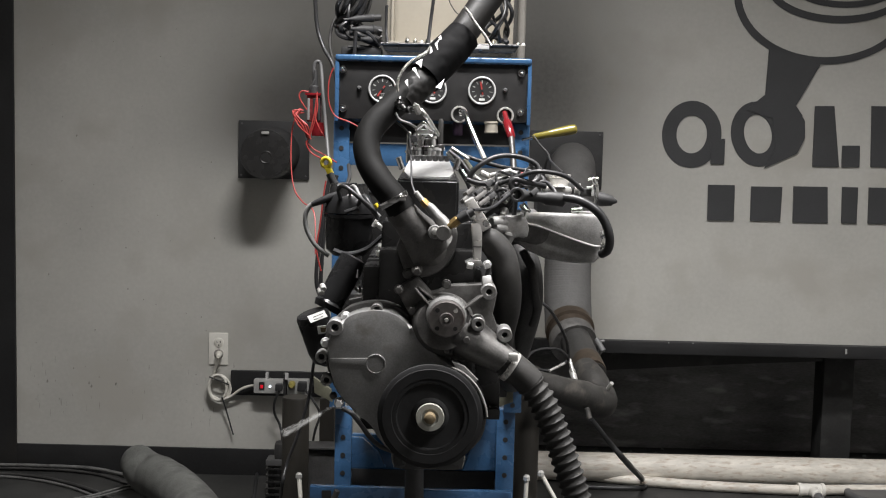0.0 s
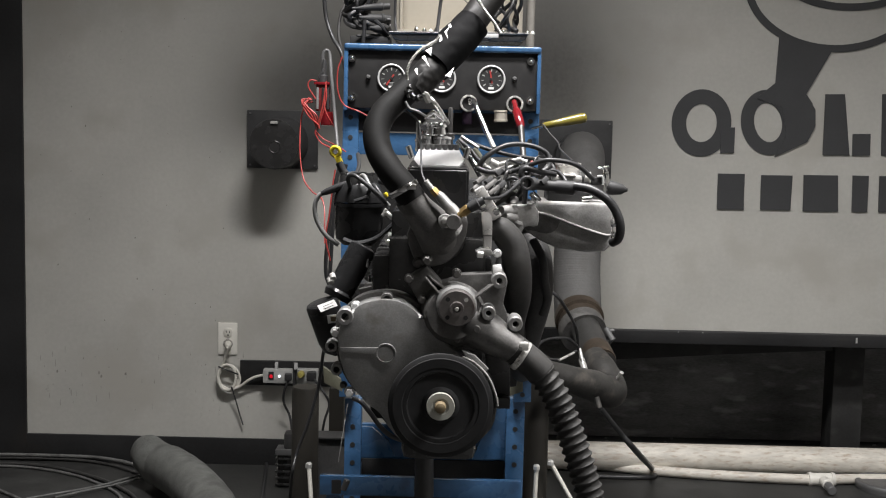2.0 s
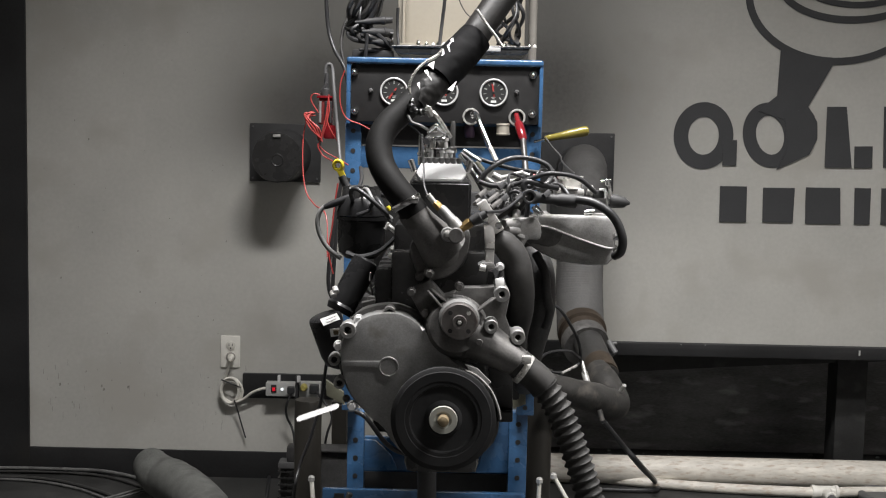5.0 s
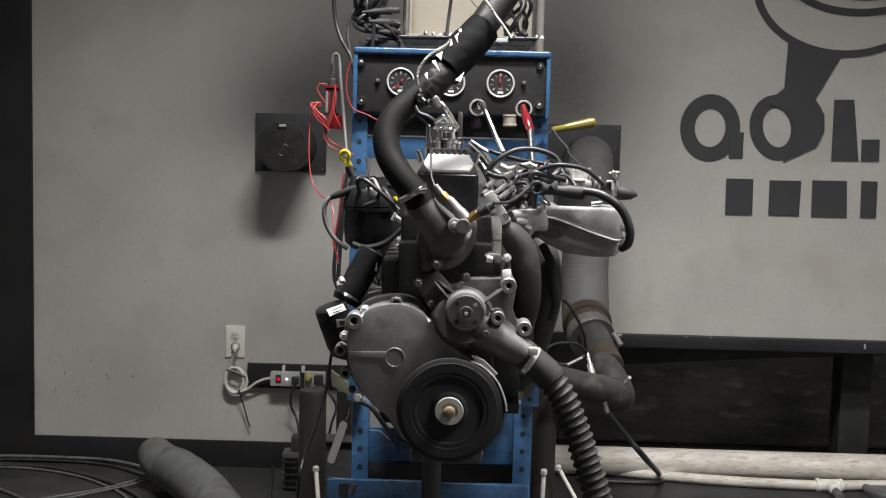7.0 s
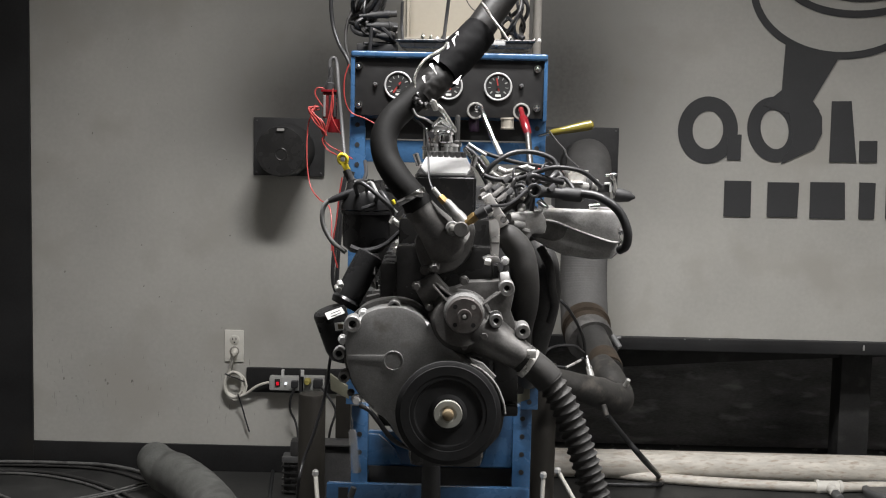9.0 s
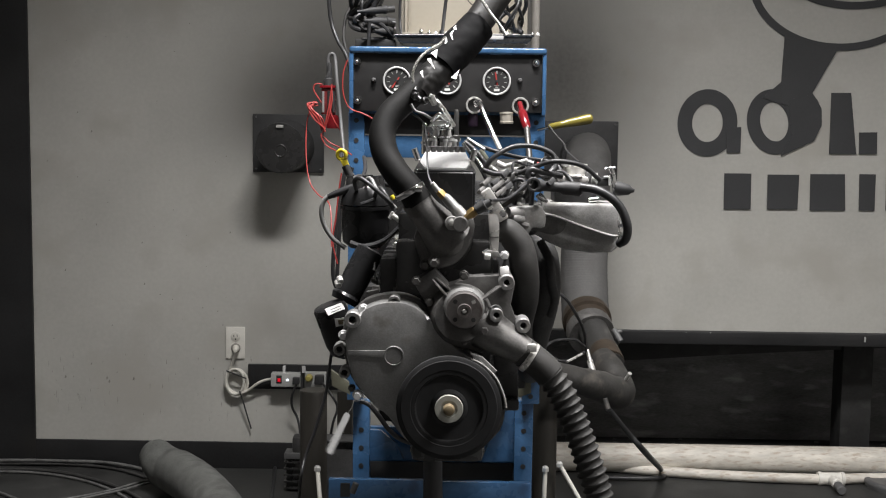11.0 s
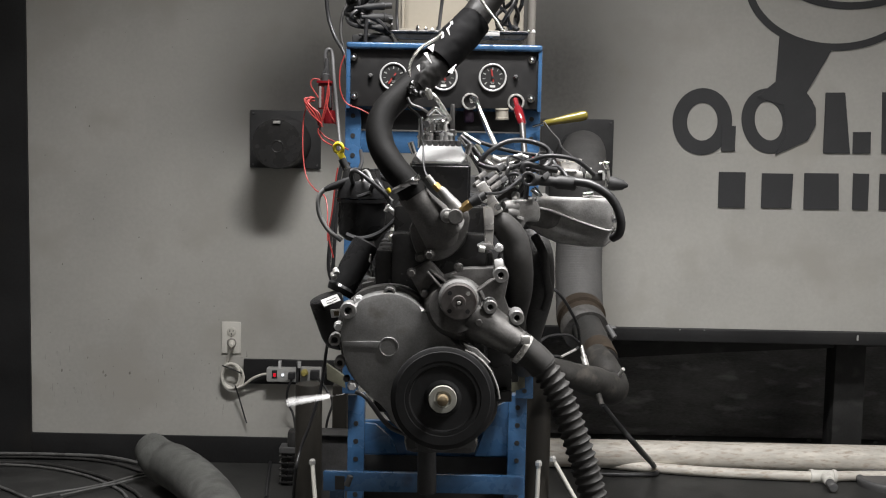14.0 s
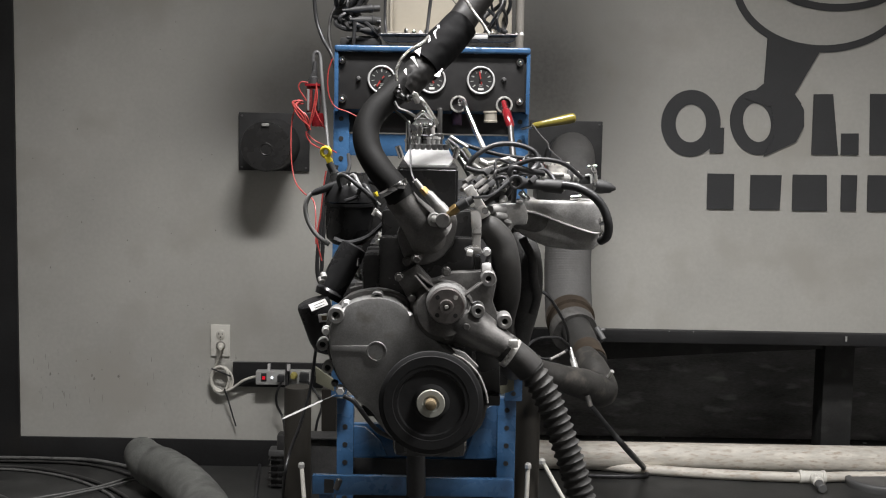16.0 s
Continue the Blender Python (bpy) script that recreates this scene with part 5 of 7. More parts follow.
for c, ro, ri, d in (((-0.1821, 2.1, 0.9365), 15, 6.5, 0.035), ((-0.1112, 2.115, 0.9667), 11, 6, 0.035), ((-0.2067, 2.12, 0.8808), 11, 6, 0.03), ((-0.1972, 2.12, 0.8398), 10.5, 5.5, 0.03)):
    lug = part("bolt_lug", collar(shift(c, 0, -0.008), (0, -1, 0), ro * 0.00097, ri * 0.00097, d), ALU, tc, "aluminium lug with a bolt hole")
    part("bore", lathe(shift(c, 0, 0.004), shift(c, 0, 0.006), ((0, ri * 0.001), (1, ri * 0.001)), 16), INK, lug)
for c in ((-0.1654, 2.12, 0.9517), (-0.2002, 2.12, 0.9049), (-0.1739, 2.11, 0.8014)):
    part("cover_bolt", hexbolt(shift(c, 0, 0.005), 0.0073, 0.018), POLISHED, tc, "bright hex bolt")
for c in ((-0.1409, 2.135, 0.9591), (-0.0593, 2.135, 0.947), (-0.0104, 2.13, 0.8979), (-0.1862, 2.135, 0.8087)):
    part("cover_bolt", hexbolt(c, 0.0053, 0.012), ALUDARK, tc, "dull hex bolt")
part("breather_hose", tube(((-0.1749, 2.21, 0.7679), (-0.1585, 2.2, 0.7623), (-0.1424, 2.195, 0.7451), (-0.1233, 2.195, 0.7195), (-0.1025, 2.2, 0.7009), (-0.0695, 2.21, 0.6866)), 0.0044, 12, 8), CABLE, eng, "black hose curving under the timing cover")
part("timing_tab", tube(((0.0215, 2.06, 0.8779), (0.0429, 2.06, 0.8677), (0.0657, 2.06, 0.8449), (0.079, 2.06, 0.8158), (0.0835, 2.06, 0.7943)), 0.002, 8), STEEL, tc, "bright timing pointer strip")
part("timing_scale", plate([(p[0], p[2]) for p in ((0.0213, 2.07, 0.8868), (0.0428, 2.07, 0.8795), (0.0666, 2.07, 0.8565), (0.0571, 2.07, 0.8484), (0.0334, 2.07, 0.8675))], 2.065, 2.075, 0.002), ALU, tc, "bright scale bracket")
part("side_bracket", plate([(p[0], p[2]) for p in ((0.062, 2.14, 0.8746), (0.1065, 2.14, 0.8555), (0.1085, 2.14, 0.7844), (0.0928, 2.14, 0.7717), (0.0709, 2.14, 0.7671))], 2.14, 2.165, 0.003), BLACK, eng, "black side bracket")
part("side_step", box(0.0797, 0.1075, 2.11, 2.15, 0.7774, 0.7966, 0.003), BLACK, eng)

# crank pulley
CP = (-0.0138, 2.03, 0.7989)
R1 = 0.0888
bal = part("crank_pulley", lathe(shift(CP, 0, 0.035), shift(CP, 0, 0.0), ((0, R1 * 0.82), (0.35, R1 * 0.86), (0.4, R1 * 0.96), (0.5, R1 * 0.98), (0.56, R1 * 0.94), (0.64, R1 * 0.99), (0.76, R1 * 0.99), (0.8, R1 * 0.95), (0.86, R1), (0.96, R1), (1, R1 * 0.975), (1.0, R1 * 0.66), (0.96, R1 * 0.64), (0.9, R1 * 0.62), (0.88, R1 * 0.56), (0.88, R1 * 0.36), (0.96, R1 * 0.33), (1.02, R1 * 0.3), (1.02, R1 * 0.27)), 72), PULLEY, eng, "black crank pulley and damper")
part("groove_ring", ring(shift(CP, 0, 0.0015), (0, 1, 0), R1 * 0.655, 0.0014, 64, 8), GLOSSBLACK, bal)
part("damper_ring", collar(shift(CP, 0, -0.0012), (0, -1, 0), R1 * 0.955, R1 * 0.69, 0.003, 64), PULLEY, bal)
wash = part("washer", lathe(shift(CP, 0, 0.004), shift(CP, 0, -0.006), ((0, 0.0240), (0.8, 0.0240), (1, 0.0230), (1, 0.0145), (0.8, 0.0135), (0.8, 0.0112)), 48), IVORY, bal, "pale ivory washer")
part("crank_bolt", lathe(shift(CP, 0, 0.0), shift(CP, 0, -0.02), ((0, 0.0103), (0.7, 0.0097), (0.92, 0.0084), (1, 0.0047)), 24), OCHRE, wash, "ochre plated bolt head")

# water pump
WP = (0.0098, 2.05, 0.9627)
wp = part("water_pump", join(lathe(shift((0.0026, 2.13, 0.9373), 0, 0.03), (0.0044, 2.09, 0.9476), ((0, 0.0619), (0.6, 0.0561), (1, 0.0445)), 40),
     plate([(p[0], p[2]) for p in ((-0.0801, 2.13, 1.0012), (-0.043, 2.13, 1.024), (-0.0166, 2.13, 0.9948), (0.0186, 2.13, 1.0106), (0.0699, 2.13, 1.0139), (0.0852, 2.13, 1.0292), (0.0979, 2.13, 0.9996), (0.0911, 2.13, 0.9615), (0.0996, 2.13, 0.9397), (0.1247, 2.13, 0.9303), (0.1133, 2.13, 0.912), (0.0884, 2.13, 0.9174), (0.0418, 2.13, 0.876), (-0.0082, 2.13, 0.8899), (-0.0441, 2.13, 0.9392))], 2.125, 2.16, 0.004)), ALUDARK, eng, "grey cast aluminium water pump")
part("hub_rim", lathe(shift(WP, 0, 0.05), shift(WP, 0, 0.012), ((0, 0.0360), (0.7, 0.0341), (1, 0.0318)), 40), ALU, wp, "cast hub rim")
hub = part("hub", lathe(shift(WP, 0, 0.015), shift(WP, 0, -0.006), ((0, 0.0312), (0.8, 0.0312), (1, 0.0293), (1, 0.0123), (1.3, 0.0113), (1.3, 0.0066), (1.1, 0.0057)), 40), HUBSTEEL, wp, "round drive flange with a rusty tint")
for q in (45, 135, 225, 315):
    c = (WP[0] + math.cos(radians(q)) * 0.0217, WP[1] - 0.006, WP[2] + math.sin(radians(q)) * 0.0217)
    part("flange_hole", lathe(shift(c, 0, 0.001), shift(c, 0, -0.0009), ((0, 0.0038), (1, 0.0038)), 14), STEEL if q == 45 else INK, hub)
part("shaft_end", lathe(shift(WP, 0, -0.008), shift(WP, 0, -0.014), ((0, 0.0047), (1, 0.0028)), 14), STEEL, hub)
for c, ro, ri in (((0.0819, 2.1, 1.0051), 14, 5), ((0.0646, 2.09, 0.9501), 12.5, 5), ((0.1113, 2.1, 0.9309), 13.5, 5)):
    lug = part("pump_lug", collar(shift(c, 0, -0.01), (0, -1, 0), ro * 0.00097, ri * 0.00097, 0.045), ALU, wp, "aluminium lug with a bolt hole")
    part("bore", lathe(shift(c, 0, 0.004), shift(c, 0, 0.006), ((0, ri * 0.001), (1, ri * 0.001)), 16), INK, lug)
part("lug_finger", tilted((0.0802, 2.11, 1.0077), (0.078, 2.12, 1.0282), 0.0174, 0.02, 0.005), ALU, wp)
for a, b in (((0.0367, 2.09, 0.974), (0.0694, 2.1, 0.9979)), ((-0.0119, 2.1, 0.9713), (-0.0423, 2.12, 1.0034)), ((-0.0386, 2.125, 1.0068), (-0.0054, 2.11, 0.9829))):
    part("pump_rib", tilted(a, b, 0.0039, 0.03, 0.002), ALUDARK, wp)
for c in ((-0.0494, 2.12, 0.9665), (0.0086, 2.115, 1.0142), (-0.0738, 2.12, 1.0026), (0.0113, 2.1, 0.9027), (-0.043, 2.12, 1.0351), (0.0449, 2.09, 0.9231)):
    part("pump_bolt", hexbolt(c, 0.0068, 0.014), ALUDARK, wp, "dull hex bolt")
part("snout", lathe((0.0354, 2.12, 0.9278), (0.1196, 2.1, 0.8816), ((0, 0.0387), (0.35, 0.0348), (0.7, 0.0290), (1, 0.0242)), 32), ALUDARK, wp, "cast aluminium inlet snout")
hz = part("lower_hose", tube(((0.1127, 2.1, 0.8854), (0.1277, 2.1, 0.8738), (0.1448, 2.1, 0.8603), (0.16, 2.1, 0.8448)), 0.0261, 28, 8), HOSE, eng, "smooth black hose end")
part("hose_ribs", tube(((0.1559, 2.1, 0.8487), (0.1785, 2.1, 0.8173), (0.1964, 2.1, 0.7807), (0.2125, 2.1, 0.741), (0.2289, 2.1, 0.6961), (0.2443, 2.1, 0.6509), (0.2601, 2.1, 0.5954)), 0.0258, 28, 30, ribs=19, depth=0.0048), HOSE, hz, "ribbed flexible part of the hose")
part("hose_clamp", join(lathe((0.1178, 2.1, 0.8786), (0.1268, 2.1, 0.8728), ((0, 0.0276), (0.1, 0.0280), (0.9, 0.0280), (1, 0.0276)), 32), box(0.1171, 0.1334, 2.055, 2.075, 0.8912, 0.9048, 0.003)), STEEL, hz, "bright worm-drive clamp")

# thermostat housing and upper hose
th = part("thermostat_housing", join(lathe((-0.0791, 2.13, 1.1438), (-0.0167, 2.16, 1.0694), ((0, 0.0245), (0.06, 0.0265), (0.3, 0.0275), (0.6, 0.0333), (1, 0.0432)), 32),
     blob((-0.021, 2.185, 1.069), 0.044, 0.04, 0.043, 28),
     plate([(p[0], p[2]) for p in ((-0.0751, 2.16, 1.0901), (0.0161, 2.16, 1.1143), (0.0232, 2.16, 1.0724), (-0.0018, 2.16, 1.0316), (-0.0416, 2.16, 1.0185), (-0.0659, 2.16, 1.03))], 2.155, 2.2, 0.008, 4)), ALUDARK, eng, "grey cast thermostat housing")
for c in ((-0.0433, 2.13, 1.0359), (-0.0595, 2.15, 1.0273)):
    part("housing_bolt", hexbolt(c, 0.0078, 0.016), ALUDARK, th)
part("housing_plug", join(lathe((-0.0132, 2.12, 1.1038), (-0.013, 2.09, 1.1062), ((0, 0.0126), (0.8, 0.0126), (1, 0.0106)), 24)), ALU, th, "round plug")
part("plug_hex", hexbolt((-0.014, 2.092, 1.107), 0.0058, 0.006), STEEL, th)
part("sensor_boss", lathe((0.0025, 2.13, 1.1024), (0.0005, 2.085, 1.105), ((0, 0.0135), (0.9, 0.0135), (1, 0.0116)), 24), ALUDARK, th)
part("sender_body", lathe((-0.0281, 2.12, 1.1515), (0.0121, 2.12, 1.1074), ((0, 0.0058), (0.1, 0.0087), (0.5, 0.0097), (0.55, 0.0111), (1, 0.0116)), 20), ALU, th, "aluminium sender body")
part("sender_nut", lathe((-0.037, 2.12, 1.1591), (-0.027, 2.12, 1.1486), ((0, 0.0058), (0.2, 0.0077), (1, 0.0077)), 6), BRASS, th, "brass nut")
part("sender_tip", rod((-0.049, 2.12, 1.1725), (-0.036, 2.12, 1.1572), 0.0048, 12), STEEL, th)
part("sender_wire", tube(((-0.049, 2.12, 1.1705), (-0.0557, 2.14, 1.1862), (-0.0581, 2.17, 1.2098), (-0.0606, 2.2, 1.2391), (-0.067, 2.22, 1.2742), (-0.0906, 2.24, 1.294)), 0.0019, 8), CABLE, th)
part("brass_fitting", join(lathe((0.011, 2.11, 1.114), (0.027, 2.1, 1.1288), ((0, 0.0058), (0.3, 0.0058), (0.35, 0.0087), (0.9, 0.0087), (1, 0.0068)), 6)), BRASS, th, "brass fitting")
part("sensor_plug", lathe((0.0271, 2.1, 1.1278), (0.0519, 2.1, 1.143), ((0, 0.0087), (0.6, 0.0106), (0.65, 0.0077), (1, 0.0068)), 14), MATTBLACK, th, "black sensor plug")
uh = part("upper_hose", tube(((-0.0711, 2.13, 1.1381), (-0.0853, 2.13, 1.1584), (-0.1099, 2.14, 1.1868), (-0.1315, 2.16, 1.2202), (-0.1384, 2.18, 1.2555), (-0.1271, 2.2, 1.2868), (-0.1024, 2.22, 1.3138), (-0.0752, 2.24, 1.3403), (-0.0495, 2.26, 1.3661)), 0.0267, 28, 8, radii=(0.0255, 0.0245, 0.0238, 0.0238, 0.0238, 0.0238, 0.024, 0.025, 0.026)), SOFTHOSE, eng, "black moulded coolant hose")
part("hose_clamp", join(lathe((-0.0842, 2.13, 1.1525), (-0.0893, 2.13, 1.1612), ((0, 0.0280), (0.1, 0.0284), (0.9, 0.0284), (1, 0.0280)), 32), box(-0.0784, -0.0638, 2.092, 2.108, 1.1574, 1.1661, 0.002)), CHROME, uh, "bright worm-drive clamp")
part("joint_tube", crumple(tube(((-0.0788, 2.235, 1.3279), (-0.0532, 2.255, 1.3578), (-0.0275, 2.275, 1.3878)), 0.029, 40, 14, radii=(0.0255, 0.0275, 0.0275)), 0.0022, 75), SMOKED, uh, "smoky crumpled sleeve on the hose joint")
part("coupler", crumple(tube(((-0.0395, 2.265, 1.3748), (-0.005, 2.293, 1.4155), (0.0295, 2.32, 1.4563)), 0.0345, 40, 16, radii=(0.0325, 0.0345, 0.0325)), 0.0014, 60), WRAPPED, uh, "coupler wrapped in black tape")
part("outlet_pipe", lathe((0.0151, 2.31, 1.4407), (0.1037, 2.4, 1.5762), ((0, 0.0275), (1, 0.0275)), 32), SMOKED, uh, "dark grey outlet pipe")
# glints on the wrapped coupler, built as small white flakes
for tri in (((-0.0625, 1.3892), (-0.0565, 1.3914), (-0.0469, 1.3697)), ((-0.0557, 1.3994), (-0.0438, 1.4067), (-0.0454, 1.3897), (-0.0506, 1.3955)), ((-0.0745, 1.3651), (-0.0696, 1.3692), (-0.0682, 1.3553)),
            ((-0.0225, 1.4336), (-0.0136, 1.4428), (-0.0184, 1.4337), (-0.016, 1.4207)), ((-0.0166, 1.4437), (-0.0117, 1.4479), (-0.0104, 1.4399)), ((-0.0193, 1.3561), (-0.0035, 1.3716), (-0.0101, 1.3533)), ((-0.031, 1.4146), (-0.0284, 1.4287), (-0.0261, 1.4187))):
    flake = plate(tri, 2.205, 2.207, 0)
    low = min(v.co.z for v in flake.verts)
    for v in flake.verts:
        v.co.y += (v.co.z - low) * 0.9
    part("tape_glint", flake, LABEL, uh, "white flake shaped as a glint on the tape")
for a, b, r in (((-0.0866, 2.2, 1.328), (-0.072, 2.19, 1.3153), 0.007), ((-0.0808, 2.2, 1.3361), (-0.0842, 2.19, 1.3239), 0.005), ((-0.0682, 2.2, 1.3126), (-0.0571, 2.19, 1.3186), 0.006)):
    part("clamp_screw", lathe(a, b, ((0, r), (0.5, r * 1.2), (0.6, r * 0.7), (1, r * 0.6)), 10), BLACK, uh, "black clamp screw")
part("braided_line", tube(((-0.0857, 2.19, 1.3456), (-0.0861, 2.19, 1.3634), (-0.0786, 2.19, 1.3823), (-0.0662, 2.195, 1.3977), (-0.0506, 2.2, 1.4083), (-0.0389, 2.21, 1.4161), (-0.0293, 2.22, 1.428)), 0.0032, 10, 30, ribs=42, depth=0.0012), STEEL, uh, "thin braided line")
part("hose_fitting", join(lathe((-0.047, 2.2, 1.3098), (-0.0531, 2.19, 1.3214), ((0, 0.0065), (1, 0.0065)), 6), rod((-0.054, 2.19, 1.3194), (-0.0511, 2.19, 1.3254), 0.005, 10)), STEEL, uh, "small bright fitting")
part("vent_tube", tube(((-0.0451, 2.2, 1.3158), (-0.0369, 2.2, 1.307), (-0.0259, 2.24, 1.2915), (-0.0134, 2.3, 1.2724)), 0.0041, 10), STEEL, uh, "bright vent tube")
part("loose_wire", tube(((-0.0885, 2.18, 1.3084), (-0.0812, 2.18, 1.2967), (-0.0661, 2.18, 1.2911), (-0.0525, 2.2, 1.2836)), 0.0024, 8), GREYCABLE, uh)
part("earth_strap", tube(((0.0304, 2.3, 1.5069), (0.0388, 2.29, 1.496), (0.0516, 2.28, 1.476), (0.0677, 2.28, 1.456), (0.0807, 2.28, 1.437)), 0.0034, 10, 24, ribs=40, depth=0.001), STEEL, uh, "thin braided steel line")

# distributor and leads
DB = (-0.1823, 2.38, 1.0334)
dist = part("distributor", lathe(DB, (DB[0], DB[1], 1.1150), ((0, 0.03), (0.15, 0.044), (0.5, 0.047), (0.9, 0.046), (0.92, 0.05), (1, 0.05)), 36), GLOSSBLACK, eng, "black distributor")
CT = (DB[0] - 0.001, DB[1], 1.1172)
dcap = part("distributor_cap", lathe(CT, shift(CT, 0, 0, 0.04), ((0, 0.049), (0.3, 0.047), (0.8, 0.04), (1, 0.03)), 32), GLOSSBLACK, dist, "black moulded cap")
for i in range(7):
    q = 2 * math.pi * i / 6 + 0.3
    rr = 0.03 if i < 6 else 0.0
    b = (CT[0] + rr * math.cos(q), CT[1] + rr * math.sin(q), CT[2] + 0.034)
    part("cap_tower", lathe(b, shift(b, 0, 0, 0.022), ((0, 0.009), (0.6, 0.0075), (1, 0.006)), 14), BLACK, dist)
for pts, r, m in ((((-0.1969, 2.34, 1.1472), (-0.1997, 2.33, 1.1648), (-0.1864, 2.31, 1.1703), (-0.1599, 2.3, 1.1524), (-0.1254, 2.3, 1.1237)), 0.0042, CABLE), (((-0.1811, 2.36, 1.1444), (-0.1779, 2.34, 1.1649), (-0.1687, 2.33, 1.1688), (-0.153, 2.31, 1.1457), (-0.1194, 2.31, 1.1147)), 0.0038, GREYCABLE),
                  (((-0.2154, 2.38, 1.1424), (-0.2135, 2.38, 1.1578), (-0.1979, 2.4, 1.1705), (-0.1694, 2.44, 1.1607), (-0.1224, 2.5, 1.1408)), 0.0042, CABLE), (((-0.1982, 2.41, 1.1457), (-0.1927, 2.42, 1.1654), (-0.1923, 2.5, 1.1826), (-0.2025, 2.6, 1.2026)), 0.004, CABLE),
                  (((-0.1622, 2.34, 1.1352), (-0.1533, 2.33, 1.1521), (-0.1412, 2.31, 1.1428), (-0.1209, 2.3, 1.109)), 0.0042, CABLE)):
    part("ignition_lead", tube(pts, r, 10), m, dist, "ignition lead")
part("lead_boot", lathe((-0.2034, 2.36, 1.1518), (-0.2531, 2.36, 1.1321), ((0, 0.007), (0.3, 0.008), (0.8, 0.0065), (1, 0.005)), 14), RUBBER, dist, "black rubber boot")
part("coil_lead", tube(((-0.2488, 2.36, 1.1355), (-0.2606, 2.36, 1.1243), (-0.2658, 2.36, 1.1034), (-0.26, 2.36, 1.0773), (-0.2432, 2.36, 1.0514), (-0.2189, 2.36, 1.0334)), 0.0046, 12), GREYCABLE, dist, "thick grey ignition lead")
part("cap_clip", tube(((-0.1866, 2.32, 1.121), (-0.1759, 2.32, 1.1245), (-0.161, 2.32, 1.1302)), 0.004, 8), RUBBER, dist, "black spring clip")
part("base_clamp", tube(((-0.205, 2.3, 1.0504), (-0.1783, 2.3, 1.0436), (-0.1412, 2.3, 1.0552), (-0.1099, 2.3, 1.0827)), 0.008, 10, flat=0.6), RUBBER, dist, "black vacuum hose")
part("ring_terminal", join(rod((-0.1251, 2.28, 1.1051), (-0.1112, 2.28, 1.0938), 0.005, 10), rod((-0.1302, 2.28, 1.0976), (-0.1231, 2.28, 1.1104), 0.004, 10)), STEEL, dist, "bright terminal")
part("wire_yellow", rod((-0.128, 2.3, 1.1397), (-0.1225, 2.3, 1.1324), 0.004, 8), YELLOW, dist, "yellow wire end")
part("ignition_coil", lathe((-0.1654, 2.3, 1.0386), (-0.2142, 2.28, 0.9403), ((0, 0.018), (0.03, 0.026), (0.5, 0.027), (0.85, 0.025), (0.9, 0.029), (1, 0.026)), 28), GLOSSBLACK, eng, "black slanted ignition coil")
part("coil_bracket", join(rod((-0.2214, 2.26, 0.9885), (-0.2171, 2.25, 0.9815), 0.006, 10), rod((-0.2255, 2.26, 0.981), (-0.2212, 2.25, 0.974), 0.006, 10)), STEEL, eng)
part("side_cover", box(-0.1404, -0.0978, 2.27, 2.8, 0.9269, 1.0397, 0.006), BLACK, eng, "black side cover")
part("fuel_pipe", tube(((-0.1799, 2.34, 1.0178), (-0.1702, 2.33, 0.9974), (-0.1615, 2.32, 0.975), (-0.1431, 2.32, 0.9732)), 0.0042, 10), STEEL, eng, "bright steel fuel pipe")
part("rocker_bolt", rod((-0.1572, 2.28, 1.0164), (-0.157, 2.28, 1.0015), 0.0035, 8), CHROME, eng)
for c in ((-0.1265, 2.26, 1.0194), (-0.1242, 2.26, 1.0047), (-0.1156, 2.26, 1.0512)):
    part("side_bolt", hexbolt(c, 0.006, 0.01), STEEL, eng, "bright hex bolt")
part("pump_flange", join(lathe((-0.1466, 2.25, 0.9495), (-0.1471, 2.25, 0.9758), ((0, 0.024), (0.3, 0.022), (0.6, 0.014), (1, 0.012)), 24), plate([(p[0], p[2]) for p in ((-0.1691, 2.24, 0.9661), (-0.1256, 2.24, 0.9777), (-0.1168, 2.24, 0.9548), (-0.1645, 2.24, 0.9431))], 2.23, 2.25, 0.003)), ALUDARK, eng, "dull aluminium pump flange")
dip = part("dipstick", tube(((-0.2259, 2.42, 1.1906), (-0.2179, 2.42, 1.1741), (-0.203, 2.42, 1.1488), (-0.1915, 2.42, 1.0652)), 0.0078, 12), MATTBLACK, eng, "black dipstick tube")
part("dipstick_handle", join(ring((-0.2329, 2.42, 1.2115), (0.3, 1, 0.1), 0.0089, 0.0040, 24, 10), tilted((-0.2306, 2.42, 1.2038), (-0.2226, 2.42, 1.1884), 0.0123, 0.007, 0.002)), YELLOW, dip, "yellow plastic loop handle")

# oil filter
filt = part("oil_filter", lathe((-0.2395, 2.25, 0.9387), (-0.2063, 2.27, 0.8393), ((0, 0.022), (0.02, 0.029), (0.06, 0.031), (0.7, 0.031), (0.88, 0.027), (1, 0.012)), 36), GLOSSBLACK, eng, "black oil filter canister")
lab = plate([(p[0], p[2]) for p in ((-0.2423, 2.21, 0.9373), (-0.2127, 2.21, 0.9505), (-0.2053, 2.21, 0.9382), (-0.2349, 2.21, 0.924))], 2.2075, 2.209, 0)
bmesh.ops.rotate(lab, cent=(-0.2236, 2.208, 0.938), matrix=Matrix.Rotation(radians(-35), 3, "X"), verts=lab.verts[:])
part("filter_label", lab, LABEL, filt, "white paper label")
for k in range(2):
    a, b = (-0.2314, 2.204, 0.9364), (-0.2141, 2.204, 0.9441)
    part("print_bar", tilted(shift(a, 0.0018 * k, -0.003 * k, -0.0042 * k), shift(b, 0.0018 * k, -0.003 * k, -0.0042 * k), 0.001, 0.0008, 0), INK, filt)
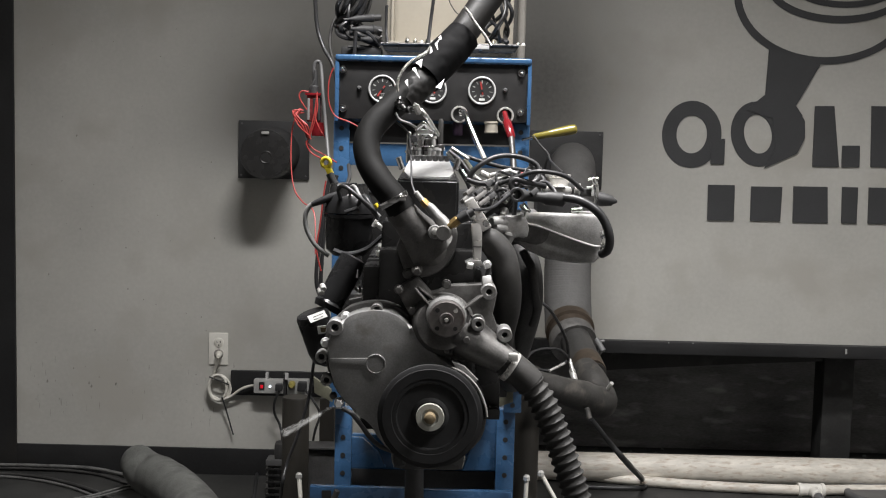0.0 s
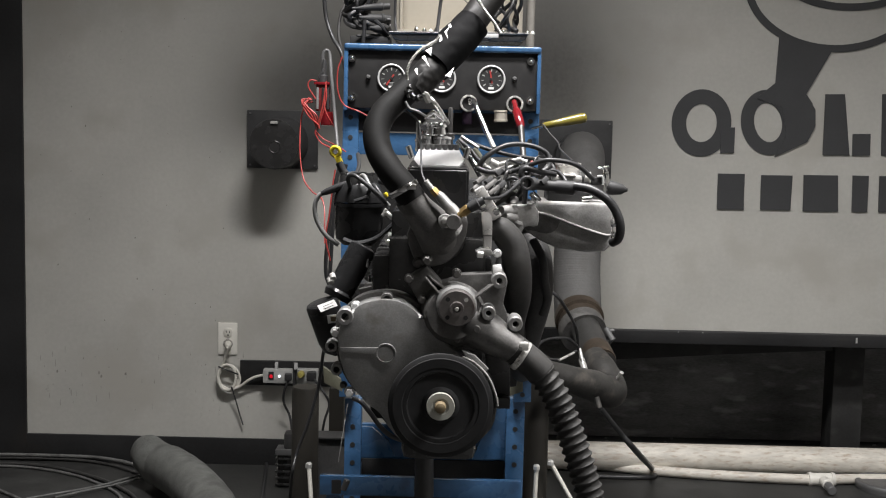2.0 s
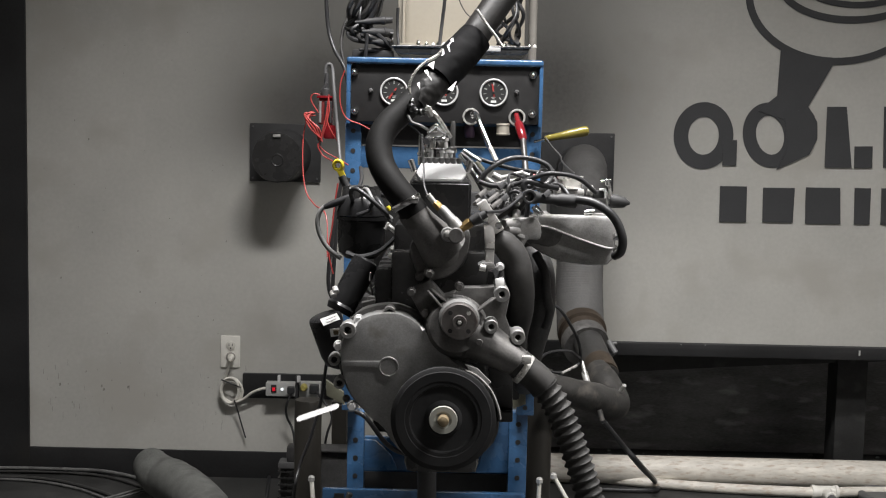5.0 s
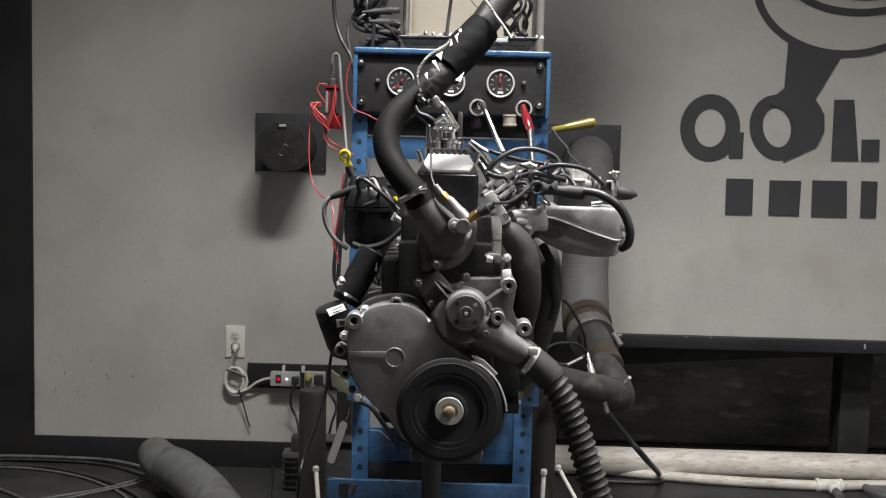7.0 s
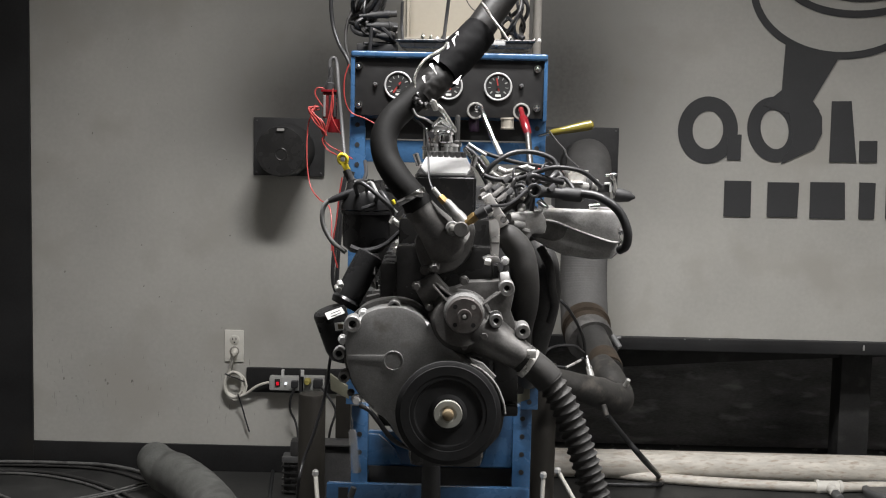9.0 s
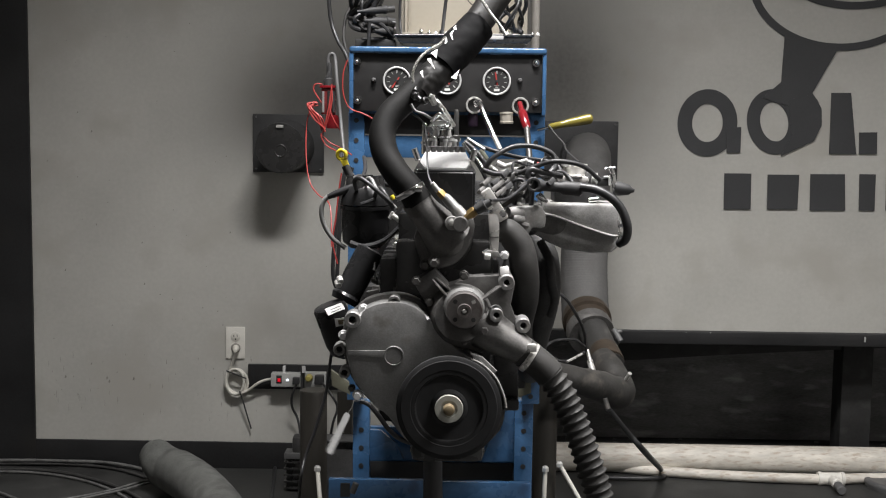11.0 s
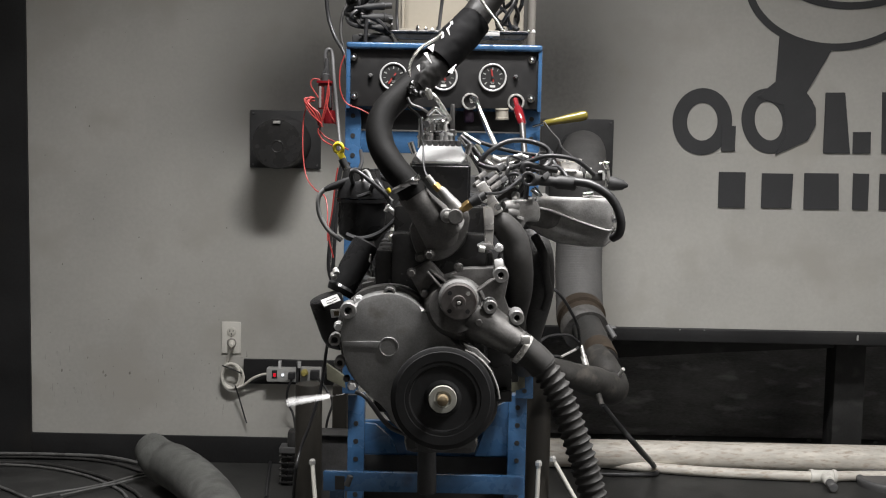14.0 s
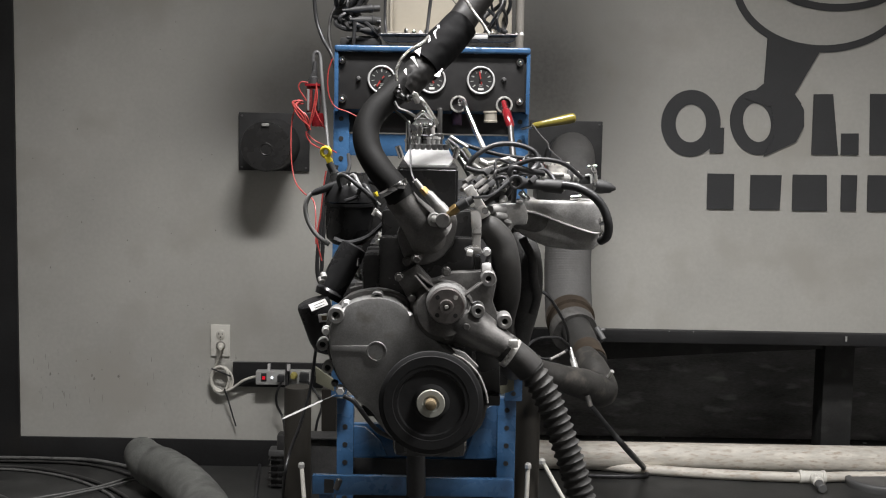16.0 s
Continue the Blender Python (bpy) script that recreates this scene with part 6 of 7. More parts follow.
part("filter_badge", plate([(p[0], p[2]) for p in ((-0.2252, 2.216, 0.9181), (-0.2077, 2.216, 0.9206), (-0.2064, 2.216, 0.906), (-0.2229, 2.216, 0.9035))], 2.2165, 2.2185, 0), LABEL, filt, "small printed badge")
part("badge_mark", plate([(p[0], p[2]) for p in ((-0.2189, 2.215, 0.9163), (-0.2086, 2.215, 0.9165), (-0.2095, 2.215, 0.9082), (-0.2177, 2.215, 0.908))], 2.215, 2.2163, 0), OCHRE, filt)

# intake side
neck = part("coolant_outlet", join(plate(((0.0497, 1.1183), (0.0694, 1.1218), (0.0697, 1.0781), (0.0687, 1.0472), (0.0548, 1.0468), (0.0528, 1.0826)), 2.15, 2.175, 0.003),
     tilted((0.0439, 2.165, 1.1598), (0.0783, 2.165, 1.108), 0.0185, 0.03, 0.003)), ALUBRIGHT, eng, "bright machined aluminium flange")
part("flange_groove", box(0.0529, 0.0687, 2.1485, 2.152, 1.0761, 1.079, 0), ALUDARK, neck)
part("flange_ear", plate(((0.0409, 1.0494), (0.0506, 1.0547), (0.0685, 1.0532), (0.0728, 1.0433), (0.0451, 1.0415)), 2.145, 2.18, 0.003), ALU, neck)
part("flange_bolt", hexbolt((0.0792, 2.14, 1.0476), 0.0062, 0.012), POLISHED, neck, "bright hex bolt")
part("flange_bolt", rod((0.0438, 2.14, 1.0456), (0.0547, 2.14, 1.0439), 0.0062, 14), STEEL, neck)
part("flange_bolt", hexbolt((0.075, 2.14, 1.1197), 0.0050, 0.012), CHROME, neck, "bright hex bolt")
part("flange_bolt", hexbolt((0.052, 2.14, 1.1309), 0.0042, 0.01), STEEL, neck, "bright hex bolt")
for a, b in (((0.0385, 2.2, 1.1659), (0.0528, 2.22, 1.1765)), ((0.0549, 2.2, 1.1552), (0.0754, 2.22, 1.171)), ((0.0613, 2.2, 1.1463), (0.0808, 2.22, 1.1599)), ((0.0336, 2.19, 1.1532), (0.0416, 2.2, 1.1609))):
    part("cast_finger", tilted(a, b, 0.0085, 0.012, 0.003), ALUDARK, neck, "dull cast finger")
part("bypass_hose", tube(((0.0664, 2.18, 1.0883), (0.0877, 2.18, 1.0829), (0.1076, 2.18, 1.0572), (0.117, 2.18, 1.0149), (0.1197, 2.2, 0.9675), (0.1133, 2.24, 0.9092), (0.1113, 2.28, 0.8381)), 0.025, 28, 8, radii=(0.020, 0.024, 0.0255, 0.0255, 0.025, 0.024, 0.023)), HOSE, eng, "thick black bypass hose")
part("exhaust_manifold", tube(((0.1528, 2.5, 1.0436), (0.1733, 2.48, 1.0114), (0.1782, 2.46, 0.9563), (0.1753, 2.48, 0.9071), (0.1623, 2.55, 0.8242), (0.1612, 2.7, 0.7336), (0.2016, 3.2, 0.6305)), 0.0276, 24, 8), IRON, eng, "dark cast iron exhaust manifold")
part("manifold_branch", tube(((0.0841, 2.5, 1.0727), (0.1244, 2.5, 1.0715), (0.1536, 2.5, 1.0584), (0.1707, 2.5, 1.0311)), 0.026, 20, 8), IRON, eng, "dark cast iron branch")
part("manifold_rib", tube(((0.1617, 2.44, 1.0438), (0.1795, 2.42, 1.0068), (0.1854, 2.42, 0.9617), (0.1924, 2.44, 0.9307), (0.1859, 2.46, 0.893)), 0.009, 12), IRON, eng)
im = part("intake_manifold", tube(((0.0808, 2.3, 1.1055), (0.1137, 2.32, 1.1048), (0.1472, 2.34, 1.0998), (0.1814, 2.36, 1.0882), (0.2217, 2.38, 1.0809), (0.2603, 2.38, 1.0775), (0.2911, 2.38, 1.076), (0.3065, 2.38, 1.0764)), 0.04, 32, 8,
     radii=(0.012, 0.016, 0.028, 0.036, 0.038, 0.038, 0.036, 0.03)), ALUDARK, eng, "cast aluminium intake manifold")
part("plenum_upper", crumple(plate(((0.1549, 1.13), (0.1933, 1.1289), (0.2912, 1.1273), (0.3012, 1.1169), (0.302, 1.0698), (0.2828, 1.0703), (0.2289, 1.0871), (0.1814, 1.104), (0.1513, 1.1096)), 2.318, 2.44, 0.007), 0.0006, 30), SANDCAST, im, "flat upper half of the plenum")
part("plenum_lower", crumple(plate(((0.1434, 1.1097), (0.1821, 1.1043), (0.2299, 1.0874), (0.2841, 1.0705), (0.3023, 1.0689), (0.3011, 1.0451), (0.2908, 1.0351), (0.2512, 1.033), (0.1995, 1.0391), (0.1668, 1.0544), (0.1427, 1.0688)), 2.33, 2.43, 0.011), 0.0012, 40), SANDCAST, im, "rough lower half of the plenum")
part("plenum_lip", tube(((0.1533, 2.318, 1.1087), (0.1811, 2.316, 1.1032), (0.2285, 2.316, 1.0863), (0.2826, 2.318, 1.0694), (0.3013, 2.322, 1.0685)), 0.0026, 8), SANDCAST, im)
for a, b, r in (((0.0894, 2.27, 1.1137), (0.1471, 2.32, 1.1084), 0.0085), ((0.096, 2.27, 1.1034), (0.1433, 2.32, 1.0944), 0.0075), ((0.0786, 2.27, 1.0914), (0.1078, 2.29, 1.0905), 0.006), ((0.1245, 2.29, 1.0952), (0.1155, 2.3, 1.0655), 0.009), ((0.1126, 2.3, 1.1217), (0.1154, 2.32, 1.1311), 0.006)):
    part("runner", lathe(a, b, ((0, r * 0.9), (0.12, r * 1.25), (0.5, r * 1.15), (1, r * 1.45)), 18), SANDCAST, im, "cast runner")
part("runner_web", crumple(plate(((0.0877, 1.1199), (0.117, 1.1239), (0.1549, 1.1217), (0.1582, 1.086), (0.1352, 1.0832), (0.1253, 1.064), (0.1104, 1.0678), (0.1128, 1.0911), (0.0885, 1.0946)), 2.285, 2.33, 0.006, 3), 0.0014, 50), SANDCAST, im, "rough cast runner block")
part("injector_rail", tilted((0.0683, 2.33, 1.1163), (0.1423, 2.34, 1.1606), 0.013, 0.02, 0.003), ALUDARK, im, "dull injector rail")
part("rail_cap", tilted((0.0913, 2.31, 1.1417), (0.1175, 2.315, 1.157), 0.010, 0.01, 0.002), ALU, im)
TB = (0.2221, 2.4, 1.1597)
TBZ = 1.2003
tb = part("throttle_body", lathe(TB, (TB[0], TB[1], TBZ), ((0, 0.024), (0.5, 0.024), (0.52, 0.0225), (0.86, 0.0225), (0.88, 0.0255), (1, 0.0255), (1, 0.0205), (0.6, 0.02)), 36), ALUBRIGHT, im, "bright machined throttle body")
part("tb_flange", box(0.192, 0.2459, 2.352, 2.44, 1.1627, 1.1779, 0.006), ALUBRIGHT, tb, "bright machined flange")
part("tb_groove", box(0.2006, 0.2328, 2.349, 2.354, 1.1739, 1.1783, 0.001), ALUDARK, tb)
part("tb_ear", box(0.1907, 0.1982, 2.35, 2.37, 1.161, 1.1891, 0.002), ALUBRIGHT, tb)
part("tb_foot", box(0.1799, 0.261, 2.345, 2.44, 1.127, 1.1628, 0.004), MATTBLACK, im, "black throttle gasket block")
part("tb_side", box(0.2426, 0.2567, 2.365, 2.43, 1.162, 1.1858, 0.004), GREYMETAL, im, "dull grey throttle side housing")
part("spindle_boss", lathe((0.2513, 2.36, 1.1733), (0.2664, 2.36, 1.1727), ((0, 0.009), (0.4, 0.009), (0.45, 0.012), (0.7, 0.012), (0.75, 0.007), (1, 0.006)), 20), STEEL, im, "bright spindle boss")
part("position_sensor", box(0.2623, 0.2839, 2.35, 2.39, 1.1599, 1.175, 0.003), MATTBLACK, im, "black position sensor")
part("sensor_clip", tube(((0.2737, 2.35, 1.1776), (0.2831, 2.348, 1.1769), (0.2848, 2.348, 1.1619)), 0.0022, 8), LABEL, im, "white clip")
part("throttle_arm", plate(((0.286, 1.1959), (0.2924, 1.1982), (0.2964, 1.1789), (0.2997, 1.1508), (0.2932, 1.1496), (0.2911, 1.1766)), 2.35, 2.356, 0.001), STEEL, im, "bright throttle arm")
for a, b, r in (((0.2752, 2.35, 1.1927), (0.2955, 2.35, 1.1954), 0.0028), ((0.2851, 2.345, 1.1975), (0.2888, 2.345, 1.1858), 0.004), ((0.2843, 2.35, 1.1811), (0.294, 2.35, 1.1523), 0.002), ((0.2431, 2.33, 1.1339), (0.2643, 2.33, 1.1366), 0.005), ((0.1422, 2.28, 1.1448), (0.1562, 2.28, 1.1347), 0.0045)):
    part("throttle_pin", rod(a, b, r, 10), CHROME, im)
part("idle_sensor", lathe((0.2946, 2.36, 1.1564), (0.3339, 2.36, 1.1519), ((0, 0.014), (0.3, 0.0135), (0.75, 0.010), (0.85, 0.006), (1, 0.003)), 18), MATTBLACK, im, "black idle sensor")
part("fuel_rail", lathe((0.1353, 2.28, 1.1641), (0.2278, 2.3, 1.1558), ((0, 0.012), (0.15, 0.013), (0.2, 0.010), (0.55, 0.010), (0.6, 0.013), (0.95, 0.014), (1, 0.010)), 18), MATTBLACK, im, "black fuel rail")
part("rail_end", collar((0.1353, 2.262, 1.165), (0, -1, 0), 0.0135, 0.0083, 0.02), MATTBLACK, im)
part("vacuum_hose", tube(((0.2246, 2.29, 1.1605), (0.2521, 2.28, 1.1565), (0.2798, 2.27, 1.142), (0.2995, 2.27, 1.1194), (0.31, 2.27, 1.0902), (0.3091, 2.28, 1.0661), (0.3004, 2.3, 1.0554)), 0.0084, 16), RUBBER, im, "black vacuum hose")
part("hose_end", join(rod((0.3, 2.3, 1.096), (0.3011, 2.29, 1.0883), 0.006, 10), rod((0.2997, 2.3, 1.0746), (0.3039, 2.29, 1.0692), 0.004, 10)), CHROME, im, "bright fitting")
bits = random.Random(11)
for k in range(26):
    u, v = bits.uniform(0, 1), bits.uniform(0, 1)
    a = Vector((0.0568, 2.3, 1.1325)).lerp(Vector((0.1498, 2.34, 1.1906)), u) + Vector((bits.uniform(-0.012, 0.012), bits.uniform(-0.02, 0.04), bits.uniform(-0.022, 0.018)))
    d = Vector((bits.uniform(-1, 1), bits.uniform(-0.5, 0.5), bits.uniform(-0.6, 1))).normalized() * bits.uniform(0.008, 0.022)
    part("terminal", rod(tuple(a), tuple(a + d), bits.uniform(0.0018, 0.004), 8), (POLISHED, MATTBLACK, STEEL, ALUDARK)[k % 4], eng, "small terminal or clip" if k % 2 else "")
for k in range(7):
    u = k / 6
    a = Vector((0.0539, 2.26, 1.1287)).lerp(Vector((0.1544, 2.32, 1.1733)), u)
    e = a + Vector((bits.uniform(0.01, 0.04), bits.uniform(0, 0.06), bits.uniform(0.02, 0.05)))
    m = (a + e) / 2 + Vector((bits.uniform(-0.02, 0.02), -0.01, bits.uniform(0.0, 0.03)))
    part("wiring", tube((tuple(a), tuple(m), tuple(e)), bits.uniform(0.0016, 0.003), 8), CABLE if k % 2 else DUSTY, eng, "thin wire")
for k in range(10):
    a = Vector((-0.1515, 2.3, 1.0336)) + Vector((bits.uniform(-0.02, 0.035), bits.uniform(-0.03, 0.03), bits.uniform(-0.08, 0.0)))
    d = Vector((bits.uniform(-0.4, 0.4), bits.uniform(-0.3, 0.3), -1)).normalized() * bits.uniform(0.01, 0.035)
    part("terminal", rod(tuple(a), tuple(a + d), bits.uniform(0.002, 0.0045), 8), (STEEL, MATTBLACK, ALUDARK)[k % 3], eng)
# injectors, coils of wire and connectors along the head
for k, (a, b, m) in enumerate((((0.0498, 2.3, 1.1536), (0.0669, 2.28, 1.1277), ALU), ((0.066, 2.36, 1.1639), (0.0871, 2.32, 1.1363), MATTBLACK), ((0.0914, 2.4, 1.1648), (0.11, 2.35, 1.1307), ALUDARK), ((0.1173, 2.44, 1.1725), (0.1321, 2.38, 1.1338), MATTBLACK))):
    part("injector", lathe(a, b, ((0, 0.006), (0.2, 0.010), (0.55, 0.010), (0.6, 0.013), (1, 0.012)), 16), m, eng, "fuel injector body")
rods = (((0.0055, 2.4, 1.2376), (0.0281, 2.38, 1.2101), CHROME, 4.5), ((0.028, 2.38, 1.2123), (0.0436, 2.36, 1.1894), CHROME, 5), ((0.0144, 2.44, 1.2461), (0.0481, 2.42, 1.225), STEEL, 3), ((0.0565, 2.34, 1.1754), (0.1013, 2.34, 1.1915), STEEL, 4.5), ((0.0869, 2.36, 1.1948), (0.1289, 2.36, 1.2066), ALUBRIGHT, 5),
        ((0.0956, 2.3, 1.1462), (0.113, 2.3, 1.1679), CHROME, 3.5), ((0.1031, 2.38, 1.1879), (0.1412, 2.38, 1.1954), STEEL, 4), ((0.0699, 2.38, 1.2013), (0.0921, 2.38, 1.1909), ALUBRIGHT, 6), ((0.1486, 2.3, 1.1475), (0.1629, 2.3, 1.1309), CHROME, 3.5), ((0.0374, 2.44, 1.2232), (0.0513, 2.44, 1.2046), TAN, 7), ((0.056, 2.34, 1.1947), (0.0692, 2.34, 1.1843), ALUBRIGHT, 5))
for a, b, m, r in rods:
    part("linkage_rod", rod(a, b, r * 0.00108, 10), m, eng, "bright linkage piece")
wires = ((((0.0088, 2.4, 1.2399), (0.031, 2.38, 1.2222), (0.0476, 2.36, 1.2014), (0.0668, 2.33, 1.1846), (0.1003, 2.31, 1.182), (0.1418, 2.3, 1.1982), (0.1777, 2.29, 1.2079), (0.2263, 2.3, 1.2003), (0.2634, 2.32, 1.1727)), 4.2),
         (((0.0429, 2.32, 1.1887), (0.0625, 2.32, 1.2126), (0.0944, 2.33, 1.2313), (0.1269, 2.34, 1.2351), (0.1594, 2.34, 1.2284), (0.1781, 2.34, 1.2149), (0.177, 2.33, 1.1916), (0.1488, 2.32, 1.1806), (0.1113, 2.32, 1.1861), (0.0681, 2.3, 1.1827), (0.0425, 2.3, 1.1894)), 4.6),
         (((0.0111, 2.45, 1.2426), (0.0597, 2.44, 1.2249), (0.1153, 2.42, 1.2111), (0.1697, 2.4, 1.2042), (0.1929, 2.38, 1.1901), (0.1809, 2.36, 1.1754)), 4.0),
         (((0.1258, 2.28, 1.1639), (0.1098, 2.28, 1.174), (0.0891, 2.28, 1.163), (0.0573, 2.24, 1.1363), (0.0312, 2.2, 1.13)), 3.4),
         (((0.0523, 2.12, 1.1437), (0.0866, 2.2, 1.1436), (0.1195, 2.26, 1.1647), (0.1424, 2.3, 1.1771), (0.1649, 2.32, 1.1789)), 2.6),
         (((0.1428, 2.3, 1.1633), (0.1265, 2.3, 1.1788), (0.1335, 2.3, 1.1917), (0.1633, 2.3, 1.185), (0.1908, 2.31, 1.1799)), 5.5),
         (((0.0152, 2.5, 1.2248), (0.0444, 2.46, 1.1812), (0.0591, 2.42, 1.1497), (0.0661, 2.36, 1.1203)), 4.0),
         (((0.1087, 2.34, 1.1227), (0.1233, 2.32, 1.1404), (0.1345, 2.3, 1.1578), (0.1319, 2.3, 1.1046)), 4.5),
         (((0.1656, 2.33, 1.1785), (0.1876, 2.34, 1.1872), (0.204, 2.34, 1.179), (0.2191, 2.32, 1.1567)), 4.0))
for pts, r in wires:
    part("wiring", tube(pts, r * 0.00107, 10), CABLE, eng, "black wiring loom")
for pts, r in ((((0.0683, 2.26, 1.1353), (0.088, 2.3, 1.1545), (0.1058, 2.34, 1.1852), (0.1227, 2.34, 1.1963)), 3.0), (((0.073, 2.24, 1.1305), (0.1009, 2.3, 1.1485), (0.1233, 2.34, 1.1748), (0.1499, 2.34, 1.1863)), 3.2), (((0.1594, 2.5, 1.2054), (0.1553, 2.48, 1.1854), (0.159, 2.46, 1.1727)), 2.4)):
    part("wiring", tube(pts, r * 0.00107, 10), DUSTY if r != 2.4 else RED, eng, "thin wire")
for c in ((0.0592, 2.26, 1.1633), (0.0833, 2.26, 1.1566), (0.1098, 2.27, 1.1567), (0.1619, 2.27, 1.1653), (0.0788, 2.3, 1.1776)):
    part("connector", tilted(c, shift(c, 0.011, 0.008, 0.01), 0.010, 0.010, 0.002), MATTBLACK, eng, "black plug connector")
# added dark block and widened rear plate keep gaps around the engine dark
part("gap_block", box(-0.1726, -0.0946, 2.6, 2.8, 0.9787, 1.1534, 0.006), BLACK, eng, "black block closing the gap behind the distributor")
part("rear_wall", box(-0.2170, 0.1614, 2.83, 2.86, 0.6595, 1.1459, 0.01), MATTBLACK, eng, "dark bell housing plate")
part("left_side_parts", box(-0.2106, -0.1527, 2.5, 2.75, 0.8009, 0.9420, 0.008), BLACK, eng, "black starter motor")
part("right_side_parts", lathe((0.1249, 2.5, 1.0081), (0.119, 2.5, 0.8084), ((0, 0.03), (0.1, 0.036), (0.9, 0.036), (1, 0.03)), 20), IRON, eng, "dark iron exhaust branch")

# ---- loose plastic tag tied to a cover bolt ----
TB0 = Vector((-0.1696, 2.085, 0.7921))
tag = thing("plastic_tag", tuple(TB0), "clear white plastic tag swinging on a thin wire", "plastic tag")
part("strip", plate([(TB0.x + x, TB0.z + z) for x, z in ((-0.004, 0.038), (0.004, 0.038), (0.0068, 0.034), (0.0068, -0.034), (0.004, -0.039), (-0.004, -0.039), (-0.0068, -0.034), (-0.0068, 0.034))], TB0.y - 0.0004, TB0.y + 0.0004, 0, 0), TAG, tag)
for k in range(3):
    part("print_bar", box(TB0.x - 0.0008, TB0.x + 0.0008, TB0.y - 0.0008, TB0.y - 0.0005, TB0.z - 0.026 + 0.018 * k, TB0.z - 0.014 + 0.018 * k), STRIPGREY, tag)
part("tie_wire", tube((tuple(TB0 + Vector((0, 0, 0.036))), tuple(TB0 + Vector((0.002, 0, 0.05))), tuple(TB0 + Vector((0.0, 0, 0.064)))), 0.0006, 6), GREYCABLE, tag, "thin wire")

# ---- what moves ----
# the engine rocks on its mounts when it is revved: seconds, share of the full kick
ROCK = ((0, 0), (13.1, 0), (13.3, 0.0), (13.4, 0.1), (13.5, 1.0), (13.6, 0.1), (13.7, 0.0), (13.8, 0.2), (13.9, 0.4), (14.0, 0.05), (14.2, 0), (16.0, 0))
KICK = (0.0012, 0.0078, 2.0)    # metres right, metres up, degrees of roll about the crank


def rocked(share):
    c = Vector(CP)
    m = Matrix.Translation(c) @ pose(KICK[0] * share, 0, KICK[1] * share, 0, KICK[2] * share, 0) @ Matrix.Translation(-c)
    return m


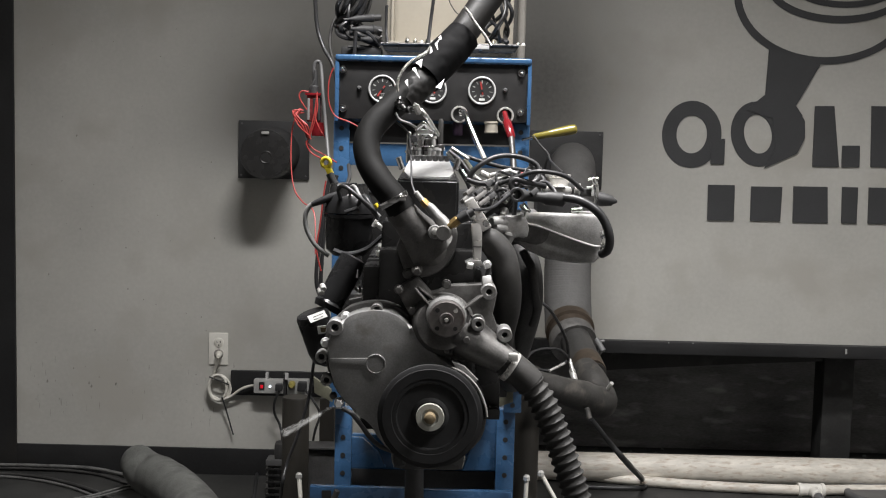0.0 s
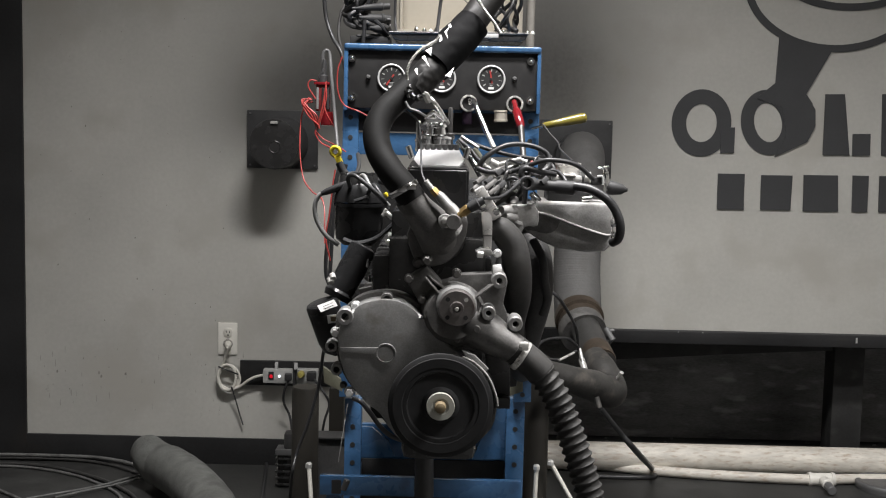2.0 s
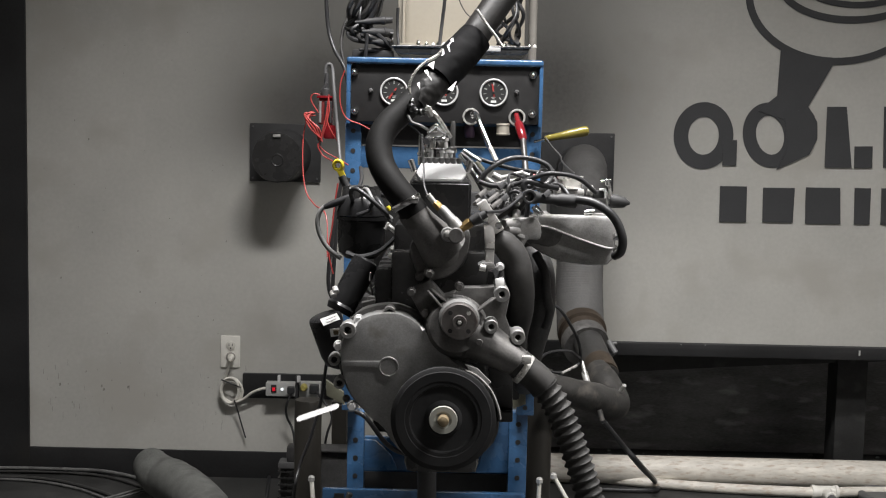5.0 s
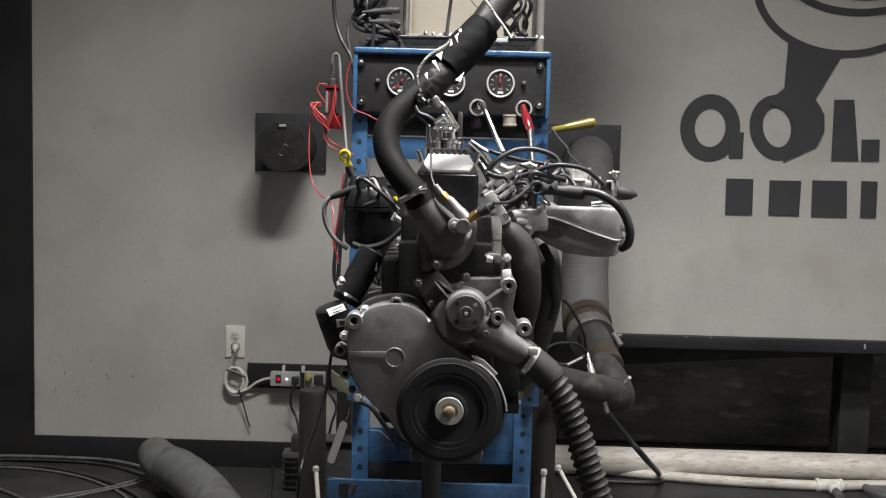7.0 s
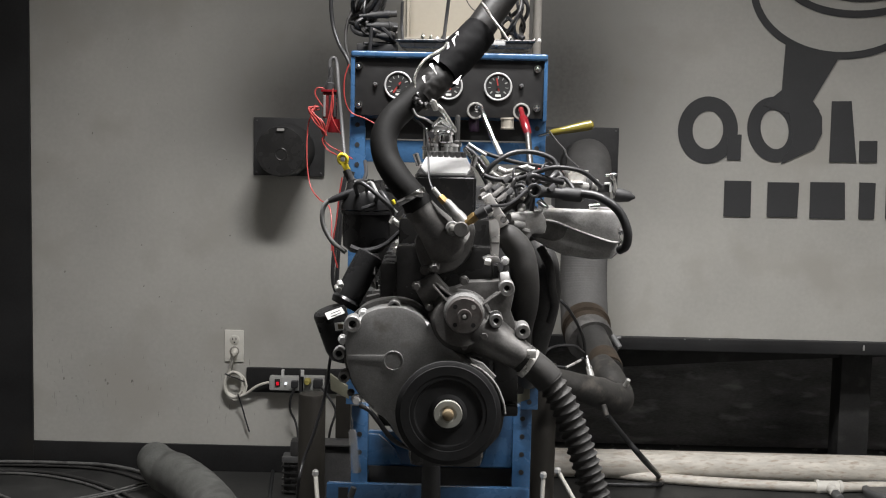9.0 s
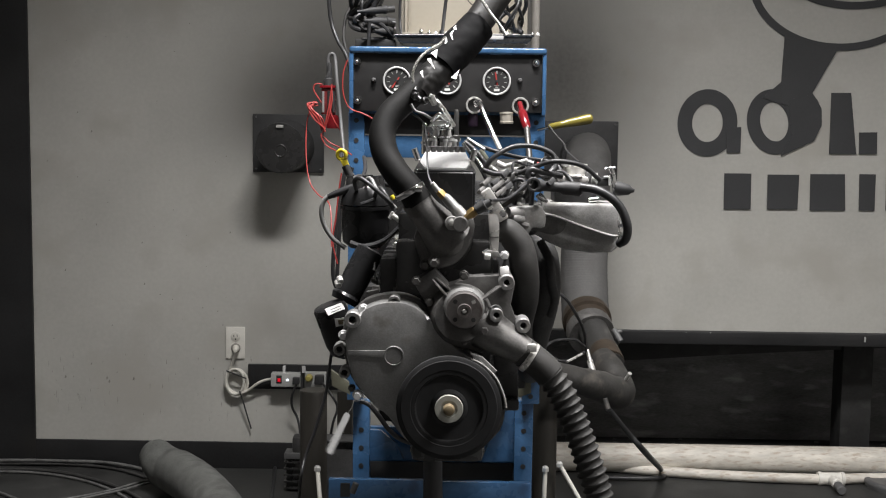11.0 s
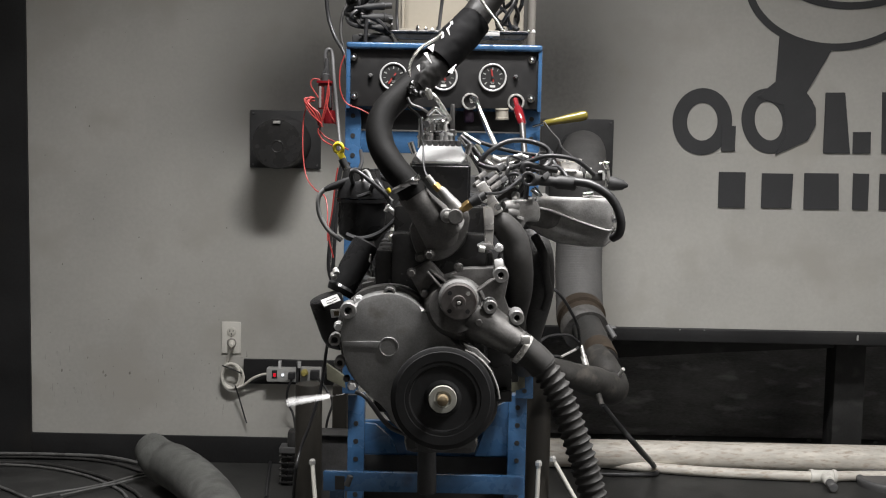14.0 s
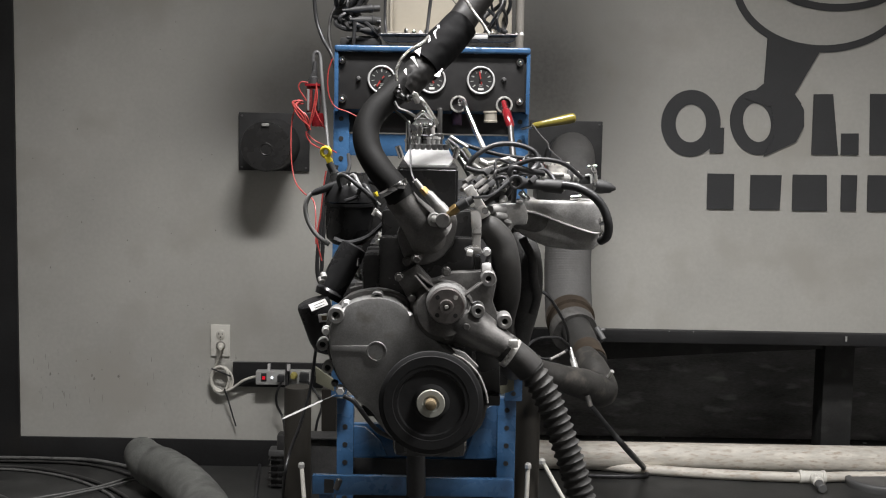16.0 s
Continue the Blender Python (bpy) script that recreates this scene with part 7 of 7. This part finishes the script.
# seconds, angle of the tag's place from straight down, angle of the strip, twist about its length, metres from the bolt, lean back
TAG_ROWS = (
    (0.0, 60, 60, 86, 0.074), (0.1, 28, 26, 25, 0.074, 25), (0.2, 36, 34, 62, 0.074), (0.3, 22, 20, 78, 0.072), (0.4, 4, 2, 20, 0.08), (0.5, -8, -22, 10, 0.084), (0.6, 3, 0, 20, 0.08), (0.7, 32, 34, 40, 0.07),
    (0.8, 50, 46, 15, 0.076), (0.9, 60, 58, 78, 0.076), (1.0, 55, 52, 68, 0.076), (1.1, 36, 32, 60, 0.074), (1.2, 26, 22, 74, 0.08), (1.3, 10, 8, 40, 0.078), (1.4, 36, 36, 86, 0.074), (1.5, 68, 70, 78, 0.078),
    (1.6, 76, 75, 80, 0.08), (1.7, 55, 55, 80, 0.078), (1.8, 8, 0, 30, 0.084), (1.9, 4, 4, 87, 0.084), (2.0, 8, 8, 87, 0.084), (2.1, 14, 8, 50, 0.084), (2.2, 28, 28, 62, 0.082), (2.3, 22, 16, 80, 0.08), (2.4, 20, 20, 15, 0.084, 30),
    (2.5, 22, 14, 15, 0.084), (2.6, 14, 8, 80, 0.084), (2.7, 0, -8, 8, 0.086), (2.8, -10, -20, 5, 0.088), (2.9, -4, -3, 5, 0.088), (3.0, 6, 10, 20, 0.086), (3.1, 24, 25, 70, 0.082),
    (3.5, 62, 60, 50, 0.076), (3.9, 10, 6, 20, 0.084), (4.3, -6, -15, 10, 0.086), (4.7, 40, 38, 50, 0.078), (5.0, 78, 70, 60, 0.06),
    (5.3, 108, 20, 10, 0.046, 60), (5.4, 104, 30, 10, 0.05, 50), (5.5, 98, 20, 5, 0.05, 35), (5.6, 45, 70, 50, 0.06), (5.7, 32, 28, 10, 0.074, 45), (5.8, 46, 42, 80, 0.074), (5.9, 60, 62, 82, 0.074), (6.0, 48, 50, 50, 0.06, 45), (6.1, 34, 28, 80, 0.074),
    (6.2, 52, 50, 45, 0.074), (6.3, 26, 20, 84, 0.078), (6.4, 16, 14, 87, 0.08), (6.5, 0, 0, 78, 0.084), (6.6, 10, 5, 10, 0.084), (6.7, 18, 20, 15, 0.084), (6.8, 14, 10, 76, 0.084), (6.9, 16, 14, 80, 0.086), (7.0, 23, 18, 10, 0.088),
    (7.2, 12, 12, 78, 0.088), (7.4, 46, 46, 50, 0.086), (7.5, 58, 60, 20, 0.08), (7.6, 46, 44, 58, 0.08), (7.8, 36, 26, 82, 0.074), (8.0, 30, 29, 76, 0.078), (8.2, 66, 70, 40, 0.084), (8.4, 74, 80, 68, 0.086), (8.5, 40, 30, 15, 0.076),
    (8.6, 44, 46, 40, 0.056), (8.8, 46, 44, 10, 0.08), (9.0, 2, -6, 10, 0.09), (9.1, -8, -18, 76, 0.09), (9.2, 0, -8, 5, 0.088),
    (9.6, 30, 34, 50, 0.08), (10.0, 70, 68, 40, 0.078), (10.4, 15, 10, 25, 0.084), (10.8, -5, -12, 10, 0.086), (11.1, 45, 45, 50, 0.07),
    (11.4, 78, 72, 30, 0.055), (11.5, 80, 114, 45, 0.05), (11.6, 62, 60, 82, 0.078), (11.8, 80, 78, 80, 0.078), (12.0, 18, 24, 50, 0.078), (12.2, 18, 16, 80, 0.08), (12.4, 58, 58, 20, 0.08), (12.5, 62, 63, 50, 0.078), (12.6, 40, 36, 86, 0.07),
    (12.8, 14, 8, 76, 0.08), (13.0, 40, 40, 86, 0.07), (13.1, 72, 76, 80, 0.075), (13.2, 81, 92, 55, 0.08), (13.3, 56, 60, 82, 0.076), (13.4, 20, 10, 20, 0.08), (13.5, -4, -18, 12, 0.088), (13.6, 10, 10, 60, 0.085), (13.7, 28, 26, 25, 0.084),
    (13.8, 76, 78, 70, 0.082), (13.9, 96, 106, 76, 0.082), (14.0, 72, 80, 70, 0.08), (14.1, 42, 34, 62, 0.08), (14.2, 8, -14, 50, 0.08), (14.4, 30, 30, 86, 0.08), (14.5, 66, 68, 70, 0.078), (14.6, 92, 94, 55, 0.09), (14.8, 56, 56, 80, 0.074), (15.0, 38, 58, 50, 0.058),
    (15.2, 82, 80, 62, 0.062), (15.4, 68, 62, 30, 0.076), (15.5, 66, 64, 80, 0.074), (15.7, 44, 16, 15, 0.076), (15.9, 58, 58, 70, 0.074), (16.0, 62, 64, 80, 0.074))


def motions():
    root = Vector(ROOT)
    walk(eng, [(t, rocked(s) @ Matrix.Translation(root)) for t, s in ROCK])
    bolt = Vector((-0.1718, 2.085, 0.806))
    rows = []
    for t, a, s, twist, far, *lean in TAG_ROWS:
        q = radians(a)
        away = -lean[0] if lean else 0
        at = bolt + Vector((-math.sin(q), 0, -math.cos(q))) * far
        rows.append((t, Matrix.Translation(at) @ pose(0, 0, 0, away, 0, 0) @ pose(0, 0, 0, 0, s, 0) @ pose(0, 0, 0, 0, 0, -(twist if twist < 74 else 88))))
    walk(tag, rows)
    # the crank pulley turns steadily
    mid = bal.location.copy()
    walk(bal, [(i * 0.2, Matrix.Translation(mid) @ pose(0, 0, 0, 0, 72 * i, 0)) for i in range(81)])


motions()
